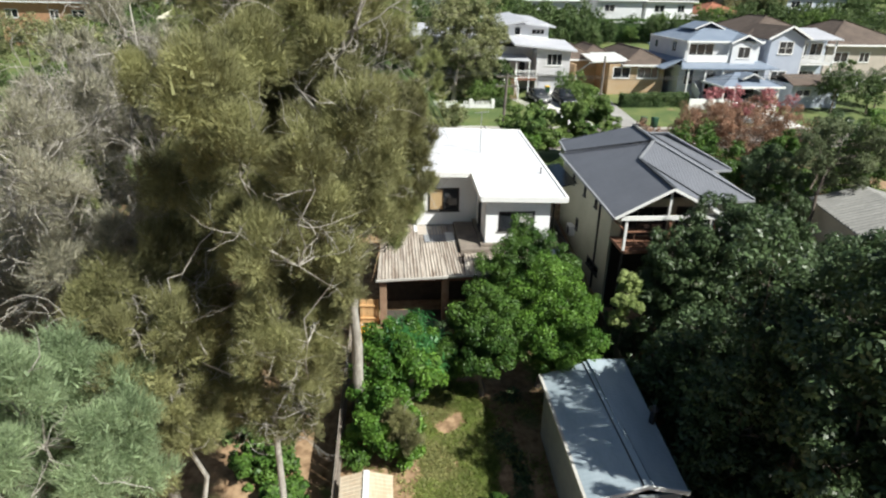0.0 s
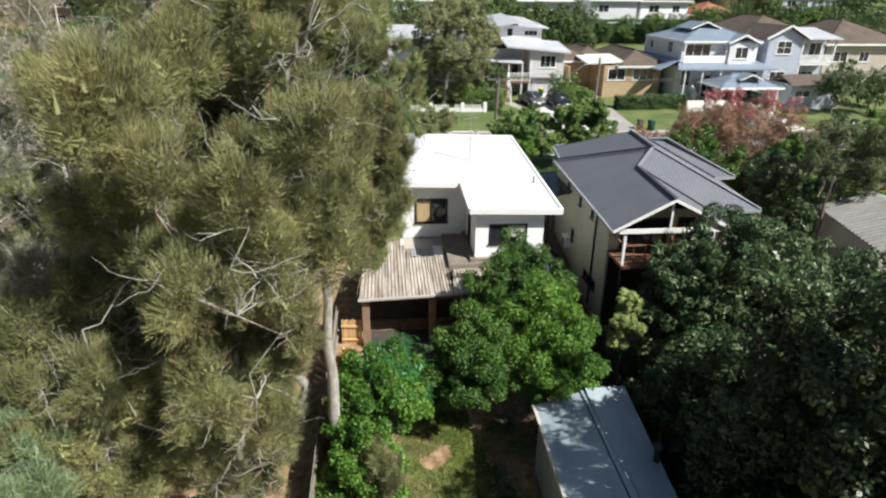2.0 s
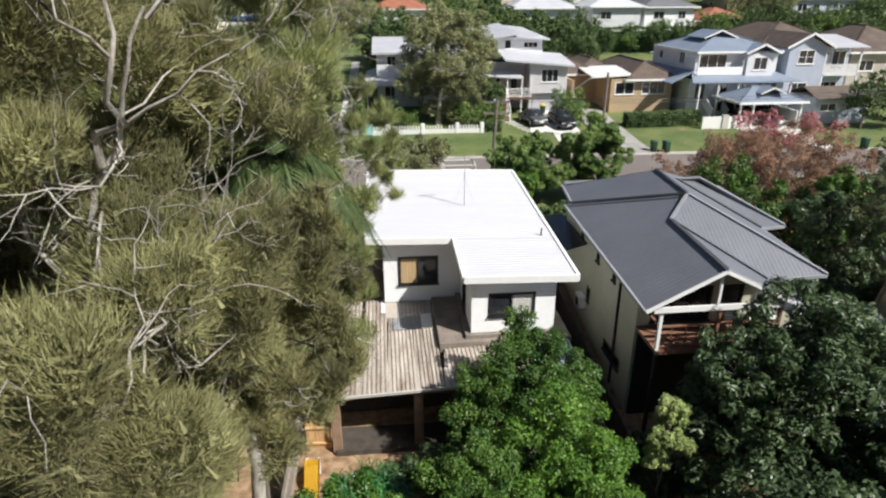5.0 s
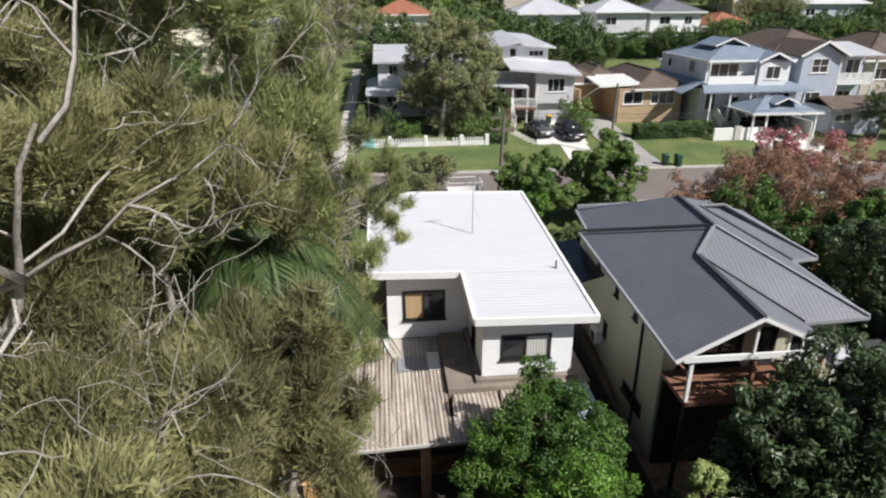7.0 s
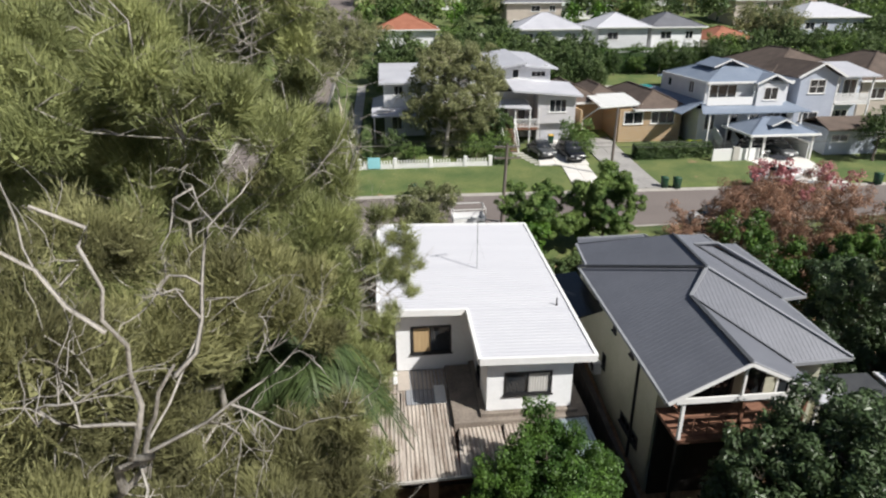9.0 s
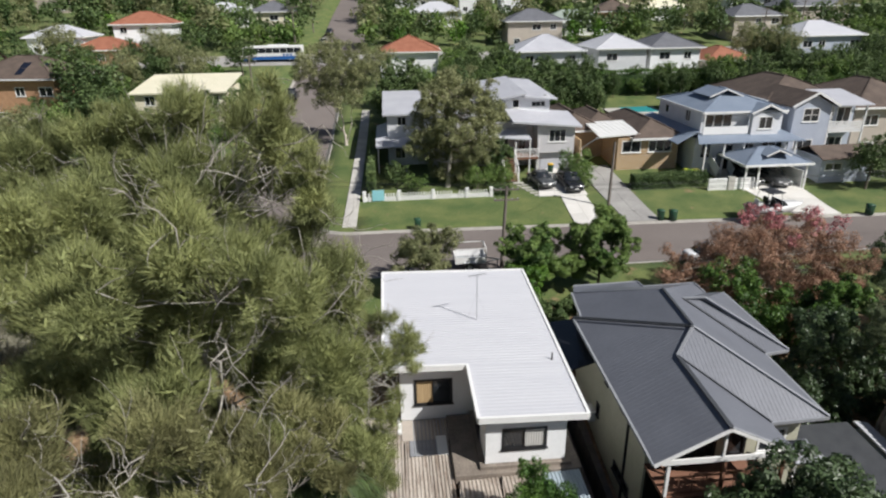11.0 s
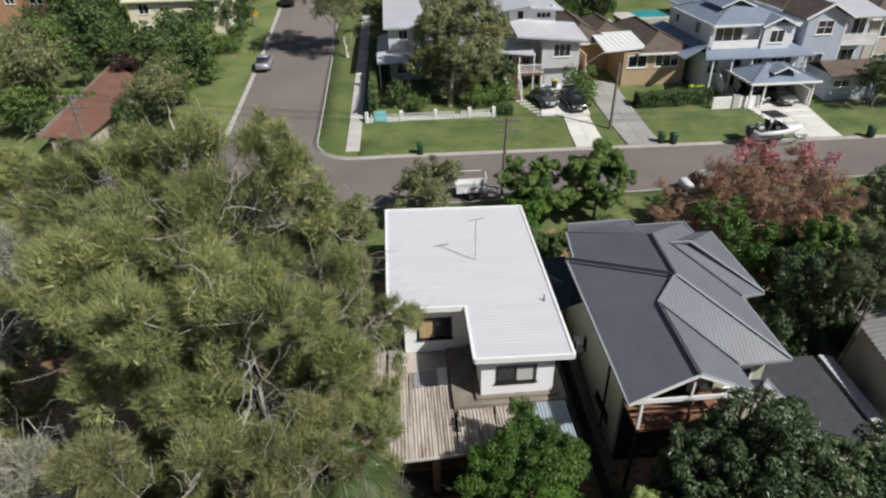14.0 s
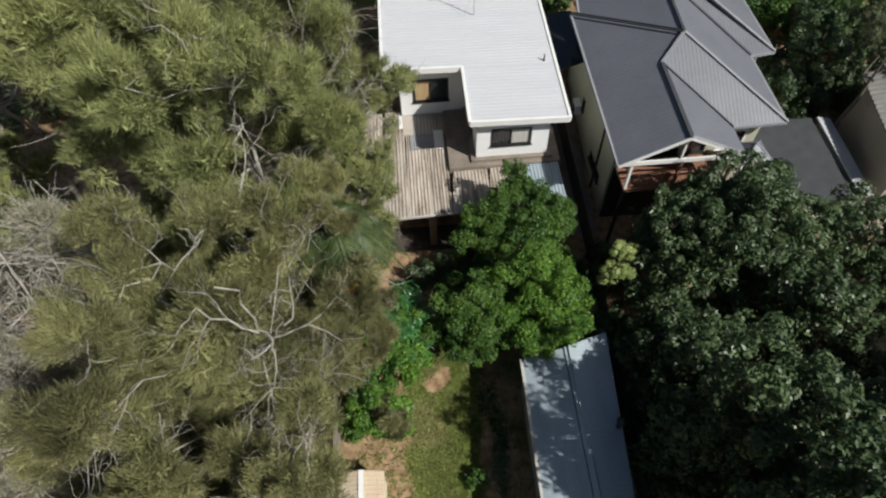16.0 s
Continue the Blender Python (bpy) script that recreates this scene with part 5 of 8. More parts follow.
# the near olive tree: billowing crown over a bare forked trunk, its sunny side thin enough to show the boughs
near = [l for l in rcloud(11, (-7.2, 18.0, 9.4), (3.3, 3.7, 4.7), 58, 0.98, 1.18) if not (-5.9 < l[0] and 17.2 < l[1] < 19.0 and l[2] > 11.2)]
needle_tree(1, (-8.2, 17.6, land(17.6)), [[(-8.2, 17.6, -5.0), (-8.0, 17.5, 2.9), (-7.3, 18.4, 7.5), (-6.2, 18.9, 10.8), (-5.5, 18.8, 12.3), (-5.0, 18.5, 13.3)], [(-5.8, 18.8, 11.8), (-5.3, 18.3, 12.8), (-5.2, 18.0, 14.0), (-5.7, 18.4, 14.7)], [(-7.0, 18.5, 8.6), (-5.8, 18.2, 9.8), (-5.0, 17.6, 10.6)], [(-7.4, 18.4, 8.0), (-8.6, 18.0, 10.2), (-9.0, 17.6, 12.0)], [(-8.0, 17.5, 2.0), (-9.2, 16.2, 5.0), (-9.4, 15.6, 7.5)],
                                          [(-8.0, 17.5, 2.5), (-6.8, 16.0, 5.0), (-6.6, 15.0, 8.0)], [(-6.6, 18.7, 9.8), (-7.3, 19.6, 11.8), (-7.3, 19.9, 13.4)]],
            skirt(near + [(-9.4, 15.4, 6.6, 0.9), (-7.2, 14.6, 8.6, 0.9), (-6.2, 14.7, 10.2, 0.8), (-7.4, 14.8, 10.6, 0.8), (-7.6, 15.4, 5.6, 0.9), (-8.6, 16.4, 3.9, 0.8), (-6.2, 15.8, 9.0, 0.8), (-5.3, 16.6, 9.2, 0.7), (-5.2, 16.2, 10.8, 0.7), (-6.6, 20.9, 13.4, 0.8), (-8.4, 20.8, 13.4, 0.9), (-5.3, 20.9, 12.6, 0.7)] + rcloud(12, (-7.7, 18.4, 3.9), (1.9, 2.0, 3.0), 28, 0.8, 1.1)),
            620000, NEEDLE, "tall olive-brown casuarina with feathery needles and pale forked boughs", r0=0.135, twigs=4, twig_len=1.0, thin=0.012, width=0.0115, length=0.17,
            boughs=[((-5.0, 18.5, 13.2), (0.5, -0.2, 0.5), 1.1, 0.029), ((-5.5, 18.8, 12.2), (0.8, 0.0, 0.25), 1.3, 0.026), ((-5.3, 18.3, 12.9), (-0.4, -0.6, 0.3), 1.1, 0.023), ((-5.2, 18.0, 13.9), (-0.6, -0.2, 0.7), 1.2, 0.023), ((-5.9, 18.8, 11.3), (0.7, -0.7, -0.1), 1.4, 0.023), ((-6.2, 18.9, 10.8), (0.2, -1.0, 0.1), 1.5, 0.023), ((-5.6, 18.8, 12.1), (0.3, -0.8, -0.2), 1.2, 0.020), ((-7.0, 18.2, 12.5), (-0.5, -0.5, 0.5), 1.3, 0.020), ((-7.3, 18.2, 8.2), (0.6, -1.0, 0.5), 1.8, 0.023)])
needle_tree(2, (-6.36, 24.46, land(24.46)), [[(-6.36, 24.46, -4.6), (-6.20, 23.6, 2.2), (-6.07, 22.9, 7.8), (-5.9, 22.0, 12.0)]],
            edge([l for l in rcloud(21, (-6.0, 21.2, 10.4), (1.3, 1.7, 2.6), 20, 0.8, 1.0) if l[0] < -5.7 or l[2] > 12.0] + rcloud(22, (-6.6, 21.6, 7.2), (1.0, 1.4, 1.4), 9, 0.7, 1.0), -3.9)
            + [(-4.2, 20.8, 9.6, 0.62), (-4.6, 21.4, 8.8, 0.65), (-4.0, 21.4, 10.3, 0.55), (-5.0, 21.0, 8.2, 0.6), (-3.9, 20.9, 8.8, 0.42), (-4.7, 20.6, 10.4, 0.6), (-5.3, 21.8, 9.6, 0.7), (-4.4, 22.0, 9.4, 0.6), (-5.2, 20.4, 7.4, 0.55), (-4.6, 20.4, 8.0, 0.5), (-3.8, 21.0, 8.3, 0.42), (-3.6, 21.3, 9.2, 0.36), (-3.9, 20.6, 7.7, 0.42), (-3.6, 20.9, 7.9, 0.34), (-4.3, 20.6, 7.3, 0.48), (-4.8, 20.3, 6.8, 0.5), (-4.1, 21.2, 8.7, 0.5), (-4.9, 22.2, 11.7, 0.55), (-4.3, 22.1, 11.4, 0.45), (-4.5, 22.9, 11.8, 0.5), (-5.2, 22.8, 12.1, 0.6)],
            190000, NEEDLE, "leaning casuarina with a bare pale trunk behind the fence", r0=0.27, twigs=3, twig_len=1.0,
            boughs=[((-6.05, 22.8, 8.2), (0.6, -0.5, 0.3), 1.6, 0.029), ((-6.1, 23.0, 7.2), (0.9, -0.9, 0.5), 2.0, 0.03), ((-6.0, 22.6, 9.0), (-0.5, -0.6, 0.3), 1.3, 0.020)])
tops = [(-12.4, 28.2, 16.0, 0.8), (-11.3, 28.0, 15.9, 0.85), (-10.0, 28.0, 16.2, 0.75), (-9.0, 28.0, 16.6, 0.75), (-7.9, 28.0, 17.0, 0.6), (-12.2, 28.0, 15.0, 0.9), (-13.2, 28.4, 15.2, 0.9), (-6.4, 27.5, 16.4, 0.75), (-7.7, 27.4, 16.6, 0.85), (-7.6, 27.0, 15.8, 0.9), (-6.0, 29.2, 15.2, 0.75), (-6.3, 28.4, 15.2, 0.8), (-8.7, 27.4, 15.2, 0.9), (-10.0, 27.2, 15.0, 0.9), (-6.8, 26.0, 15.4, 0.8), (-8.9, 28.0, 16.1, 0.85), (-5.0, 28.2, 14.0, 0.7), (-9.2, 25.4, 15.4, 0.9), (-6.8, 23.6, 15.2, 0.9), (-8.2, 23.4, 14.6, 0.9), (-5.6, 23.6, 14.6, 0.7), (-4.9, 27.0, 14.2, 0.75), (-5.3, 27.2, 15.2, 0.7), (-4.4, 27.0, 13.1, 0.75), (-4.3, 27.2, 12.0, 0.75)]
for x, y, z in ((-7.8, 28.0, 17.4), (-6.2, 28.0, 17.4), (-5.4, 27.5, 16.8), (-9.5, 28.0, 17.2), (-11.0, 28.2, 16.9), (-12.7, 28.2, 16.7), (-6.9, 24.2, 16.4), (-5.3, 25.6, 18.0), (-4.8, 26.2, 16.6)):
    tops += [(x, y, z - 1.5, 0.62), (x + 0.1, y, z - 0.85, 0.48), (x, y, z - 0.3, 0.3)]
needle_tree(3, (-8.0, 27.5, land(27.5)), [[(-8.0, 27.5, -4.4), (-7.8, 27.2, 5.0), (-7.6, 26.6, 10.0), (-7.4, 26.0, 14.8)], [(-7.8, 27.3, 4.0), (-5.5, 27.2, 8.5), (-5.0, 27.4, 12.5)], [(-7.8, 27.2, 5.0), (-10.5, 27.0, 10.0), (-10.8, 27.6, 14.0)], [(-7.7, 27.0, 8.0), (-6.9, 24.8, 11.5), (-6.4, 24.0, 14.0)]],
            edge([l for l in rcloud(31, (-8.0, 26.4, 9.6), (4.3, 3.9, 5.8), 88, 1.0, 1.12) if l[0] > -10.8] + tops + [(-4.4, 27.2, 8.5, 0.8), (-4.4, 26.6, 6.6, 0.8), (-4.6, 29.2, 10.0, 0.9), (-4.4, 28.0, 11.2, 0.7), (-4.8, 26.0, 4.8, 0.8), (-4.6, 30.5, 7.5, 0.8)], -3.3) + [(-3.5, 28.0, 11.2, 0.42), (-3.6, 27.5, 10.3, 0.45), (-3.4, 28.5, 9.5, 0.42), (-3.5, 27.2, 8.6, 0.45), (-3.3, 29.0, 8.0, 0.4), (-3.2, 30.5, 8.6, 0.5), (-2.9, 31.2, 8.0, 0.42), (-2.8, 29.5, 9.5, 0.45), (-3.0, 28.3, 10.5, 0.45), (-2.6, 31.6, 7.3, 0.36), (-2.5, 30.4, 8.8, 0.3)] + rcloud(33, (-9.2, 27.6, 14.3), (4.2, 2.2, 2.0), 24, 0.95, 1.1) + rcloud(32, (-4.3, 26.8, 6.8), (0.8, 2.4, 3.8), 18, 0.6, 1.0),
            520000, NEEDLEG, "tall green casuarina with dense feathery crown", r0=0.26, twigs=3, width=0.015, length=0.27, twig_len=1.4, thin=0.014,
            boughs=[((-6.6, 24.2, 13.2), (0.4, -0.8, 0.2), 1.8, 0.029), ((-5.2, 27.3, 11.6), (0.6, -0.5, 0.2), 2.0, 0.029), ((-6.9, 24.8, 11.4), (0.2, -1.0, 0.2), 2.0, 0.029), ((-4.6, 28.0, 8.6), (0.9, 0.2, 0.0), 1.5, 0.017)])
needle_tree(4, (-12.3, 20.5, land(20.5)), [[(-12.3, 20.5, -5.0), (-12.2, 20.6, 3.0), (-11.8, 20.9, 8.0), (-11.4, 21.4, 12.6)], [(-12.3, 20.5, 0), (-13.5, 19.2, 5), (-13.8, 18.5, 9)], [(-12.2, 20.6, 2), (-12.6, 23.0, 7), (-12.4, 24.6, 11)]],
            rcloud(41, (-12.7, 21.0, 7.2), (2.0, 3.6, 5.0), 46, 0.8, 1.0) + rcloud(42, (-12.3, 19.8, 2.6), (1.9, 2.2, 2.4), 16, 0.8, 1.0), 120000, NEEDLED, "half-bare dry grey casuarina with many pale twigs", r0=0.2, twigs=15, twig_len=1.7, thin=0.016, core=8)
needle_tree(5, (-12.0, 14.4, land(14.4)), [[(-12.0, 14.4, -5.3), (-11.9, 14.4, 1.0), (-11.8, 14.4, 5.5)]],
            rcloud(51, (-12.0, 14.3, 4.2), (2.4, 1.8, 3.0), 30, 0.8, 1.0), 90000, NEEDLEB, "young bluish green casuarina with soft needles", r0=0.13, twigs=1)
needle_tree(6, (-10.6, 17.8, land(17.8)), [[(-10.6, 17.8, -5.2), (-10.4, 17.4, 1.5), (-10.3, 16.6, 6.0)], [(-10.4, 17.4, 1.5), (-9.4, 17.0, 4.5), (-9.2, 16.8, 6.0)]],
            rcloud(52, (-10.5, 16.8, 4.4), (1.9, 1.8, 3.2), 32, 0.8, 1.0), 100000, NEEDLE, "olive-brown casuarina with drooping tufts", r0=0.15, twigs=3)
for i, (x, y, h, sx, m, lb) in enumerate(((-19.5, 30.0, 8.0, 2.2, NEEDLEG, "green casuarina with a rounded crown"), (-18.0, 21.0, 11.5, 2.6, NEEDLED, "dry grey casuarina among other trees"), (-13.6, 34.0, 12.5, 3.0, NEEDLEG, "green casuarina with a rounded crown"),
                                          (-19.5, 34.0, 12.0, 3.2, NEEDLED, "dry grey casuarina among other trees"), (-8.2, 35.5, 10.0, 2.2, NEEDLE, "slim olive casuarina near the house"), (-15.0, 42.0, 9.5, 2.8, NEEDLEG, "green casuarina with a rounded crown"),
                                          (-23.5, 28.0, 10.5, 2.8, NEEDLEG, "green casuarina with a rounded crown"), (-9.5, 43.5, 7.5, 2.0, NEEDLE, "slim olive casuarina near the house"), (-22.0, 43.0, 9.0, 3.0, NEEDLE, "olive casuarina with a broad crown"), (-16.5, 16.0, 7.0, 2.2, NEEDLEB, "young bluish green casuarina with soft needles"))):
    dry = m is NEEDLED
    needle_tree(60 + i, (x, y, land(y)), [[(x, y, land(y) - 0.2), (x + 0.2, y, 2.0), (x, y + 0.2, h - 1.5)]],
                rcloud(70 + i, (x, y, (h + 1) / 2), (sx, sx, (h - 1) / 2), 30, 1.0, 1.0), 22000 if dry else 34000, m, lb, r0=0.2, twigs=9 if dry else 2, width=0.045, length=0.36, twig_len=1.4, sub=8, core=10)
# leafy undergrowth beneath the casuarinas; the dark ones are added to fill black shade
for i, (x, y, r) in enumerate(((-15.8, 19.2, 1.2), (-14.6, 23.5, 1.4), (-17.5, 24.5, 1.5), (-11.0, 24.5, 1.2), (-9.6, 22.6, 1.0), (-13.2, 29.0, 1.5), (-10.4, 30.5, 1.3), (-16.8, 30.0, 1.6), (-8.8, 20.8, 0.8), (-27.0, 44.5, 2.0), (-29.5, 47.5, 2.1), (-25.5, 42.0, 1.8), (-30.8, 44.0, 2.1), (-28.0, 41.2, 1.9), (-32.5, 48.0, 2.2), (-26.3, 47.6, 2.0), (-33.5, 44.5, 2.1), (-31.2, 51.0, 2.1), (-27.8, 50.6, 2.0), (-24.2, 45.2, 1.8))):
    leaf_tree(330 + i, (x, y, land(y)), rcloud(345 + i, (x, y, land(y) + r * 0.7), (r, r, r * 0.8), 10, 0.55 * r), 6000, LEAFDARK if i > 8 else LEAFDEEP if i % 2 else LEAFMID, "leafy undergrowth shrub added in the gaps beneath the casuarinas", 0.2, 0.5, r0=0.05, name="shrub", category="shrub")

# the yard's green trees
leaf_tree(101, (1.9, 29.5, land(29.5)), [(1.6, 31.4, 2.3, 0.7), (2.0, 31.3, 1.6, 0.95), (2.9, 30.9, 1.3, 1.0), (1.0, 30.9, 1.2, 1.0), (0.3, 30.5, 0.2, 1.0), (3.8, 30.4, 0.2, 1.0), (-0.2, 30.2, -1.0, 1.1), (2.3, 31.2, 0.9, 1.0), (1.7, 30.4, 0.4, 1.2), (2.9, 30.4, 0.2, 1.3), (1.2, 31.4, -0.7, 1.2), (3.4, 31.0, -1.0, 1.2), (2.3, 29.8, -0.4, 1.1), (1.0, 29.8, -1.2, 1.1), (3.6, 29.6, -1.8, 1.1), (0.2, 29.2, -2.4, 1.0)],
          84000, LEAFMID, "dense mid-green leafy tree behind the patio", 0.105, 0.5, hollow=0.45, sub=15, loose=0.7)
leaf_tree(102, (1.9, 26.8, land(26.8)), [(2.1, 27.2, 1.75, 0.95), (2.8, 26.3, 1.1, 1.2), (1.2, 27.0, 0.5, 1.2), (3.0, 27.4, 0.2, 1.0), (3.4, 26.4, 0.0, 1.05), (1.7, 25.6, 0.1, 1.2), (2.7, 25.3, -0.3, 1.1), (0.9, 25.6, -0.8, 1.1), (3.4, 25.4, -1.0, 0.95), (1.7, 24.7, -0.9, 0.9), (2.7, 24.5, -1.0, 0.75), (3.7, 26.6, -1.6, 1.1), (2.2, 26.2, -1.8, 1.2), (2.4, 27.2, -1.6, 1.1)],
          86000, LEAFBRIGHT, "bright green leafy tree lit by the sun", 0.10, 0.5, hollow=0.45, sub=15, loose=0.7)
leaf_tree(103, (-0.8, 26.4, land(26.4)), [(-0.8, 26.4, 0.9, 0.85), (-1.5, 26.0, 0.0, 0.95), (-0.2, 25.8, 0.1, 1.1), (0.2, 26.9, -0.2, 1.0), (-1.5, 27.3, -0.8, 0.9), (-0.7, 25.0, -0.9, 1.0), (0.2, 25.3, -0.9, 0.8), (-1.9, 25.6, -1.1, 0.9), (-1.3, 25.0, -1.4, 0.8), (-2.1, 26.4, -1.8, 0.9), (-0.8, 26.2, -1.8, 0.9)],
          70000, LEAFMID, "rounded mid-green leafy tree", 0.10, 0.5, hollow=0.45, sub=15, loose=0.7)
leaf_tree(104, (-4.6, 25.2, land(25.2)), [(-4.3, 26.9, -0.9, 0.9), (-5.0, 26.0, -0.9, 0.95), (-3.7, 26.3, -1.2, 0.95), (-4.6, 25.0, -1.0, 1.0), (-5.5, 24.9, -1.2, 0.9), (-3.8, 24.6, -1.7, 1.0), (-5.1, 23.8, -1.5, 0.95), (-4.5, 23.4, -2.3, 0.9), (-5.8, 23.8, -2.0, 0.85), (-5.4, 26.6, -1.6, 0.9), (-3.4, 25.6, -1.8, 0.85), (-5.4, 22.8, -2.6, 0.9), (-4.4, 22.6, -3.1, 0.9), (-6.0, 22.9, -3.2, 0.8)],
          62000, LEAFBRIGHT, "large bushy bright green shrub beside the fence", 0.15, 0.4, name="shrub", category="shrub", hollow=0.4, sub=15, loose=0.8)
needle_tree(105, (-4.3, 22.4, land(22.4)), [[(-4.3, 22.4, -4.6), (-4.3, 22.4, -3.0), (-4.3, 22.4, -2.0)]], rcloud(106, (-4.3, 22.4, -2.5), (0.6, 0.8, 0.9), 9, 0.45, 0.95), 22000, NEEDLE, "small olive casuarina sapling in the yard", r0=0.05, twigs=1)
# dark shrub added to cover ground that lies in shade
leaf_tree(109, (-0.6, 30.2, land(30.2)), [(-1.9, 30.2, -2.9, 0.8), (-0.8, 30.4, -2.7, 0.8), (0.2, 30.3, -2.6, 0.9), (-2.9, 29.9, -3.1, 0.7), (-1.2, 29.4, -3.1, 0.8), (0.3, 29.2, -3.0, 0.8)], 14000, LEAFDARK, "low dark shrub added over the shaded ground before the patio", 0.14, 0.45, r0=0.05, name="shrub", category="shrub")
# strap-leaved plant on top of the shrub
def strap_plant(seed, base, n, length, label, leaf):
    rng = np.random.default_rng(seed)
    t = thing("strap_leaved_plant", base, label, "plant")
    v, f = [], []
    for i in range(n):
        az, lift, ln = rng.uniform(0, 6.283), rng.uniform(0.2, 1.3), length * rng.uniform(0.7, 1.2)
        h, s = np.array((math.cos(az), math.sin(az), 0)), np.array((-math.sin(az), math.cos(az), 0))
        o = np.array((*rng.normal(0, 0.32, 2), rng.uniform(-0.3, 0.5)))
        k = len(v)
        for q in range(5):
            t_ = q / 4
            p = o + h * ln * t_ * math.cos(lift) + np.array((0, 0, 1)) * ln * (t_ * math.sin(lift) - 0.55 * t_ * t_)
            w = 0.03 * (1 - t_ * 0.95)
            v += [tuple(p - s * w), tuple(p + s * w)]
        f += [(k + 2 * q, k + 2 * q + 1, k + 2 * q + 3, k + 2 * q + 2) for q in range(4)]
    part("leaves", mesh_from(v, f, "leaves"), leaf, t)


for k, (x, y, z) in enumerate(((-3.9, 27.1, -0.75), (-3.3, 26.6, -1.0), (-4.5, 26.5, -0.7), (-3.7, 25.8, -0.9), (-3.1, 25.9, -1.5), (-4.4, 25.5, -0.6), (-3.5, 25.0, -1.3))):
    strap_plant(410 + k, (x, y, z), 300, 0.62, "clump of glossy green strap leaves by the patio", LEAFSTRAP)

# big dark trees of the next yard
leaf_tree(110, (10.3, 27.5, land(27.5)), rcloud(111, (10.6, 28.1, 1.2), (3.4, 2.6, 3.2), 72, 0.92) + [(7.6, 28.0, 0.0, 0.9), (7.3, 27.2, -1.2, 1.0), (8.2, 29.4, -0.8, 1.0), (7.8, 26.2, -0.6, 0.9), (9.4, 30.0, -1.6, 1.0)], 70000, LEAFDARK, "broad dark glossy-leaved tree beside the deck", 0.22, 0.30, r0=0.25)
leaf_tree(112, (5.9, 27.6, land(27.6)), [(5.9, 27.6, 1.1, 0.42), (6.2, 27.9, 0.6, 0.5), (5.7, 27.3, 0.3, 0.5), (6.1, 27.4, -0.3, 0.55), (5.8, 27.8, -0.9, 0.5)], 9000, LEAFCREAM, "slim small tree with cream variegated leaves", 0.11, 0.5, r0=0.06)
for i, (x, y, zt, sx, n) in enumerate(((9.2, 21.0, 0.2, 2.3, 15000), (12.8, 18.5, 7.2, 2.6, 18000), (13.6, 23.5, 2.4, 2.6, 18000), (9.6, 15.0, 8.8, 2.5, 26000), (8.8, 18.8, 6.4, 2.2, 22000), (7.8, 16.0, 6.2, 2.0, 18000), (9.2, 11.6, 8.4, 2.3, 20000), (7.4, 23.0, 1.0, 1.5, 12000), (12.0, 13.6, 9.2, 2.6, 17000), (16.5, 27.0, 2.8, 2.6, 16000), (7.2, 24.4, -0.8, 1.4, 9000), (17.5, 20.5, 1.5, 2.8, 13000), (7.0, 20.5, -1.6, 1.3, 9000), (7.3, 19.9, 5.2, 1.5, 9000), (10.5, 24.0, 0.0, 2.0, 12000), (15.6, 15.0, 9.5, 2.8, 15000), (6.6, 9.6, 5.0, 1.8, 11000))):
    leaf_tree(120 + i, (x, y, land(y)), rcloud(140 + i, (x, y, (zt + land(y)) / 2 + 0.6), (sx, sx, (zt - land(y)) / 2), 24, 0.9), n, LEAFDARK, "dark glossy-leaved tree in deep shade", 0.2, 0.5)
# dark shrubs added to fill black shade and cover lit soil
for i, (x, y, r, m) in enumerate(((6.3, 22.2, 0.8, LEAFDARK), (6.5, 25.4, 0.8, LEAFDARK), (6.6, 30.2, 0.7, LEAFDARK), (5.0, 29.4, 0.6, LEAFDARK), (5.3, 26.6, 0.6, LEAFDARK), (6.0, 26.4, 0.9, LEAFDARK), (5.4, 25.4, 0.8, LEAFDARK), (5.6, 28.6, 0.8, LEAFDARK), (6.9, 28.8, 0.8, LEAFDARK), (18.6, 35.4, 1.0, LEAFDARK), (18.2, 37.2, 1.1, LEAFDARK), (19.0, 33.6, 1.0, LEAFDARK), (19.6, 38.4, 1.1, LEAFDARK), (18.0, 31.8, 1.0, LEAFDARK), (20.6, 39.8, 1.1, LEAFDARK), (22.6, 38.8, 1.1, LEAFDARK), (24.8, 38.8, 1.1, LEAFDARK), (24.2, 41.2, 1.3, LEAFDARK), (25.6, 42.8, 1.3, LEAFDARK), (22.8, 40.6, 1.2, LEAFDARK), (26.4, 40.6, 1.3, LEAFDARK), (24.0, 43.2, 1.2, LEAFDARK), (6.2, 47.9, 0.9, LEAFDEEP), (5.9, 49.4, 0.9, LEAFDEEP), (7.4, 48.4, 0.9, LEAFDEEP), (9.2, 48.6, 1.0, LEAFDEEP), (11.2, 48.4, 0.9, LEAFDEEP))):
    leaf_tree(370 + i, (x, y, land(y)), rcloud(385 + i, (x, y, land(y) + r * 0.9), (r, r, r), 10, 0.5 * r), 5000, m, "dark leafy shrub added where the boundary lies in shade" if y < 40 else "green shrub at the front of the houses", 0.15, 0.5, r0=0.05, name="shrub", category="shrub")
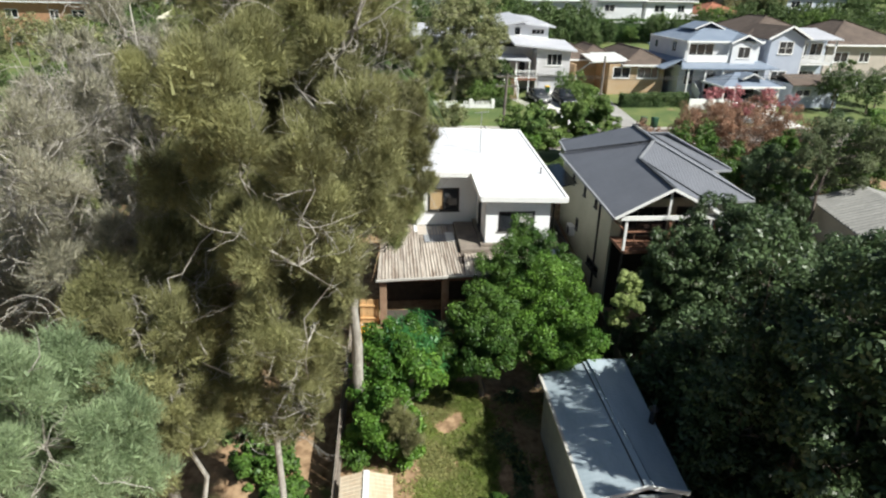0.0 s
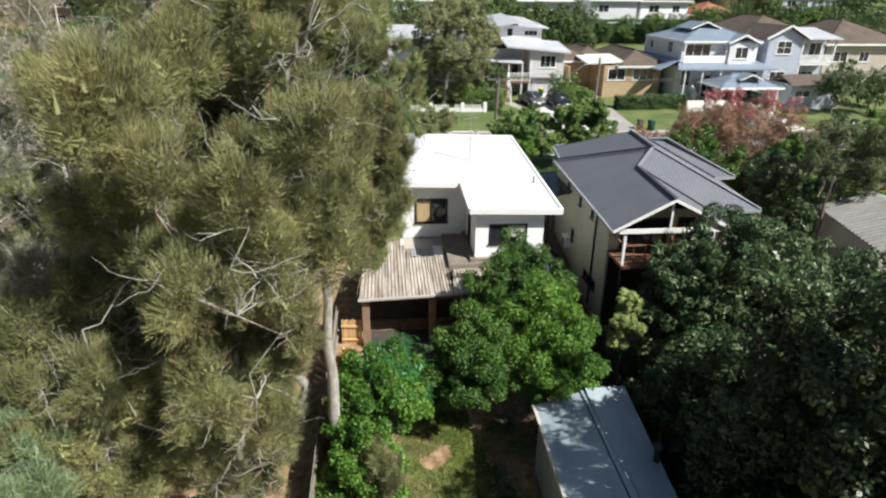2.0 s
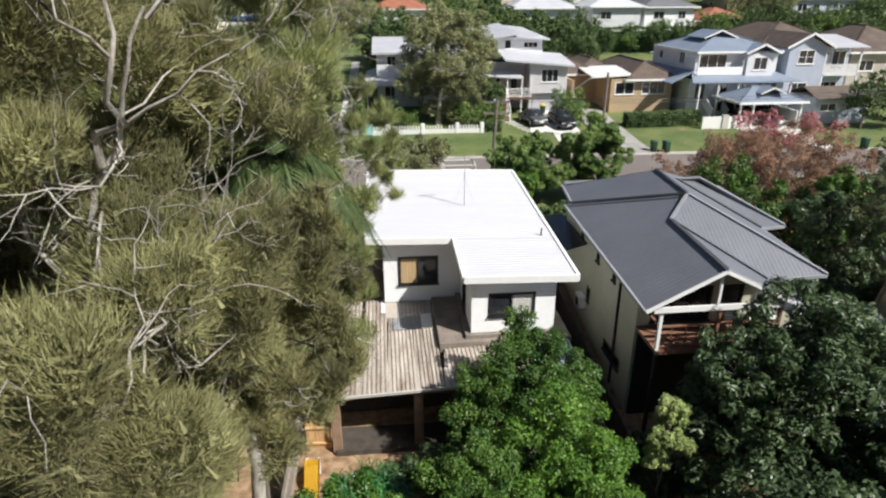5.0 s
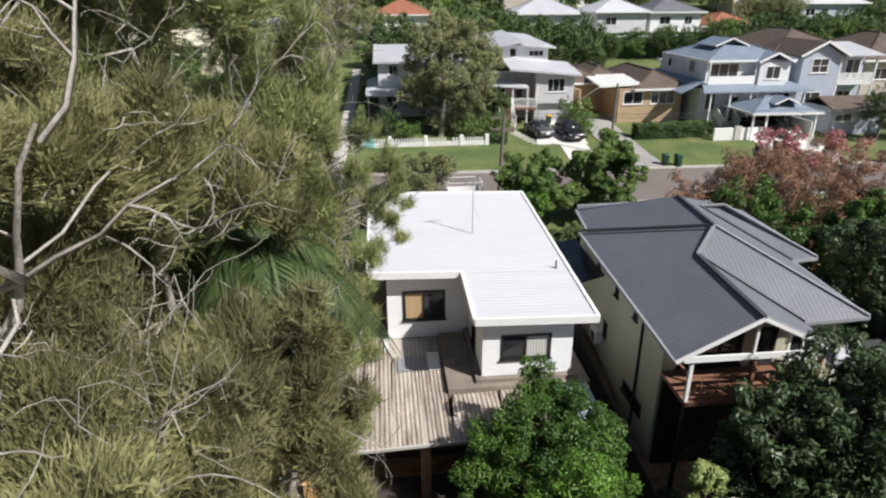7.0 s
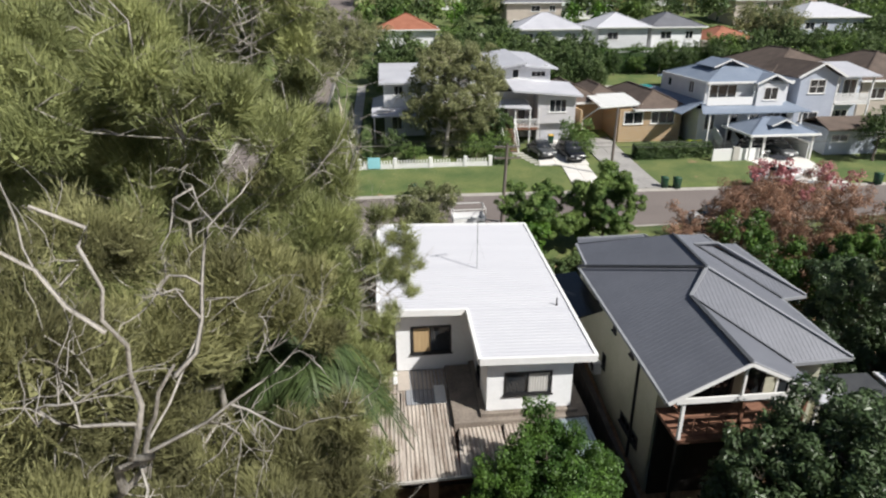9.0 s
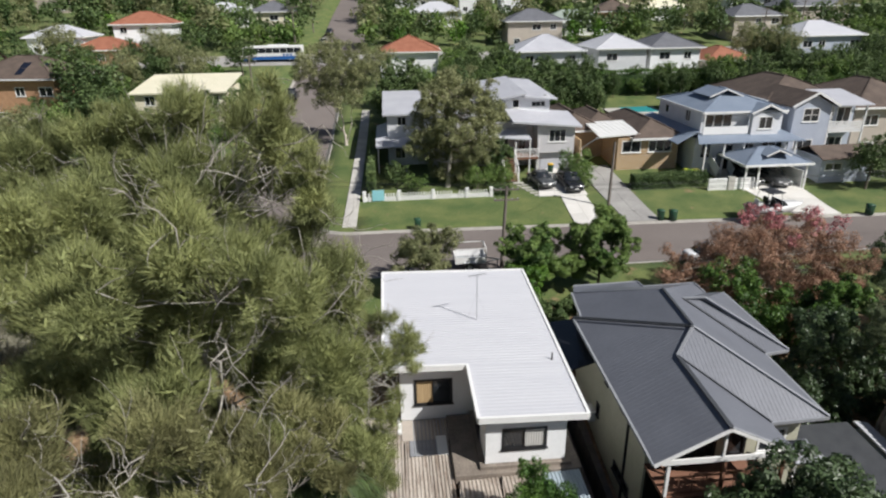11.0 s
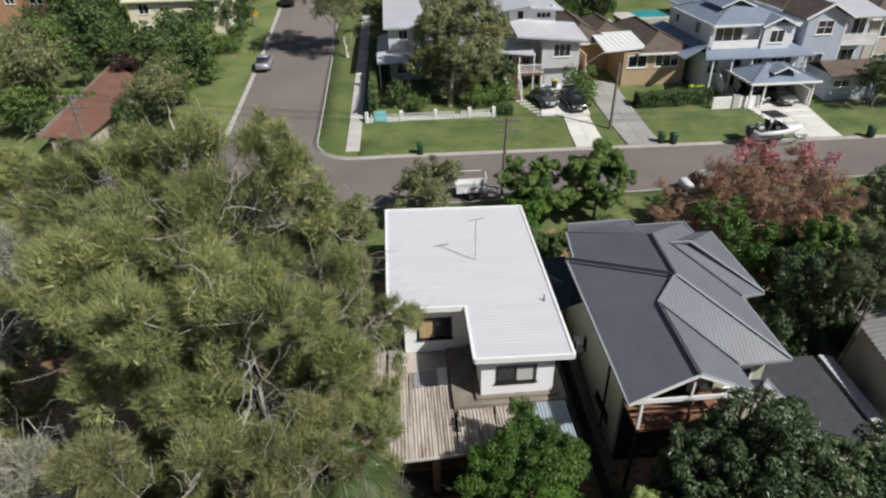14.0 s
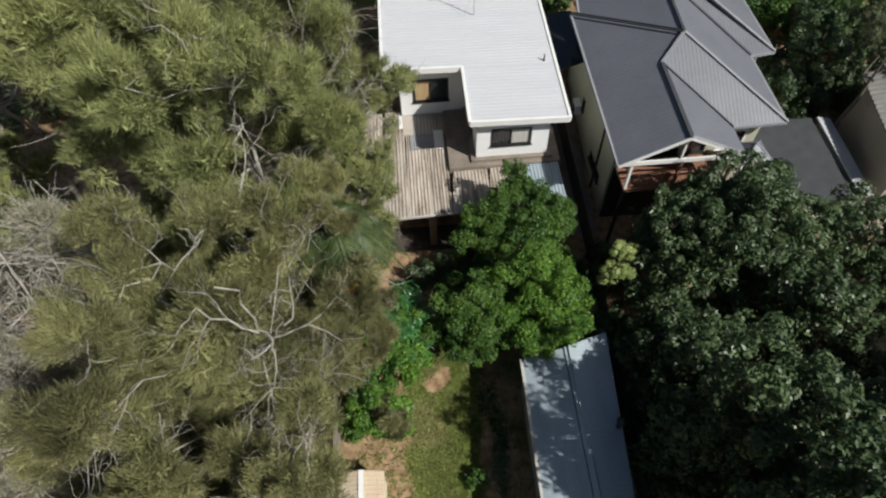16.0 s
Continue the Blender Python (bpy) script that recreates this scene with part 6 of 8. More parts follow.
# tall trees beyond the yard, which shade the shed
for i, (x, y, zt, sx) in enumerate(((19.5, 9.0, 9.5, 3.2), (15.5, 5.5, 8.0, 3.0), (22.0, 15.0, 10.5, 3.4), (24.5, 21.5, 9.0, 3.2), (13.0, 1.5, 7.5, 2.8), (11.0, 6.5, 5.0, 2.2), (18.0, 17.0, 7.5, 2.4))):
    leaf_tree(160 + i, (x, y, land(y)), rcloud(170 + i, (x, y, zt - 4.0), (sx, sx, 4.2), 34, 1.05), 12000, LEAFDARK, "tall dark-leaved tree beyond the yard", 0.42, 0.6, r0=0.25)

# trees between the houses and the street
leaf_tree(200, (22.0, 48.2, land(48.2)), rcloud(201, (21.2, 48.0, 2.6), (7.3, 4.2, 3.2), 130, 0.8), 125000, LEAFPINK, "wide russet and pink flowering crepe myrtle", 0.10, 0.6, r0=0.22, bark=BARKG, name="flowering_tree")
crown_extra = rcloud(202, (22.4, 48.6, 5.6), (4.2, 2.6, 0.9), 14, 0.5)
part("blossom", leaf_crown(np.random.default_rng(203), [(a - 22.0, b - 48.2, c - land(48.2), r) for a, b, c, r in crown_extra], 2600, 0.13, 0.8), FLOWER, bpy.data.objects["flowering_tree"], "pink blossom")
for i, (x, y, zt, sx, n, m, lb) in enumerate(((18.4, 39.6, 4.4, 2.4, 26000, LEAFDARK, "deep green tree beside the grey house"), (21.0, 42.6, 4.2, 2.6, 30000, LEAFMID, "green tree beside the grey house"), (28.5, 43.0, 4.4, 2.8, 22000, LEAFGARDEN, "green tree between the shed and the street"), (31.0, 47.5, 4.4, 2.6, 14000, LEAFDARK, "dark green tree beside the street"),
                                            (17.6, 44.5, 3.6, 1.8, 12000, LEAFMID, "green shrub beside the grey house"), (7.0, 52.6, 4.7, 2.5, 34000, LEAFGARDEN, "rounded green shrub at the street front"), (11.4, 52.0, 5.4, 2.6, 46000, LEAFGARDEN, "rounded green tree at the street front"),
                                            (5.8, 50.4, 2.2, 1.1, 12000, LEAFBRIGHT, "bright green shrub beside the white house"), (-1.2, 52.8, 3.9, 2.3, 20000, LEAFGUM, "olive green shrub in front of the white house"), (-6.5, 51.0, 2.4, 1.7, 9000, LEAFGUM, "olive green shrub in front of the white house"), (35.8, 51.5, 3.0, 1.1, 6000, LEAFDEEP, "clipped green shrub by the street"),
                                            (36.0, 40.0, 4.5, 3.0, 12000, LEAFDARK, "dark green tree beside the street"), (30.5, 33.0, 4.0, 3.0, 12000, LEAFDARK, "dark green tree beside the shed"))):
    leaf_tree(210 + i, (x, y, land(y)), rcloud(240 + i, (x, y, (zt + land(y)) / 2 + 0.5), (sx, sx, (zt - land(y)) / 2 * 0.9), 18, 0.85), n, m, lb, 0.16, 0.5)
leaf_tree(265, (20.2, 35.3, land(35.3)), rcloud(266, (22.0, 37.2, 4.3), (3.0, 2.4, 2.0), 30, 0.62, 1.15), 30000, LEAFSAGE, "grey-green open-crowned tree leaning beside the shed", 0.12, 0.42, r0=0.16,
          stems=[[(20.2, 35.3, land(35.3) - 0.1), (20.3, 35.9, 2.2), (21.2, 36.6, 3.6), (22.2, 37.4, 4.8)], [(20.3, 35.9, 2.3), (20.4, 36.6, 3.8), (20.6, 37.2, 4.9)]])
palm_tree(260, (-6.5, 25.3, land(25.3)), 14.9, 34, 1.8, "tall dark green palm leaning among the casuarinas", r0=0.08, dry=3, droop=2.1, lean=(1.8, -2.7), blade=0.015, leaflets=(0.0, 0.33, 0.66), bend=(0.33, -1.35, 9.6))
palm_tree(261, (-42.0, 81.0, land(81)), 3.6, 44, 3.8, "stout date palm with a thick trunk", r0=0.75, dry=14, trunk_mat=BARKG, leaf=PALMY, droop=1.3, blade=0.05)

# weeds and rough grass in the yard
def tufts(seed, count, size, x0, x1, y0, y1, label, mat, keep):
    rng = np.random.default_rng(seed)
    pts = np.stack([rng.uniform(x0, x1, count), rng.uniform(y0, y1, count)], 1)
    pts = np.array([p for p in pts if noise.noise((p[0] * 0.5, p[1] * 0.5, seed)) > keep + 0.7 * max(0.0, 1 - min(p[0] - x0, x1 - p[0], p[1] - y0, y1 - p[1]) / 0.9)])
    per = 7
    c = np.repeat(np.array([(x, y, land(y) + 0.1) for x, y in pts]), per, 0)
    m = len(c)
    c[:, :2] += rng.normal(0, 0.08, (m, 2))
    d = unit(rng.normal(0, 0.8, (m, 3)) * np.array([1, 1, 0.3]) + np.array([0, 0, 0.45]))
    s = size * rng.uniform(0.5, 1.4, (m, 1))
    side = unit(np.cross(d, rng.normal(0, 0.3, (m, 3)) + np.array([0, 0, 1.0]))) * s * 0.16
    mid = c + d * s * 0.5
    tip = c + d * s + np.array([0, 0, -0.2]) * s
    v = np.stack([c, mid - side, tip, mid + side], 1).reshape(-1, 3)
    tagged(part("grass", mesh_from(v, np.arange(m * 4).reshape(-1, 4), "grass"), mat, None), label, "weeds", "", "stuff")


tufts(7, 12000, 0.11, -4.4, -0.4, 18.6, 27.6, "green weeds and rough grass on sandy soil", WEED, -0.18)
# dark tufts that stand in for the shadow across the soil
tufts(9, 2600, 0.15, -1.4, 1.0, 17.0, 27.0, "dark leafy tufts put in for the shade over the yard", LEAFDARK, -0.05)
tufts(10, 5000, 0.11, -4.2, -1.2, 20.0, 27.4, "dry yellow-green grass in the sunny yard", GRASSB, -0.2)
tufts(8, 4000, 0.16, -7.0, 6.0, 12.0, 27.0, "dry rough grass on sandy soil", GRASSB, -0.1)
for i, (x, y) in enumerate(((-1.8, 18.0), (-2.9, 17.2), (-1.1, 20.2), (-6.3, 22.6))):
    leaf_tree(280 + i, (x, y, land(y) + 0.08), rcloud(290 + i, (x, y, land(y) + 0.5), (0.35, 0.35, 0.3), 6, 0.3), 1800, LEAFMID, "low leafy garden shrub", 0.12, 0.4, r0=0.03, name="shrub", category="shrub")

# ---- houses across the street ----
def house_a():
    h = thing("house", (9, 85, land(84)), "pale grey weatherboard house with skillion roofs and a white front porch", "house", world_coords=True)
    shell(h, (13.4, 17.6, 80.0, 86.0), 3.25, 6.45, GREYWALL, [("s", 1.25, 4.45, 1.95, 1.4, 3, 1)])
    shell(h, (13.5, 17.5, 80.6, 86.0), land(80), 3.25, GREYWALL, inside=False)
    part("garage_door", boxes((13.9, 17.1, 80.5, 80.58, land(80) + 0.1, 3.1)), PALEROOF, h, "pale grey garage door")
    for x in (13.45, 17.45):
        part("post", boxes((x, x + 0.12, 80.05, 80.17, land(80), 3.25)), WHITE, h)
    roof_part(h, [[(10.4, 79.3, 7.0), (18.2, 79.3, 6.3), (18.0, 84.6, 7.1), (10.2, 84.6, 7.9)]], PALEROOF, 0.2, "slope", 0.4, 0.05, 0.009, label="pale grey skillion roof")
    shell(h, (10.3, 15.6, 84.0, 96), 6.9, 9.0, WHITEBOARD, [("s", 0.9, 7.7, 0.8, 1.0, 1, 1), ("s", 3.1, 7.8, 1.7, 0.65, 3, 1)])
    roof_part(h, [[(8.8, 83.0, 8.9), (12.7, 83.0, 9.5), (12.7, 96.5, 10.0), (8.4, 96.5, 9.4)]], PALEROOF, 0.18, (0, 1, 0), 0.4, 0.05, 0.009)
    roof_part(h, [[(12.3, 83.3, 9.15), (16.3, 83.3, 8.8), (15.8, 96.5, 9.5), (12.3, 96.5, 9.9)]], PALEROOF, 0.18, (0, 1, 0), 0.4, 0.05, 0.009)
    shell(h, (2.0, 13.4, 82.5, 95), land(82), 6.4, GREYWALL, [("s", 6.9, 3.5, 1.7, 1.5, 3, 1), ("s", 9.7, 3.1, 0.9, 2.1, 1, 1), ("s", 2.0, 3.4, 1.6, 1.4, 2, 1)])
    roof_part(h, [[(2.0, 81.8, 5.4), (12.4, 78.6, 5.1), (12.4, 82.5, 5.6), (2.0, 84.5, 6.0)]], PALEROOF, 0.12, "slope", 0.4, 0.05, 0.009)
    roof_part(h, [[(2.0, 83.5, 7.0), (10.4, 83.5, 7.0), (10.4, 95, 8.2), (2.0, 95, 8.2)]], PALEROOF, 0.2, (0, 1, 0), 0.4)
    part("porch_floor", boxes((7.5, 13.4, 79.2, 82.5, 2.75, 2.95)), DECKT, h)
    for x in (9.0, 10.7, 12.3, 13.3):
        part("post", boxes((x, x + 0.12, 79.2, 79.32, land(79), 5.1)), WHITE, h)
    rail = part("railing", boxes((10.8, 13.4, 79.22, 79.3, 3.85, 3.93), (10.8, 13.4, 79.22, 79.3, 3.05, 3.1)), WHITE, h, "white porch railing")
    for i in range(16):
        part("baluster", boxes((10.85 + i * 0.16, 10.9 + i * 0.16, 79.24, 79.28, 3.1, 3.85)), WHITE, rail)
    st = thing("stairs", (9.9, 78, land(78)), "red-brown timber front stairs with white handrails", "stairs", world_coords=True)
    for i in range(9):
        part("step", boxes((9.2, 10.6, 79.2 - 0.28 * (i + 1), 79.2 - 0.28 * i, 2.78 - 0.19 * (i + 1) - 0.06, 2.78 - 0.19 * (i + 1))), DECKT, st)
    for x in (9.15, 10.65):
        part("handrail", bars(0.08, ((x, 79.2, 3.9), (x, 76.7, 2.1))), WHITE, st)
        part("stringer", bars(0.06, ((x, 79.2, 2.7), (x, 76.7, 0.9)), h=0.25), WHITE, st)
        part("newel", bars(0.1, ((x, 76.75, 0.6), (x, 76.75, 2.2))), WHITE, st)
        part("newel", bars(0.1, ((x, 79.2, 2.7), (x, 79.2, 4.0))), WHITE, st)
    # wing beside the footpath
    shell(h, (-3.4, 2.0, 84.0, 96), land(84), 7.5, WHITEBOARD, [("s", 1.15, 6.05, 1.05, 1.05, 2, 1), ("s", 0.8, 2.2, 1.4, 1.6, 2, 1)])
    roof_part(h, [[(-3.9, 83.3, 7.5), (2.3, 83.3, 7.5), (2.3, 96.6, 8.4), (-3.9, 96.6, 8.4)]], PALEROOF, 0.2, (0, 1, 0), 0.4, 0.05, 0.009)
    roof_part(h, [[(-4.8, 81.3, 4.2), (2.0, 81.3, 4.2), (2.0, 84.0, 4.7), (-4.8, 84.0, 4.7)], [(-4.8, 84.0, 4.5), (-3.4, 84.0, 4.9), (-3.4, 93, 4.9), (-4.8, 93, 4.5)]], PALEROOF, 0.12, "slope", 0.4)
    for x in (-4.6, -1.5, 1.6):
        part("post", boxes((x, x + 0.12, 81.4, 81.52, land(81), 4.15)), WHITE, h)


def brick_house():
    h = thing("house", (26, 86, land(82)), "single-storey blond brick house with a brown tiled hip roof", "house", world_coords=True)
    shell(h, (22.5, 29.6, 79.4, 92), land(79), 4.75, BRICK, [("s", 0.5, 3.05, 2.2, 1.35, 2, 1), ("s", 3.6, 3.05, 2.7, 1.35, 3, 1)])
    hip_roof(h, (24.6, 29.8, 79.4, 92.5), 4.75, 27, 0.55, BROWNTILE, BROWNTILE)
    hip_roof(h, (21.0, 25.5, 86.4, 96.0), 4.8, 27, 0.5, BROWNTILE, BROWNTILE)
    shell(h, (16.8, 22.5, 84.6, 98), land(84), 4.75, BRICK, [("s", 0.5, 2.5, 0.9, 2.0, 1, 1)], inside=False)
    hip_roof(h, (17.0, 22.5, 84.6, 98), 4.78, 27, 0.4, BROWNTILE, BROWNTILE)
    roof = roof_part(h, [[(20.1, 78.9, 5.1), (25.0, 79.6, 5.2), (25.6, 86.4, 5.5), (20.6, 86.2, 5.45)]], PLASTICW, 0.14, (0, 1, 0), 0.6, 0.05, 0.03, label="flat white carport roof")
    bar_parts("fascia", 0.12, 0.12, [((19.9, 79.15, 4.9), (25.1, 79.85, 5.05)), ((19.9, 79.15, 4.9), (18.6, 80.2, 3.6)), ((18.6, 80.2, 3.6), (18.6, 80.2, 2.4))], WHITE, roof, "white fascia")
    part("screen_wall", boxes((18.2, 18.4, 79.8, 85, land(80), 4.6)), BRICK, h)


def blue_roof_house():
    h = thing("house", (35.5, 83, land(80)), "two-storey white weatherboard house with blue-grey steel roofs", "house", world_coords=True)
    g0 = land(77)
    shell(h, (30.6, 41.4, 77.5, 90), g0, 4.85, WHITEBOARD, [("s", 0.7, 2.6, 1.2, 1.8, 2, 1), ("s", 3.6, 2.1, 0.9, 2.2, 1, 1), ("s", 5.6, 2.6, 1.3, 1.7, 2, 1), ("s", 7.8, 3.2, 2.4, 1.1, 3, 1), ("w", 2, 2.6, 1.4, 1.4, 2, 1)])
    roof_part(h, [[(29.9, 75.4, 4.75), (42.1, 75.4, 4.75), (40.7, 78.6, 5.5), (31.2, 78.6, 5.5)], [(28.0, 76.5, 4.6), (31.2, 78.0, 5.6), (31.2, 91, 5.6), (28.0, 91, 4.6)], [(42.1, 75.4, 4.75), (42.1, 90, 4.75), (40.7, 90, 5.5), (40.7, 78.6, 5.5)]], BLUEROOF, 0.12, "slope", 0.4, 0.05, 0.009)
    shell(h, (31.2, 40.6, 78.0, 89), 5.0, 7.7, WHITEBOARD, [("s", 0.35, 5.85, 3.2, 1.5, 3, 1), ("w", 1.6, 6.2, 1.0, 1.0, 1, 1), ("w", 7.0, 6.1, 1.2, 1.3, 2, 1)])
    part("balcony", boxes((31.2, 36.4, 77.3, 77.4, 5.25, 6.1), (31.2, 31.32, 77.3, 77.42, 6.1, 7.6), (36.3, 36.42, 77.3, 77.42, 6.1, 7.6)), WHITE, h, "white balcony front")
    shell(h, (36.6, 39.7, 77.1, 78.4), 4.9, 7.5, WHITEBOARD, [("s", 0.75, 5.75, 1.6, 1.35, 2, 1)], sides="sew")
    bay, _ = gable_planes(36.2, 40.1, 76.7, 80.5, 7.55, 24)
    roof_part(h, bay, BLUEROOF, 0.1, "slope", 0.4)
    part("bargeboard", bars(0.08, ((36.15, 76.66, 7.5), (38.15, 76.66, 8.42)), ((38.15, 76.66, 8.42), (40.15, 76.66, 7.5)), h=0.2), WHITE, h)
    hip_roof(h, (31.6, 40.2, 78.0, 88), 7.7, 21, 0.5, BLUEROOF, BLUEROOF, along="slope", spacing=0.4)
    gp, _ = gable_planes(33.2, 37.0, 80.5, 85, 8.9, 22)
    roof_part(h, gp, BLUEROOF, 0.08)
    part("gable_vent", bars(0.08, ((33.15, 80.45, 8.87), (35.1, 80.45, 9.68)), ((35.1, 80.45, 9.68), (37.05, 80.45, 8.87)), h=0.14), WHITE, h)
    st = thing("stairs", (33.3, 76, land(76)), "concrete front stairs between white walls", "stairs", world_coords=True)
    for i in range(7):
        part("step", boxes((32.6, 34.0, 77.4 - 0.3 * (i + 1), 77.4 - 0.3 * i, g0 - 0.2, 2.05 - 0.16 * i)), CONC, st)
    bar_parts("side_wall", 0.12, 1.0, [((x, 77.3, 2.6), (x, 75.2, 1.5)) for x in (32.45, 34.15)], WHITE, st)
    for x in (30.9, 33.0, 35.2, 41.2):
        part("post", boxes((x - 0.07, x + 0.07, 75.6, 75.74, land(75), 4.7)), WHITE, h)
    c = thing("carport", (36.8, 74, land(74)), "white timber carport with a blue-grey hip roof", "carport", world_coords=True)
    hip_roof(c, (33.4, 40.2, 71.6, 76.6), 3.25, 24, 0.25, BLUEROOF, BLUEROOF, along="slope", spacing=0.4)
    gp, _ = gable_planes(35.6, 38.2, 71.9, 74, 4.0, 24)
    roof_part(c, gp, BLUEROOF, 0.06)
    part("gable", bars(0.07, ((35.55, 71.85, 3.98), (36.9, 71.85, 4.58)), ((36.9, 71.85, 4.58), (38.25, 71.85, 3.98)), h=0.12), WHITE, c)
    for x, y in ((33.5, 71.7), (40.1, 71.7), (33.5, 76.5), (40.1, 76.5), (34.9, 71.7)):
        part("post", boxes((x - 0.08, x + 0.08, y - 0.08, y + 0.08, land(y), 3.2)), WHITE, c)
    # wall coloured near-black for the shade inside the carport
    part("back_wall", boxes((33.5, 40.1, 76.45, 76.55, land(76), 3.0)), DARK, c)
    part("side_wall", boxes((40.0, 40.1, 72.0, 76.4, land(72), 2.2)), WHITE, c)
    f = thing("front_wall", (32.2, 72.2, land(72)), "low white rendered front wall", "wall", world_coords=True, kind="structure")
    part("panel", boxes((29.8, 31.9, 72.0, 72.2, 0.3, 1.75), bevel=0.02), WHITE, f)
    part("panel", boxes((32.6, 34.8, 72.0, 72.2, 0.3, 1.75), bevel=0.02), WHITE, f)
    part("letterbox_pillar", boxes((31.9, 32.6, 71.9, 72.3, 0.3, 1.95), bevel=0.02), CONC, f)


def gable_house():
    h = thing("house", (46, 85, land(82)), "two-storey pale blue gabled house with white trim and a balcony", "house", world_coords=True)
    g0 = land(78)
    shell(h, (41.9, 46.2, 78.0, 93), g0, 8.05, BLUEBOARD, [("s", 1.1, 6.2, 1.9, 1.5, 2, 2), ("s", 0.6, 3.2, 2.2, 1.0, 2, 1), ("w", 3, 6.4, 0.8, 1.3, 1, 1)])
    shell(h, (46.2, 50.6, 80.0, 93), g0, 8.0, BLUEBOARD, [("s", 0.3, 5.3, 1.6, 2.1, 2, 1), ("s", 2.3, 5.3, 1.7, 2.1, 2, 1), ("s", 0.4, 2.0, 3.2, 2.0, 4, 1)])
    bm = bmesh.new()
    v = [[bm.verts.new((x, y, z)) for x, z in ((41.9, 8.05), (46.2, 8.05), (44.05, 9.2))] for y in (78.0, 78.2)]
    bm.faces.new(v[0])
    bm.faces.new(v[1][::-1])
    for q in range(3):
        bm.faces.new((v[0][q], v[1][q], v[1][(q + 1) % 3], v[0][(q + 1) % 3]))
    bmesh.ops.recalc_face_normals(bm, faces=bm.faces[:])
    part("gable", bm, BLUEBOARD, h)
    gp, _ = gable_planes(41.3, 46.8, 77.5, 86, 8.0, 28)
    roof_part(h, gp, BROWNTILE, 0.12)
    part("bargeboard", bars(0.1, ((41.25, 77.46, 7.95), (44.05, 77.46, 9.44)), ((44.05, 77.46, 9.44), (46.85, 77.46, 7.95)), h=0.22), WHITE, h)
    hip_roof(h, (41.9, 50.6, 83.0, 96), 8.05, 24, 0.6, BROWNTILE, BROWNTILE)
    roof_part(h, [[(46.4, 77.6, 8.0), (51.0, 77.6, 8.0), (51.0, 83.5, 9.0), (46.4, 83.5, 9.0)]], PALEROOF, 0.12, "slope", 0.4)
    part("balcony_floor", boxes((46.2, 50.6, 78.0, 80.0, 4.9, 5.1)), WHITE, h)
    rail = part("balcony_railing", boxes((46.2, 50.6, 78.02, 78.12, 6.05, 6.13), (46.2, 50.6, 78.02, 78.12, 5.15, 5.22)), WHITE, h)
    for i in range(22):
        part("baluster", boxes((46.3 + i * 0.195, 46.42 + i * 0.195, 78.04, 78.09, 5.2, 6.05)), WHITE, rail)
    for x in (46.25, 50.4):
        part("post", boxes((x, x + 0.16, 78.0, 78.16, g0, 7.95)), WHITE, h)
    g = thing("garage", (45.5, 74, land(74)), "garage with a brown tiled gable roof", "garage", world_coords=True)
    shell(g, (42.6, 48.6, 73.0, 77.3), land(73), 3.3, BLUEBOARD, [("s", 0.5, 1.9, 1.9, 0.8, 2, 1)], inside=False)
    gp, _ = gable_planes(42.2, 49.0, 72.4, 77.6, 3.3, 20, "x")
    roof_part(g, gp, BROWNTILE, 0.12)


house_a()
brick_house()
blue_roof_house()
gable_house()
f = thing("front_fence", (0.6, 73.0, land(73)), "low white picket fence on a rendered base", "fence", world_coords=True, kind="structure")
part("base", boxes((-5.9, 7.1, 72.9, 73.1, 0.2, 0.95)), WHITE, f)
for i in range(44):
    x = -5.6 + i * 0.28
    if not 3.0 < x < 3.6:
        part("picket", boxes((x, x + 0.13, 72.86, 72.895, 0.45, 1.35)), WHITE, f)
for x in (-6.0, -2.5, 1.0, 4.5, 7.0):
    part("pier", boxes((x - 0.18, x + 0.18, 72.8, 73.2, 0.3, 1.55), bevel=0.02), WHITE, f)
part("painted_board", boxes((-5.2, -4.0, 72.78, 72.84, 0.6, 1.7)), PALEBLUE, f, "pale turquoise board")


def plain_house(x, y, w, d, wall_h, roof_mat, wall_mat, label, pitch=24, gable=None, rz=0.0, storeys=1, flat=False):
    """A detached house farther up the hill."""
    h = thing("house", (x, y, land(y - d / 2) - 0.2), label, "house", rz=rz)
    n = max(2, int(w / 3.2))
    wins = []
    for s in range(storeys):
        zz = 1.0 + s * wall_h / storeys
        for i in range(n):
            if (i + s + int(x)) % 4 != 3:
                wins.append(("s", (i + 0.5) * w / n - 0.7, zz, 1.4 if (i + int(y)) % 3 else 2.0, 1.25, 2, 1))
        wins += [("w", d * 0.3, zz, 1.2, 1.1, 2, 1), ("e", d * 0.4, zz, 1.2, 1.1, 2, 1)]
    shell(h, (-w / 2, w / 2, -d / 2, d / 2), -1.0, wall_h, wall_mat, wins, inside=False)
    rect = (-w / 2, w / 2, -d / 2, d / 2)
    if flat:
        roof_part(h, [[(-w / 2 - 0.5, -d / 2 - 0.6, wall_h + 0.1), (w / 2 + 0.5, -d / 2 - 0.6, wall_h + 0.1), (w / 2 + 0.5, d / 2 + 0.5, wall_h + 1.5), (-w / 2 - 0.5, d / 2 + 0.5, wall_h + 1.5)]], roof_mat, 0.2, (0, 1, 0.1), 0.5)
    else:
        hip_roof(h, rect, wall_h, pitch, 0.6, roof_mat, roof_mat, gable=gable, along="slope" if roof_mat in (PALEROOF, BLUEROOF, CREAMROOF, WROOF) else None)
    return h


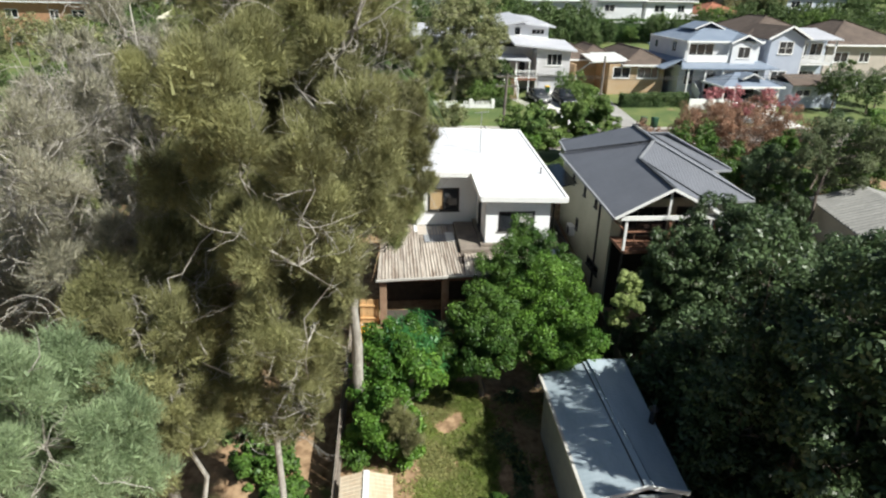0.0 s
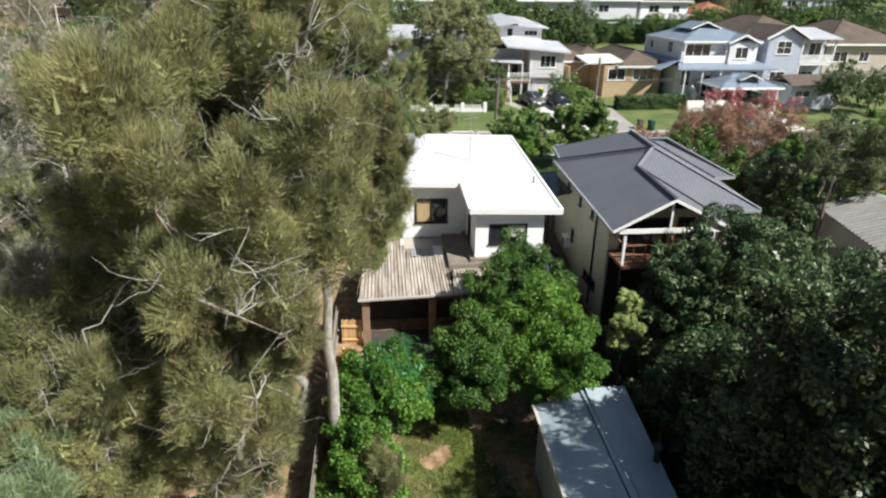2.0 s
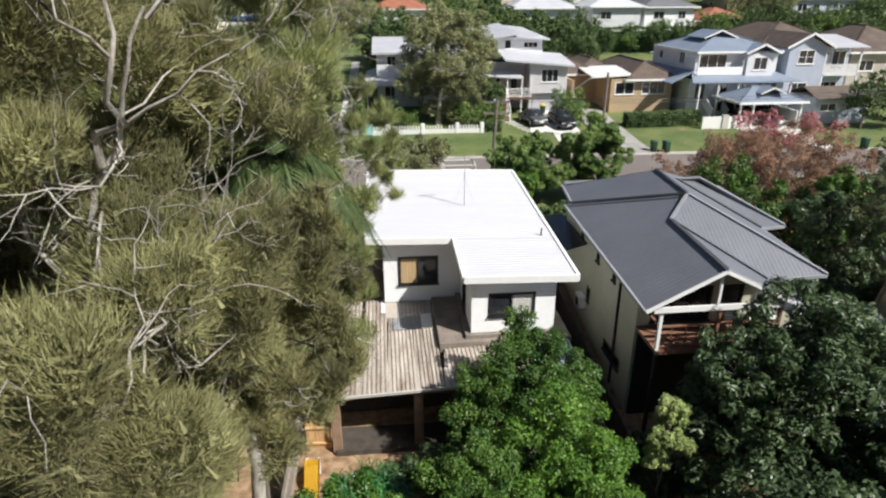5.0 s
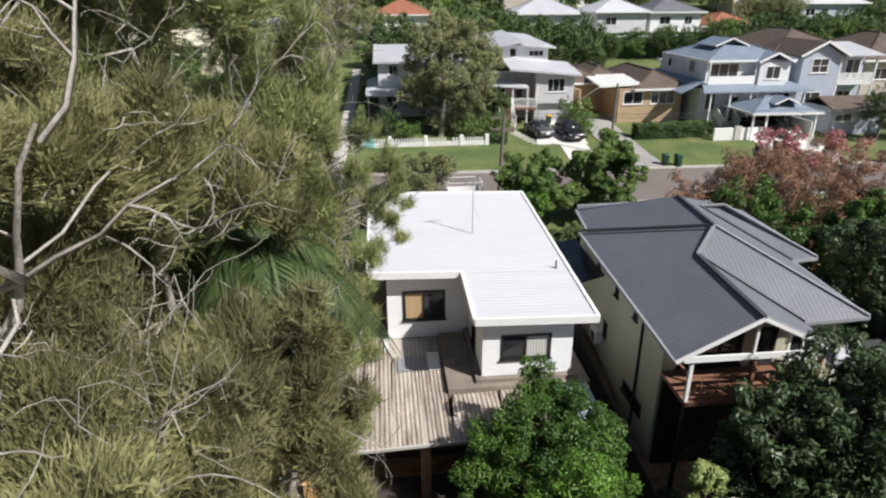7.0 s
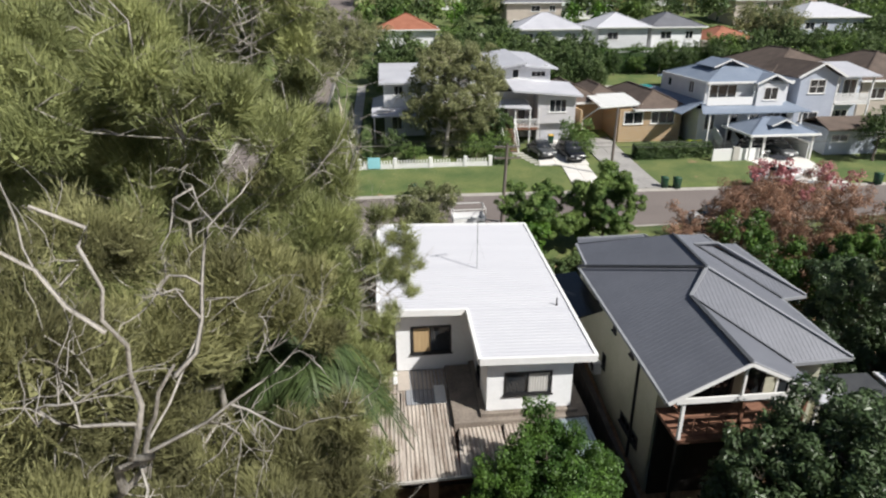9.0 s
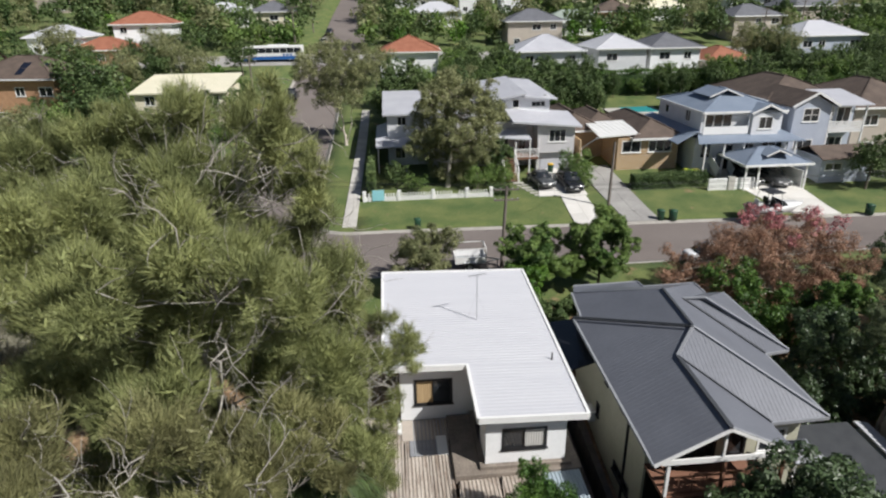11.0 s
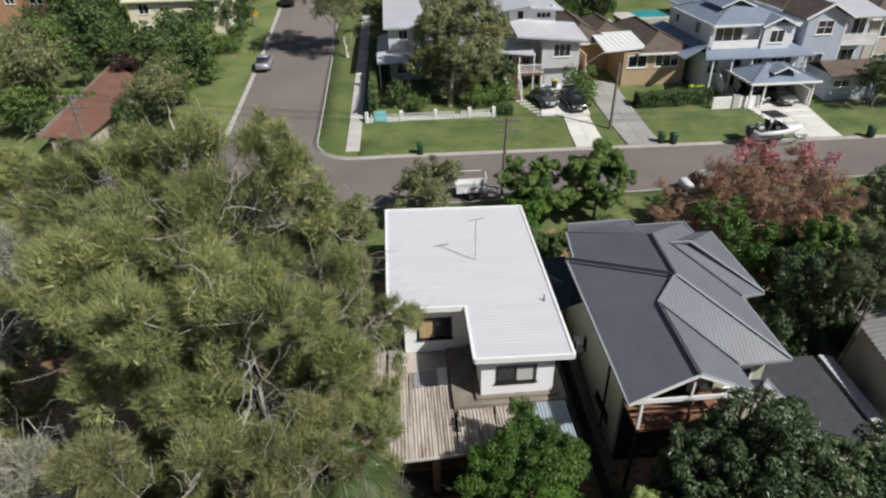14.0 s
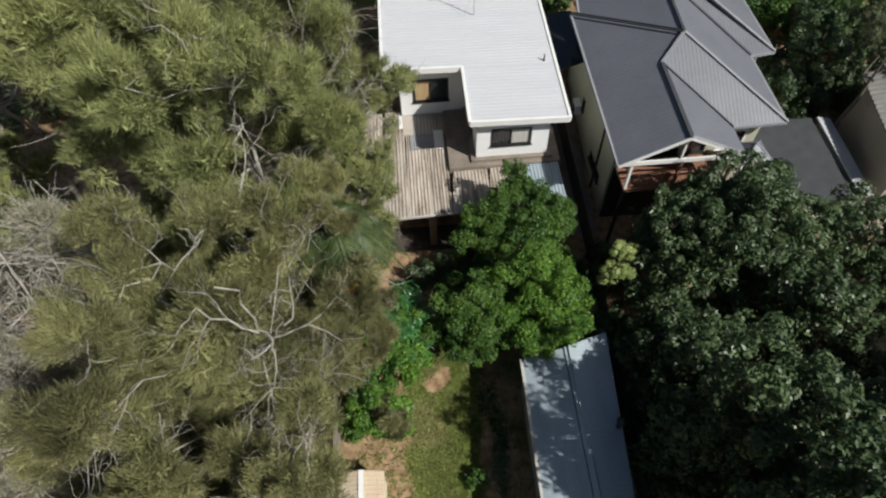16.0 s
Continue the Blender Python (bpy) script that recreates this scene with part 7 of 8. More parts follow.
HOUSES = [
    (56.5, 87, 10.5, 13, 6.4, BROWNTILE, BEIGE, "two-storey beige house with a brown tiled roof", 2), (68.5, 86, 10, 12, 5.8, GREYTILE, BEIGE, "two-storey house with a dark tiled roof", 2),
    (1.2, 134, 10.5, 11, 4.8, REDTILE, RENDERW, "house with a red tiled hip roof", 1), (25.2, 125.5, 11, 10, 6.0, PALEROOF, WHITEBOARD, "two-storey white house with a pale steel roof", 2),
    (37.8, 126, 8.6, 11, 6.2, WROOF, WHITEBOARD, "two-storey white house with a white roof", 2), (47.6, 126.5, 9.0, 10.5, 6.0, GREYTILE, RENDERW, "two-storey white house with a dark grey roof", 2),
    (58.0, 126, 8.5, 10, 3.7, REDTILE, BEIGE, "house with a faded red tiled roof", 1), (80.5, 132.5, 13, 10, 6.4, WROOF, BLUEBOARD, "blue two-storey house with a low white roof", 2),
    (105.0, 172, 17, 13, 6.2, GREYTILE, BEIGE, "large two-storey house with a grey tiled roof", 2), (-31.8, 106.6, 12.0, 10, 5.3, CREAMROOF, CREAMR, "cream two-storey house with a cream steel roof", 2),
    (-55.3, 111, 14, 11, 6.8, BROWNTILE, ORANGE, "orange brick two-storey house with solar panels", 2), (10.5, 186, 13, 10, 4.0, WROOF, RENDERW, "white gabled house on the hill", 1),
    (43.0, 171, 16, 11, 3.4, GREENROOF, RENDERW, "house with a grey-green roof", 1), (57.0, 182, 12, 11, 4.0, BROWNTILE, ORANGE, "brick house with a brown tiled roof", 1),
    (-72.0, 158, 11, 9, 4.2, WROOF, RENDERW, "white weatherboard house on the hill", 1), (-60.0, 150, 11, 9, 3.0, REDTILE, ORANGE, "house with a red-brown tiled roof", 1),
    (-30.0, 176, 10, 10, 6.0, GREYTILE, CREAMR, "two-storey house behind palm trees", 2), (-45.0, 190, 12, 10, 4.0, WROOF, RENDERW, "house with a white roof on the hill", 1),
    (24.0, 206, 10, 9, 6.5, GREYTILE, RENDERW, "tall white house on the hill", 2), (36.0, 208, 9, 9, 6.5, GREYTILE, RENDERW, "tall white house with a dark roof", 2),
    (74.0, 190, 12, 10, 3.5, CREAMROOF, RENDERW, "house with a cream roof on the hill", 1), (118.0, 205, 15, 12, 5.5, REDTILE, BEIGE, "house with a red tiled roof on the hill", 2)]
for i, (x, y, w, d, wh, rm, wm, lb, st) in enumerate(HOUSES):
    plain_house(x, y, w, d, wh, rm, wm, lb, storeys=st, rz=(i * 37 % 9) - 4 if y > 113 else (-9 if wm is ORANGE else 0), flat=rm is CREAMROOF and y < 115)
rng = random.Random(5)
roofs = [(REDTILE, "red tiled"), (GREYTILE, "grey tiled"), (BROWNTILE, "brown tiled"), (PALEROOF, "pale steel"), (WROOF, "white"), (BLUEROOF, "blue-grey steel")]
k = 0
for row, y in enumerate((228, 256, 288, 322, 360)):
    for x in range(-150 - row * 20, 215 + row * 30, 27):
        xx, yy = x + rng.uniform(-6, 6), y + rng.uniform(-6, 6)
        if -24 < xx < 0 and yy < 300:
            continue
        rm, nm = roofs[rng.randrange(6)]
        k += 1
        plain_house(xx, yy, rng.uniform(10, 15), rng.uniform(9, 12), rng.choice((3.4, 5.8, 6.2)), rm, rng.choice((RENDERW, BEIGE, WHITEBOARD, CREAMR)), "distant house with a %s roof on the hill" % nm, storeys=rng.choice((1, 2)), rz=rng.uniform(-12, 12))
# more houses between the cross street and the upper rows
for x, y, rm, wm, nm in ((30, 158, GREYTILE, BEIGE, "grey tiled"), (47, 161, BROWNTILE, CREAMR, "brown tiled"), (82, 160, GREYTILE, BEIGE, "grey tiled"), (22, 182, REDTILE, RENDERW, "red tiled"), (58, 180, BROWNTILE, BEIGE, "brown tiled"), (76, 186, REDTILE, CREAMR, "red tiled"), (98, 190, BLUEROOF, WHITEBOARD, "blue-grey steel"), (-56, 163, REDTILE, RENDERW, "red tiled"), (-36, 184, BLUEROOF, BEIGE, "blue-grey steel"), (30, 206, GREYTILE, WHITEBOARD, "grey tiled"), (70, 208, WROOF, CREAMR, "white"), (-48, 206, GREYTILE, WHITEBOARD, "grey tiled")):
    if all(abs(x - h[0]) > (12 + h[2]) / 2 + 1 or abs(y - h[1]) > (10 + h[3]) / 2 + 1 for h in HOUSES):
        plain_house(x, y, 12, 10, 5.8, rm, wm, "two-storey house with a %s roof on the hillside" % nm, storeys=2, rz=(x * 7 % 17) - 8)
        HOUSES.append((x, y, 12, 10))
# solar panels on the orange brick house, brown roof in the foreground
s = thing("solar_panels", (-55.3, 107.5, land(105.5)), "dark solar panels on a tiled roof", "solar panel", world_coords=True)
for i in range(2):
    for j in range(3):
        z0 = land(105.5) - 0.2 + 6.8
        f0, f1 = 0.9 + i * 1.6, 2.4 + i * 1.6
        t = math.tan(radians(24))
        bm = bmesh.new()
        x0 = -54.9 + j * 1.25
        add_slab(bm, [(x0, 104.9 + f0, z0 + f0 * t + 0.12), (x0 + 1.2, 104.9 + f0, z0 + f0 * t + 0.12), (x0 + 1.2, 104.9 + f1, z0 + f1 * t + 0.12), (x0, 104.9 + f1, z0 + f1 * t + 0.12)], 0.04)
        part("panel", bm, SOLAR, s)
g = thing("outbuilding", (-35, 79, land(79)), "long low building with a red-brown steel roof", "outbuilding", world_coords=True)
roof_part(g, [[(-34.6, 67.0, 2.8), (-31.0, 67.0, 2.4), (-30.6, 77.0, 2.4), (-33.2, 86.6, 2.6), (-36.8, 89.2, 2.8)]], RUST, 0.12, (1, 0, 0), 0.4, 0.05, 0.009)
part("parapet", bars(0.3, ((-34.7, 67.0, 2.85), (-36.9, 89.2, 2.85)), h=0.45), CONCD, g)
part("wall", boxes((-34.2, -31.4, 67.5, 80.0, 0.2, 2.2)), BEIGE, g)
# swimming pool behind the brick house
p = thing("swimming_pool", (31.0, 104, land(101)), "turquoise swimming pool with pale paving", "pool", world_coords=True)
zp = land(104) + 0.1
part("paving", boxes((29.5, 37.6, 100.5, 112.0, zp - 1.6, zp + 0.22)), CONC, p)
part("water", boxes((32.4, 37.0, 101.5, 110.5, zp + 0.22, zp + 0.26)), POOL, p)
g = thing("pool_house", (42.5, 103, land(100)), "low outbuilding with a blue-grey roof beside the pool", "outbuilding", world_coords=True)
shell(g, (38.5, 46.0, 99.5, 105.0), land(98) - 0.3, land(98) + 2.6, WHITEBOARD, [], inside=False)
hip_roof(g, (38.5, 46.0, 99.5, 105.0), land(98) + 2.6, 18, 0.4, BLUEROOF, BLUEROOF)

# ---- vehicles ----
def wheel(parent, x, y, r, w=0.2):
    bm = bmesh.new()
    m = Matrix.Translation((x, y, r)) @ Matrix.Rotation(radians(90), 4, "Y")
    bmesh.ops.create_cone(bm, cap_ends=True, segments=18, radius1=r, radius2=r, depth=w, matrix=m)
    bmesh.ops.bevel(bm, geom=[e for e in bm.edges if len(e.link_faces) == 2 and any(len(f.verts) > 4 for f in e.link_faces)], offset=0.03, segments=2, affect="EDGES")
    wh = part("wheel", bm, RUBBER, parent)
    bm = bmesh.new()
    bmesh.ops.create_cone(bm, cap_ends=True, segments=14, radius1=r * 0.62, radius2=r * 0.62, depth=w + 0.03, matrix=m)
    part("rim", bm, STEEL, wh)


def loft(sections):
    """A hull through sections (y, [(x, z), ...])."""
    bm = bmesh.new()
    rows = [[bm.verts.new((x, y, z)) for x, z in pts] for y, pts in sections]
    n = len(rows[0])
    for a, b in zip(rows, rows[1:]):
        for i in range(n):
            bm.faces.new((a[i], a[(i + 1) % n], b[(i + 1) % n], b[i]))
    bm.faces.new(rows[0][::-1])
    bm.faces.new(rows[-1])
    bmesh.ops.recalc_face_normals(bm, faces=bm.faces[:])
    for f in bm.faces:
        f.smooth = True
    return bm


def ring(w, z0, z1, tuck=0.9):
    return [(-w * tuck, z0), (w * tuck, z0), (w, z0 + 0.15), (w, (z0 + z1) * 0.55), (w * 0.96, z1 - 0.05), (w * 0.8, z1), (-w * 0.8, z1), (-w * 0.96, z1 - 0.05), (-w, (z0 + z1) * 0.55), (-w, z0 + 0.15)]


def car(loc, rz, paint, label, length=4.5, width=1.8, height=1.5, suv=False):
    """A parked car; its nose points along -y."""
    c = thing("car", loc, label, "car", "parked cars", rz=rz)
    L, W = length / 2, width / 2
    belt = height * 0.62
    part("body", loft([(-L, ring(W * 0.72, 0.35, 0.55)), (-L * 0.97, ring(W * 0.86, 0.25, belt * 0.72)), (-L * 0.8, ring(W * 0.97, 0.2, belt * 0.86)), (-L * 0.35, ring(W, 0.2, belt)), (L * 0.5, ring(W, 0.2, belt * 1.03)), (L * 0.9, ring(W * 0.95, 0.22, belt * (1.02 if suv else 0.95))), (L, ring(W * 0.82, 0.35, belt * 0.9))]), paint, c)
    y0, y1 = -L * 0.38, L * (0.9 if suv else 0.72)
    cab = [(y0, 0.90, belt - 0.04), (y0 + 0.65, 0.80, height - 0.05), (0.1, 0.80, height), (y1 - (0.35 if suv else 0.7), 0.78, height - 0.06), (y1, 0.86, belt - 0.02)]
    part("cabin_glass", loft([(y, [(-W * f, belt - 0.06), (W * f, belt - 0.06), (W * f * 0.92, max(z, belt)), (-W * f * 0.92, max(z, belt))]) for y, f, z in cab]), GLASS, c)
    part("roof", loft([(y, [(-W * f * 0.96, z - 0.05), (W * f * 0.96, z - 0.05), (W * f * 0.88, z + 0.02), (-W * f * 0.88, z + 0.02)]) for y, f, z in cab[1:4]]), paint, c)
    for x in (-W + 0.1, W - 0.1):
        for y in (-L * 0.62, L * 0.6):
            wheel(c, x, y, 0.34)
    for x in (-W * 0.66, W * 0.66):
        part("headlight", boxes((x - 0.17, x + 0.17, -L * 0.985, -L * 0.93, 0.58, 0.72), bevel=0.02), STEEL, c)
        part("tail_light", boxes((x - 0.15, x + 0.15, L * 0.955, L * 0.995, 0.68, 0.84), bevel=0.02), PLASTICR, c)
        part("mirror", boxes((x * 1.45 - 0.1, x * 1.45 + 0.1, y0 + 0.25, y0 + 0.4, belt, belt + 0.15), bevel=0.03), paint, c)
    part("number_plate", boxes((-0.2, 0.2, -L - 0.012, -L + 0.02, 0.42, 0.53)), WHITE, c)
    part("bumper", boxes((-W * 0.8, W * 0.8, -L - 0.02, -L + 0.25, 0.25, 0.42), bevel=0.05), BLACKM, c)
    return c


car((12.9, 75.8, land(75.8) + 0.14), 12, CARGREY, "dark grey hatchback parked in the driveway", 4.2)
car((15.7, 74.6, land(74.6) + 0.14), 4, CARBLACK, "black four-wheel-drive wagon parked in the driveway", 4.6, 1.86, 1.72, True)
car((37.9, 73.6, land(73.6) + 0.14), 0, CARGREY, "dark grey car parked under the carport", 4.5)
car((35.3, 74.4, land(74.4) + 0.14), 0, CARBLACK, "dark car parked under the carport", 4.5)
car((-18.9, 90.4, land(90.4) + 0.02), 182, CARSILV, "silver car parked beside the kerb", 4.4)
car((-18.7, 115.5, land(115.5) + 0.02), 181, CARBLACK, "black van parked beside the kerb", 4.9, 1.95, 1.9, True)
car((-17.0, 160.0, land(160) + 0.16), 181, CARWHITE, "pale car parked up the hill", 4.4)
car((-16.6, 172.0, land(172) + 0.16), 181, CARBLACK, "dark car parked up the hill", 4.4)
car((-8.8, 178.0, land(178) + 0.16), 0, CARBLACK, "dark car parked up the hill", 4.4)
car((21.6, 55.2, 0.02), 92, CARWHITE, "white car parked under the flowering tree", 4.4)
car((61.0, 61.5, 0.02), 88, CARSILV, "silver car parked beside the kerb", 4.4)


def box_trailer():
    u = thing("box_trailer", (2.6, 56.6, 0.02), "white open box trailer parked beside the kerb", "trailer", rz=90)
    part("floor", boxes((-0.75, 0.75, -1.2, 1.2, 0.55, 0.62)), STEEL, u)
    for s in ((-0.8, -0.75, -1.2, 1.2, 0.55, 1.05), (0.75, 0.8, -1.2, 1.2, 0.55, 1.05), (-0.75, 0.75, 1.15, 1.2, 0.62, 1.05), (-0.75, 0.75, -1.2, -1.15, 0.62, 1.05)):
        part("side_panel", boxes(s), CARWHITE, u)
    part("cage", bars(0.05, ((-0.78, -1.18, 1.05), (-0.78, -1.18, 1.75)), ((0.78, -1.18, 1.05), (0.78, -1.18, 1.75)), ((-0.78, 1.18, 1.05), (-0.78, 1.18, 1.75)), ((0.78, 1.18, 1.05), (0.78, 1.18, 1.75)),
                      ((-0.78, -1.18, 1.75), (-0.78, 1.18, 1.75)), ((0.78, -1.18, 1.75), (0.78, 1.18, 1.75)), ((-0.78, 1.18, 1.75), (0.78, 1.18, 1.75)), ((-0.78, -1.18, 1.75), (0.78, -1.18, 1.75))), WHITE, u)
    part("drawbar", bars(0.08, ((-0.5, -1.2, 0.5), (0, -2.3, 0.5)), ((0.5, -1.2, 0.5), (0, -2.3, 0.5)), ((0, -2.3, 0.5), (0, -2.5, 0.5)), ((0, -2.2, 0.5), (0, -2.2, 0.02))), STEEL, u)
    for x in (-0.9, 0.9):
        wheel(u, x, 0.1, 0.32)
        part("mudguard", boxes((x - 0.14, x + 0.14, -0.35, 0.55, 0.68, 0.72), bevel=0.01), CARWHITE, u)


box_trailer()


def boat():
    t = thing("boat_trailer", (31.6, 63.6, 0.02), "galvanised boat trailer parked beside the kerb", "boat trailer", rz=97)
    part("frame", bars(0.09, ((-0.8, -2.2, 0.5), (-0.8, 2.2, 0.5)), ((0.8, -2.2, 0.5), (0.8, 2.2, 0.5)), ((-0.8, -1.6, 0.5), (0, -3.8, 0.45)), ((0.8, -1.6, 0.5), (0, -3.8, 0.45)), ((-0.8, 0.6, 0.45), (0.8, 0.6, 0.45)), ((-0.8, 2.1, 0.5), (0.8, 2.1, 0.5))), STEEL, t)
    for x in (-1.0, 1.0):
        wheel(t, x, 0.7, 0.33)
        part("mudguard", loft([(0.2, [(x - 0.14, 0.55), (x + 0.14, 0.55), (x + 0.14, 0.6), (x - 0.14, 0.6)]), (0.7, [(x - 0.14, 0.74), (x + 0.14, 0.74), (x + 0.14, 0.79), (x - 0.14, 0.79)]), (1.2, [(x - 0.14, 0.55), (x + 0.14, 0.55), (x + 0.14, 0.6), (x - 0.14, 0.6)])]), BLACKM, t)
    part("jockey_wheel", bars(0.08, ((0, -3.6, 0.0), (0, -3.6, 0.6))), STEEL, t)
    b = thing("speedboat", (31.6, 63.6, 0.58), "white speedboat with a dark folded canopy on a trailer", "boat", rz=97)
    hull = [(-3.1, 0.05, 0.95, 1.05), (-2.6, 0.45, 0.55, 1.1), (-1.6, 0.85, 0.2, 1.1), (0, 1.1, 0.05, 1.05), (2.3, 1.1, 0.05, 1.0)]
    part("hull", loft([(y, [(0.0, z0), (w * 0.75, z0 + 0.28), (w, z1 - 0.12), (w * 0.96, z1), (-w * 0.96, z1), (-w, z1 - 0.12), (-w * 0.75, z0 + 0.28)]) for y, w, z0, z1 in hull]), CARWHITE, b)
    part("cockpit", boxes((-0.85, 0.85, -0.5, 2.0, 1.0, 1.09), bevel=0.03), BLACKM, b)
    part("stripe", boxes((-1.115, 1.115, -0.2, 2.2, 0.62, 0.72)), BLACKM, b)
    part("windscreen", loft([(-0.9, [(-0.8, 1.05), (0.8, 1.05), (0.8, 1.1), (-0.8, 1.1)]), (-0.45, [(-0.85, 1.05), (0.85, 1.05), (0.75, 1.5), (-0.75, 1.5)]), (-0.4, [(-0.85, 1.05), (0.85, 1.05), (0.75, 1.52), (-0.75, 1.52)])]), GLASS, b)
    for x, y in ((-0.5, 0.3), (0.5, 0.3), (0, 1.6)):
        part("seat", boxes((x - 0.3, x + 0.3, y - 0.25, y + 0.25, 1.08, 1.35), (x - 0.3, x + 0.3, y + 0.2, y + 0.3, 1.3, 1.7), bevel=0.04), WHITE if y > 1 else BLACKM, b)
    can = part("canopy", boxes((-0.9, 0.9, -0.3, 1.2, 2.3, 2.38), bevel=0.03), BLACKM, b, "dark fabric canopy")
    bar_parts("canopy_pole", 0.04, 0.04, [((-0.9, -0.2, 1.0), (-0.85, 0.1, 2.32)), ((0.9, -0.2, 1.0), (0.85, 0.1, 2.32)), ((-0.9, 1.4, 1.0), (-0.85, 1.0, 2.32)), ((0.9, 1.4, 1.0), (0.85, 1.0, 2.32))], STEEL, can, "steel canopy pole")
    part("outboard_motor", boxes((-0.22, 0.22, 2.3, 2.8, 0.7, 1.45), (-0.1, 0.1, 2.4, 2.6, -0.2, 0.7), bevel=0.05), BLACKM, b)


boat()


def bus():
    b = thing("bus", (-26.0, 145.2, land(145) + 0.06), "white and blue city bus on the cross street", "bus", rz=-90)
    part("body", boxes((-1.25, 1.25, -6, 6, 0.9, 3.0), bevel=0.12), CARWHITE, b)
    part("skirt", boxes((-1.26, 1.26, -5.9, 5.9, 0.35, 1.0), bevel=0.05), BUSBLUE, b, "blue lower panels")
    for x in (-1.262, 1.262):
        for i in range(8):
            y = -5.5 + i * 1.4
            part("window", boxes((x - 0.012, x + 0.012, y, y + 1.32, 1.65, 2.6)), GLASS, b)
        for i in range(3):
            part("side_bar", boxes((x - 0.011, x + 0.011, 2.0 + i * 0.7, 2.5 + i * 0.7, 1.05, 1.45)), BUSBLUE, b)
    part("windscreen", boxes((-1.1, 1.1, -6.01, -5.95, 1.4, 2.8)), GLASS, b)
    part("roof_unit", boxes((-0.8, 0.8, -1, 3, 3.0, 3.2), bevel=0.06), WHITE, b)
    for x in (-1.1, 1.1):
        for y in (-3.6, 3.4):
            wheel(b, x, y, 0.48, 0.28)


bus()


def wheelie_bin(x, y, rz, paint, lid, label, z=None):
    b = thing("wheelie_bin", (x, y, land(y) + 0.02 if z is None else z), label, "rubbish bin", "wheelie bins", rz=rz)
    part("tub", loft([(-0.28, [(-0.26, 0.95), (0.26, 0.95), (0.26, 1.0), (-0.26, 1.0)]), (-0.27, [(-0.22, 0.08), (0.22, 0.08), (0.28, 1.0), (-0.28, 1.0)]), (0.27, [(-0.22, 0.08), (0.22, 0.08), (0.28, 1.0), (-0.28, 1.0)]), (0.3, [(-0.26, 0.95), (0.26, 0.95), (0.26, 1.0), (-0.26, 1.0)])]), paint, b)
    part("lid", loft([(-0.33, [(-0.29, 1.0), (0.29, 1.0), (0.27, 1.04), (-0.27, 1.04)]), (0.0, [(-0.3, 1.0), (0.3, 1.0), (0.27, 1.1), (-0.27, 1.1)]), (0.32, [(-0.3, 1.0), (0.3, 1.0), (0.28, 1.08), (-0.28, 1.08)])]), lid, b)
    for sx in (-0.26, 0.26):
        bm = bmesh.new()
        bmesh.ops.create_cone(bm, cap_ends=True, segments=12, radius1=0.1, radius2=0.1, depth=0.06, matrix=Matrix.Translation((sx, 0.28, 0.1)) @ Matrix.Rotation(radians(90), 4, "Y"))
        part("wheel", bm, RUBBER, b)
    part("handle", bars(0.03, ((-0.2, 0.36, 1.0), (0.2, 0.36, 1.0))), paint, b)


for x, y, rz in ((-1.0, 65.3, 5), (21.6, 64.9, -8), (22.7, 64.7, 12), (41.5, 63.9, 3), (18.6, 78.6, 0)):
    wheelie_bin(x, y, rz, PLASTICG, PLASTICG, "dark green wheelie bin at the kerb")
LIME = surf("lime_plastic", (0.42, 0.52, 0.03), (0.5, 0.6, 0.05), 2, 0.5)
wheelie_bin(29.3, 76.2, 20, PLASTICG, LIME, "green wheelie bin with a lime lid beside the hedge")
wheelie_bin(30.1, 76.0, -10, PLASTICG, LIME, "green wheelie bin with a lime lid beside the hedge")
wheelie_bin(14.9, 79.6, 0, PLASTICG, PLASTICY, "green wheelie bin with a yellow lid by the garage")
wheelie_bin(29.6, 76.0, 20, PLASTICG, LEAFBRIGHT, "green wheelie bin with a lime lid behind the hedge")
wheelie_bin(30.4, 76.1, -10, PLASTICG, PLASTICY, "green wheelie bin with a yellow lid behind the hedge")


# ---- poles ----
def power_pole(x, y, h, label, arms=True, lamp=False, lean=0.0):
    p = thing("power_pole", (x, y, land(y)), label, "power pole", "poles")
    v, f = [], []
    tube(v, f, [(0, 0, -0.3), (lean * 0.5, 0, h * 0.5), (lean, 0, h)], [0.15, 0.13, 0.10], 10)
    part("pole", mesh_from(v, f, "pole", True), POLEW, p)
    if arms:
        for zz in (h - 0.3, h - 1.1):
            arm = part("crossarm", boxes((lean - 0.95, lean + 0.95, -0.06, 0.06, zz, zz + 0.1)), POLEW, p)
            for sx in (-0.85, -0.45, 0.45, 0.85):
                part("insulator", boxes((lean + sx - 0.04, lean + sx + 0.04, -0.04, 0.04, zz + 0.1, zz + 0.2), bevel=0.015), GCAP, arm)
    if lamp:
        part("lamp_arm", bars(0.05, ((lean, 0, h - 0.7), (lean - 0.4, -1.3, h - 0.3))), STEEL, p)
        part("lamp_head", boxes((lean - 0.52, lean - 0.3, -1.75, -1.25, h - 0.34, h - 0.24), bevel=0.03), STEEL, p)


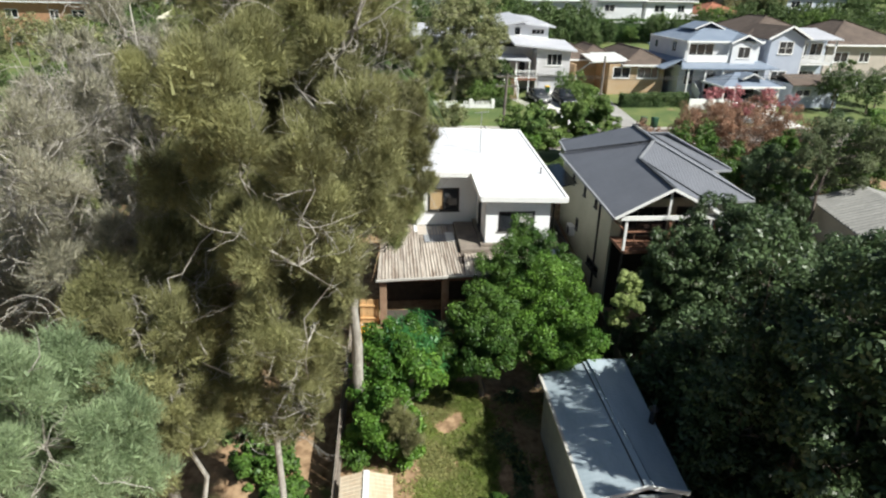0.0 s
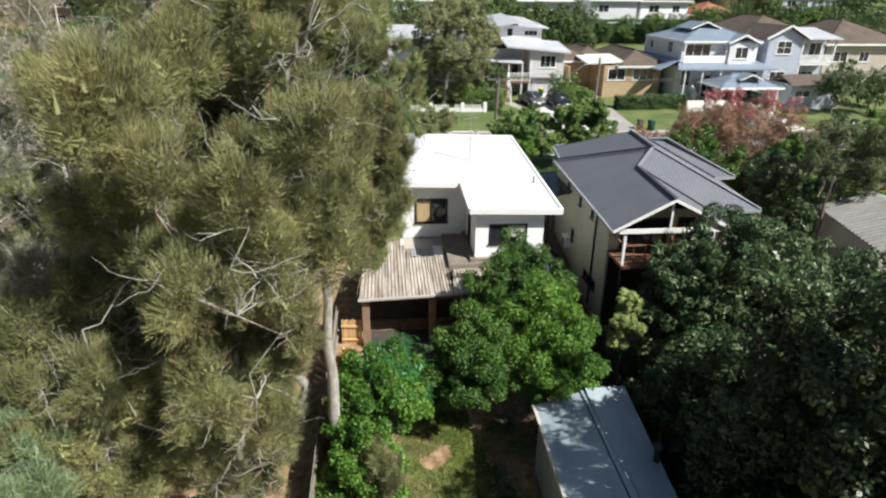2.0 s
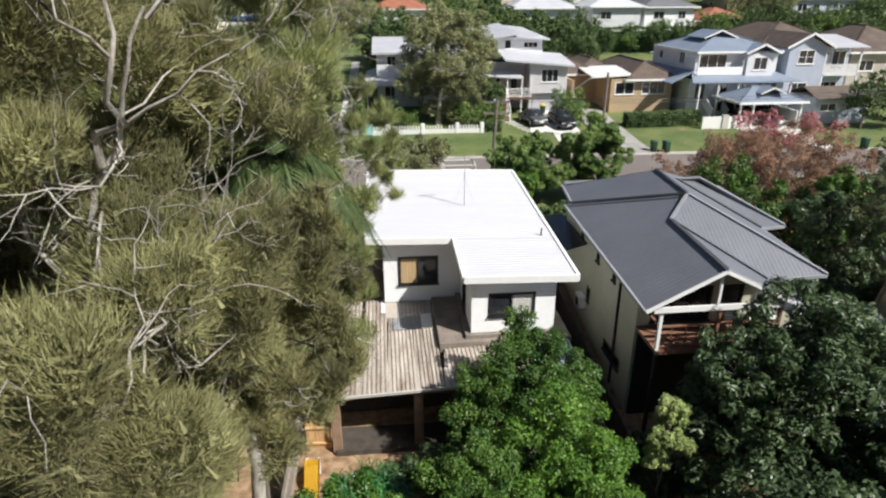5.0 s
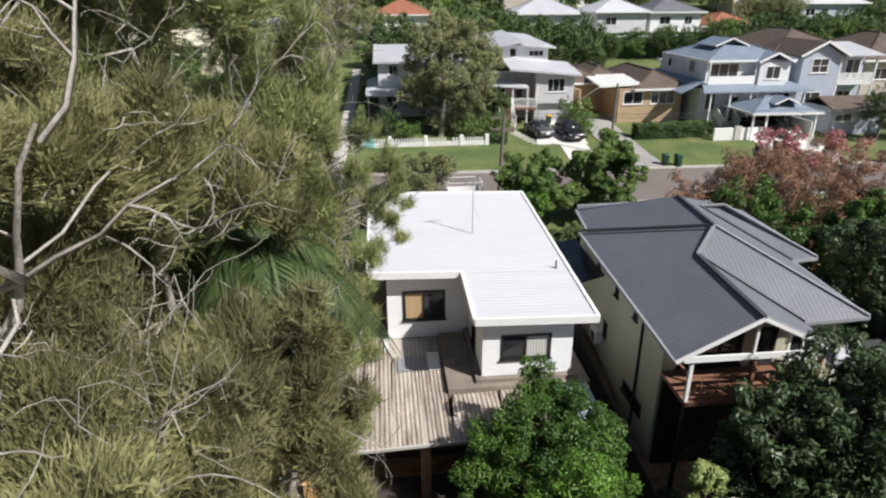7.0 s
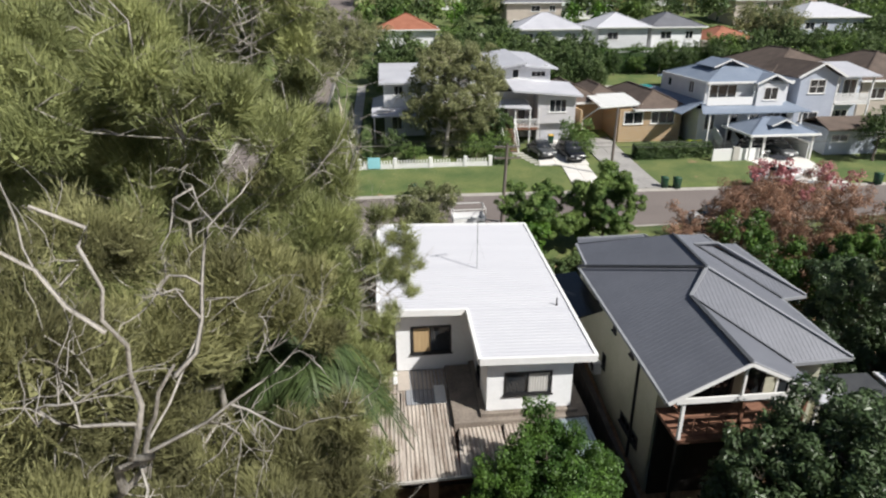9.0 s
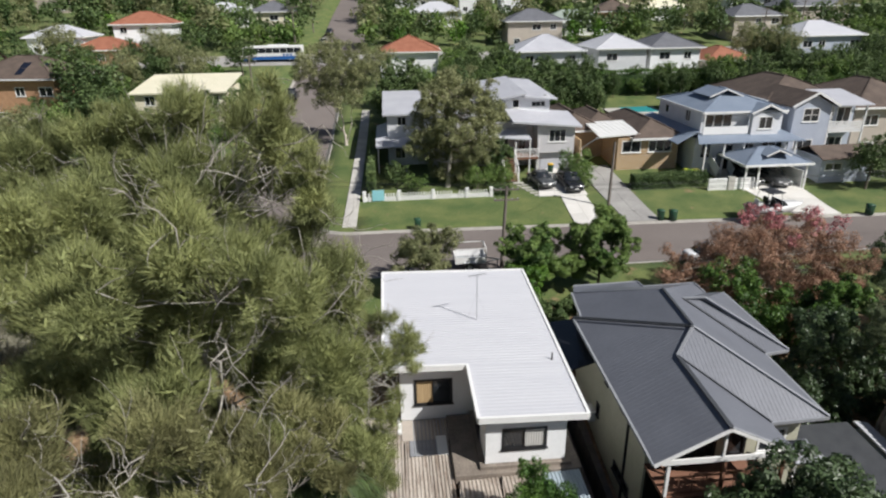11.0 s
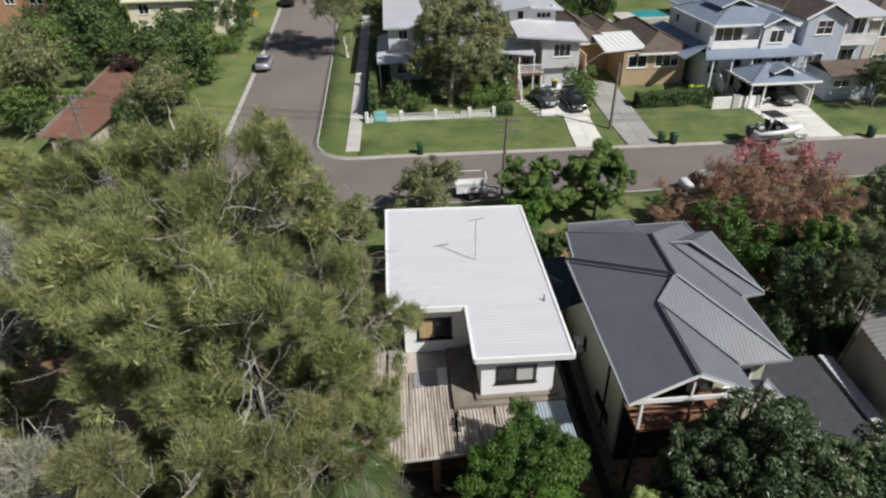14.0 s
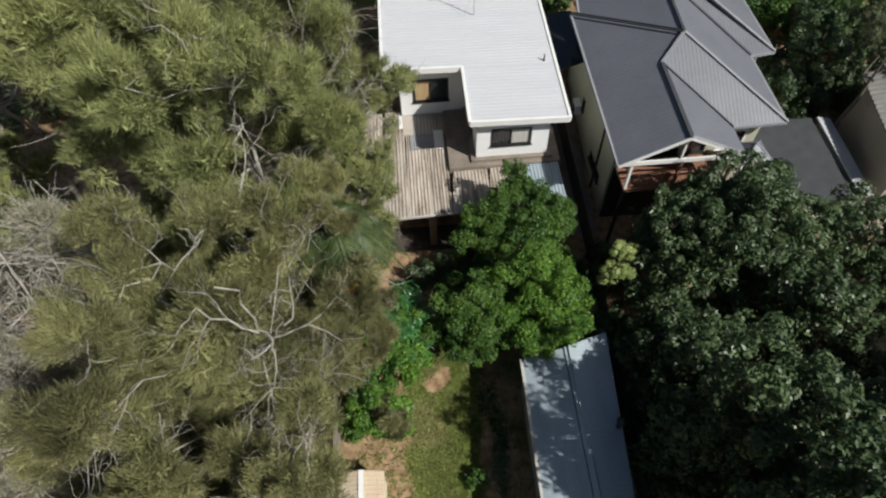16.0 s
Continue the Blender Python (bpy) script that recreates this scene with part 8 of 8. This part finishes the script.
power_pole(5.05, 56.2, 6.5, "weathered timber power pole with crossarms by the kerb", True, False, 0.25)
power_pole(17.9, 68.6, 6.6, "plain timber pole beside the driveway", False, False, 0.1)
power_pole(-22.6, 105.5, 9.0, "timber power pole with a yellow warning sign", True)
power_pole(-22.4, 152.0, 9.5, "timber power pole by the crossing", True)
power_pole(-21.0, 176.0, 9.5, "timber power pole up the hill", True)
power_pole(-26.5, 58.5, 9.0, "timber power pole behind the casuarinas", True)
power_pole(76.0, 142.0, 9.0, "timber power pole on the hill", True)
power_pole(95.0, 158.0, 9.0, "timber power pole on the hill", True)
s = thing("road_sign", (-21.9, 104.6, land(104.6)), "small yellow diamond warning sign", "road sign")
part("post", boxes((-0.03, 0.03, -0.03, 0.03, 0, 2.2)), STEEL, s)
bm = boxes((-0.35, 0.35, -0.05, -0.035, -0.35, 0.35))
bm.transform(Matrix.Translation((0, 0, 2.1)) @ Matrix.Rotation(radians(45), 4, "Y"))
part("plate", bm, PLASTICY, s)


def wire(a, b, sag):
    v, f = [], []
    pts = [(a[0] + (b[0] - a[0]) * t, a[1] + (b[1] - a[1]) * t, a[2] + (b[2] - a[2]) * t - sag * 4 * t * (1 - t)) for t in [i / 12 for i in range(13)]]
    tube(v, f, pts, [0.012] * 13, 4)
    tagged(part("cable", mesh_from(v, f, "cable"), BLACKM), "thin black overhead cable", "cable", "overhead cables")


for dx in (-0.85, -0.45, 0.45, 0.85):
    wire((5.3, 56.2 + dx, 6.45), (-26.5, 58.5 + dx, 9.0), 0.6)
    wire((5.3, 56.2 + dx, 6.45), (48.0, 54.0 + dx, 8.0), 0.8)
wire((18.0, 68.6, 6.4), (5.3, 56.2, 6.3), 0.3)
wire((18.0, 68.6, 6.4), (24.0, 79.0, 5.0), 0.3)


# ---- trees and hedges along the street and up the hill ----
leaf_tree(300, (-8.8, 92.6, land(92.6)), rcloud(301, (-9.6, 93.0, 11.4), (4.8, 3.4, 4.2), 54, 1.15), 30000, LEAFGUM, "tall gum tree with pale forked trunks at the corner", 0.26, 0.35, r0=0.24, bark=BARKGUM, name="gum_tree",
          stems=[[(-8.8, 92.6, 1.9), (-9.0, 92.7, 5.0), (-9.8, 93.2, 11.0)], [(-8.8, 92.6, 2.2), (-8.0, 92.5, 6.0), (-7.2, 92.8, 11.0)], [(-8.9, 92.6, 3.0), (-11.0, 92.8, 7.0), (-12.5, 93.0, 10.5)]])
leaf_tree(302, (2.8, 76.3, land(76.3)), rcloud(303, (4.0, 77.4, 7.4), (4.9, 3.2, 5.4), 90, 1.1), 52000, LEAFGUM, "spreading grey-green gum tree in the front garden", 0.26, 0.38, r0=0.28, bark=BARKGUM, name="gum_tree")


def hedge(x0, x1, y0, y1, h, leaf, label, seed, size=0.17, dens=260, base=None):
    rng = np.random.default_rng(seed)
    z0 = land((y0 + y1) / 2) if base is None else base
    area = 2 * (x1 - x0 + y1 - y0) * h + (x1 - x0) * (y1 - y0)
    n = int(area * dens)
    p = rng.uniform(0, 1, (n, 3))
    face = rng.integers(0, 4, n)
    p[face == 0, 2] = 1
    p[face == 1, 1] = 0
    p[face == 2, 0] = 0
    p[face == 3, 0] = 1
    wobble = np.array([noise.noise((a * 6, b * 3, c * 3 + seed)) for a, b, c in p]) * 0.22
    c = np.array((x0, y0, z0)) + p * np.array((x1 - x0, y1 - y0, h)) + rng.normal(0, 0.06, (n, 3)) + wobble[:, None]
    nrm = unit(rng.normal(0, 0.7, (n, 3)) + np.array([0, -0.3, 0.6]))
    a = unit(np.cross(nrm, rng.normal(0, 1, (n, 3))))
    b = np.cross(nrm, a)
    s = size * rng.uniform(0.6, 1.3, (n, 1))
    v = np.stack([c - a * s * 0.5, c + b * s * 0.3, c + a * s * 0.5, c - b * s * 0.3], 1).reshape(-1, 3)
    t = thing("hedge", ((x0 + x1) / 2, (y0 + y1) / 2, z0), label, "hedge", world_coords=True)
    part("foliage", mesh_from(v, np.arange(n * 4).reshape(-1, 4), "foliage"), leaf, t)
    part("core", boxes((x0 + 0.15, x1 - 0.15, y0 + 0.15, y1 - 0.15, z0, z0 + h * 0.85)), LEAFDARK, t)


hedge(22.4, 30.2, 73.2, 74.6, 1.5, LEAFDEEP, "clipped green hedge along the front lawn", 5)
hedge(-5.6, -5.0, 74.0, 96.0, 1.8, LEAFDEEP, "tall hedge beside the footpath", 6, dens=120)
hedge(7.2, 9.0, 73.0, 74.4, 0.9, LEAFDEEP, "low clipped hedge beside the gate", 7)
hedge(31.0, 60.0, 113.0, 115.5, 3.6, LEAFMID, "tall dark boundary hedge behind the gardens", 8, 0.3, 50)
hedge(50.0, 62.0, 68.5, 69.5, 0.9, LEAFBRIGHT, "low bright green hedge along the lawn", 9, dens=120)

def kinds(base, count, size):
    """Seven kinds of garden tree, built once and set out by copying."""
    return [frame_of_tree(base, 7.5, 2.6, 22, 1.1, int(2600 * count), LEAFDEEP, "tree", "deep green leafy garden tree", 0.42 * size),
            frame_of_tree(base + 1, 6.0, 2.5, 20, 1.05, int(2400 * count), LEAFGARDEN, "tree", "mid-green leafy garden tree", 0.40 * size, low=0.2),
            frame_of_tree(base + 2, 9.5, 3.0, 26, 1.2, int(3000 * count), LEAFGUM, "tree", "tall grey-green gum tree", 0.42 * size, slim=0.4, bark=BARKGUM),
            frame_of_tree(base + 3, 3.2, 1.6, 14, 0.8, int(1500 * count), LEAFGARDEN, "shrub", "rounded green garden shrub", 0.28 * size, low=0.1),
            frame_of_tree(base + 4, 7.0, 2.4, 20, 1.05, int(2200 * count), LEAFDEEP, "tree", "dark green leafy garden tree", 0.40 * size, low=0.15),
            frame_of_tree(base + 5, 4.5, 1.8, 14, 0.8, int(1600 * count), LEAFPURP, "tree", "purple-leaved small garden tree", 0.32 * size, low=0.15),
            frame_of_tree(base + 6, 5.0, 2.0, 16, 0.9, int(1800 * count), LEAFBRIGHT, "tree", "bright green leafy garden tree", 0.34 * size, low=0.15)]


KINDS, DISTANT = kinds(400, 1.6, 0.74), kinds(420, 0.15, 1.95)
for i, kx in enumerate(KINDS + DISTANT):
    kx.location = (-150 + i * 20, 402 + i * 3, land(402 + i * 3))
BLOCKS = [(x - w / 2 - 0.8, x + w / 2 + 0.8, y - d / 2 - (7.0 if y < 150 else 3.0), y + d / 2 + 1.0) for x, y, w, d, *_ in HOUSES] + [(-5.5, 19, 76, 98), (16, 31, 77, 99), (28, 43, 70, 92), (41, 52, 71, 97), (29, 46.5, 98, 112.5), (-38, -30, 65, 90), (-66, -50, 90, 106), (-4.5, 7, 110, 128), (-38, -21, 116, 141)]


def free(x, y, r=0.0):
    if SX0 - 1.5 - r * 0.5 < x < SX1 + 1.5 + r * 0.5 and y > 60 and y < 300 or 53 < y < 73 or CY0 - 2 < y < CY1 + 2:
        return False
    return not any(a - r * 0.4 < x < b + r * 0.4 and c - r * 0.4 < y < d + r * 0.4 for a, b, c, d in BLOCKS)


def plant(kind, x, y, s, turn):
    ob = copy_thing(KINDS[kind], pose(x, y, land(y) - 0.05, 0, 0, turn))
    ob.scale = (s * (0.9 + 0.2 * ((turn * 7) % 1)), s, s * (0.85 + 0.3 * ((turn * 3) % 1)))
    return ob


# placed trees: kind, x, y, scale
for kind, x, y, s in ((0, 46.3, 70.6, 0.82), (4, 50.3, 70.2, 0.78), (0, 53.5, 73.0, 0.7), (3, 17.0, 74.6, 0.7), (3, 16.9, 76.6, 1.0), (3, 8.6, 76.2, 0.9), (4, 8.8, 79.0, 0.7), (3, 6.0, 75.5, 0.9), (4, -2.6, 76.5, 0.5), (3, -0.5, 75.2, 0.7),
                      (0, -44.5, 104.0, 1.5), (4, -40.5, 99.0, 1.0), (0, -38.0, 95.0, 0.95), (4, -42.5, 93.0, 0.95), (0, -47.0, 96.0, 1.0), (4, -31.0, 96.5, 0.85), (1, -26.5, 93.0, 0.8), (0, -28.5, 99.5, 0.9), (0, -24.6, 111.5, 0.65), (0, -38.5, 86.0, 0.6), (0, -33.0, 90.5, 0.8), (4, -29.0, 88.5, 0.75), (5, -35.0, 88.0, 0.8), (2, -46.0, 90.0, 0.95), (0, -44.0, 86.5, 0.8), (1, -24.5, 85.5, 0.62), (4, -27.0, 82.5, 0.7), (3, -24.2, 96.0, 1.0), (4, -28.2, 71.5, 0.62), (0, -27.6, 76.0, 0.7), (4, -26.2, 79.6, 0.6), (1, -29.0, 84.0, 0.75), (4, -26.2, 88.0, 0.7), (5, -34.0, 88.5, 0.7), (4, -38.5, 73.0, 0.6), (4, -39.5, 78.0, 0.6), (6, -26.5, 116.5, 0.8),
                      (6, -33.0, 124.0, 1.1), (2, -34.0, 117.0, 1.15), (2, -40.0, 125.0, 1.2), (0, -30.0, 133.0, 1.0), (0, 12.0, 117.0, 1.15)):
    plant(kind, x, y, s, x * 13.0 + y)
for kind, x, y, s in ((4, 21.8, 100.5, 0.6), (4, 24.4, 101.2, 0.55), (0, 26.8, 100.2, 0.55), (4, 25.6, 104.6, 0.7), (1, 23.0, 106.2, 0.8), (0, 29.6, 110.6, 0.6), (4, 29.0, 114.0, 0.8), (4, 33.5, 111.8, 0.5), (1, 37.5, 112.2, 0.55), (0, 41.0, 111.6, 0.6), (4, 44.4, 110.8, 0.65), (0, 22.5, 103.5, 0.75), (4, 25.2, 107.5, 0.7), (1, 20.0, 107.0, 0.8), (4, 27.6, 103.0, 0.6), (4, 27.8, 111.0, 0.8), (0, 33.0, 115.0, 0.75), (4, 38.0, 115.0, 0.75), (1, 43.0, 114.5, 0.8), (3, 28.2, 107.0, 0.9), (3, 24.0, 101.0, 0.9), (1, 17.5, 113.0, 1.0), (0, 21.0, 112.5, 0.9), (4, 24.5, 116.0, 0.8), (2, 8.0, 108.0, 0.9), (1, 7.6, 121.0, 0.8), (2, -5.2, 122.0, 0.9), (0, 11.5, 129.0, 0.9), (2, -5.5, 188.0, 1.4), (5, 58.0, 126.0, 1.2), (4, 66.0, 124.0, 0.9), (0, 73.0, 121.0, 0.9),
                      (0, 79.0, 116.0, 0.9), (1, 85.0, 121.0, 0.9), (6, 62.0, 113.0, 0.8), (0, 55.0, 110.0, 0.8), (4, 48.0, 114.0, 0.8), (1, 70.0, 104.0, 0.8), (6, -36.0, 78.0, 0.7), (4, -30.0, 74.0, 0.55), (0, -47.0, 74.0, 0.8)):
    plant(kind, x, y, s, x * 13.0 + y)
def fill(seed, n, x0, x1, y0, y1, s0, s1, weights):
    """Sets garden trees at random where no house or road stands."""
    rng = random.Random(seed)
    made = 0
    for tries in range(n * 40):
        if made >= n:
            break
        x, y, s = rng.uniform(x0, x1), rng.uniform(y0, y1), rng.uniform(s0, s1)
        if free(x, y, 2.0 * s):
            plant(rng.choices(range(7), weights)[0], x, y, s, rng.uniform(0, 360))
            BLOCKS.append((x - 0.8 * s, x + 0.8 * s, y - 0.8 * s, y + 0.8 * s))
            made += 1


fill(1, 45, -4, 34, 99, 127, 0.7, 1.1, (5, 4, 2, 1, 5, 0.4, 1))
fill(2, 62, 30, 90, 97, 131, 0.75, 1.1, (5, 4, 1, 1, 5, 1, 2))
fill(3, 80, -80, -21.5, 69, 140, 0.7, 1.2, (6, 4, 3, 1, 4, 0.4, 1.5))
fill(7, 46, 22, 76, 98, 118, 0.7, 1.0, (1, 2, 0, 6, 3, 0.3, 1))
fill(8, 20, -5, 22, 99, 118, 0.7, 1.0, (1, 1, 0, 6, 3, 0, 1))
fill(6, 10, 52, 90, 66, 96, 0.6, 0.9, (4, 3, 1, 3, 4, 0.2, 2))

# the wooded hillside beyond, as one mass
rng = random.Random(12)
V, F, n = [], [], 0
crowns = [next(c for c in k.children if c.name.startswith("crown")).data for k in DISTANT]
parts_of = [(np.array([w.co for w in k.vertices], dtype=np.float32), k.materials[0]) for k in crowns]
groups = {}
for tries in range(24000):
    y = 151 + 255 * rng.random() ** 1.25
    x = rng.uniform(-0.72, 0.84) * (y - 5) - 4
    s = rng.uniform(0.7, 1.2)
    if n > 1450 or not free(x, y, 1.2 * s):
        continue
    k = rng.choices(range(7), (5, 4, 3, 1, 4, 0.4, 2))[0]
    co, mt = parts_of[k]
    t = rng.uniform(0, 6.283)
    rot = np.array(((math.cos(t), math.sin(t), 0), (-math.sin(t), math.cos(t), 0), (0, 0, 1)), dtype=np.float32)
    groups.setdefault(mt.name, [mt, []])[1].append(co @ rot * s + np.array((x, y, land(y)), dtype=np.float32))
    BLOCKS.append((x - 0.7 * s, x + 0.7 * s, y - 0.7 * s, y + 0.7 * s))
    n += 1
for mt, chunks in groups.values():
    co = np.concatenate(chunks)
    tagged(part("woods", mesh_from(co, np.arange(len(co)).reshape(-1, 4), "woods"), mt), "wooded gardens on the hillside", "woods", "", "stuff")
for x, y, h in ((21.5, 111.5, 6.0), (24.0, 110.5, 5.0), (-26.0, 172.0, 6.5), (-23.5, 168.0, 6.0), (72.0, 170.0, 7.5), (77.0, 176.0, 7.0), (59.0, 112.0, 4.0)):
    palm_tree(int(500 + x), (x, y, land(y)), h, 14, 2.6, "tall garden palm with arching fronds", r0=0.13)
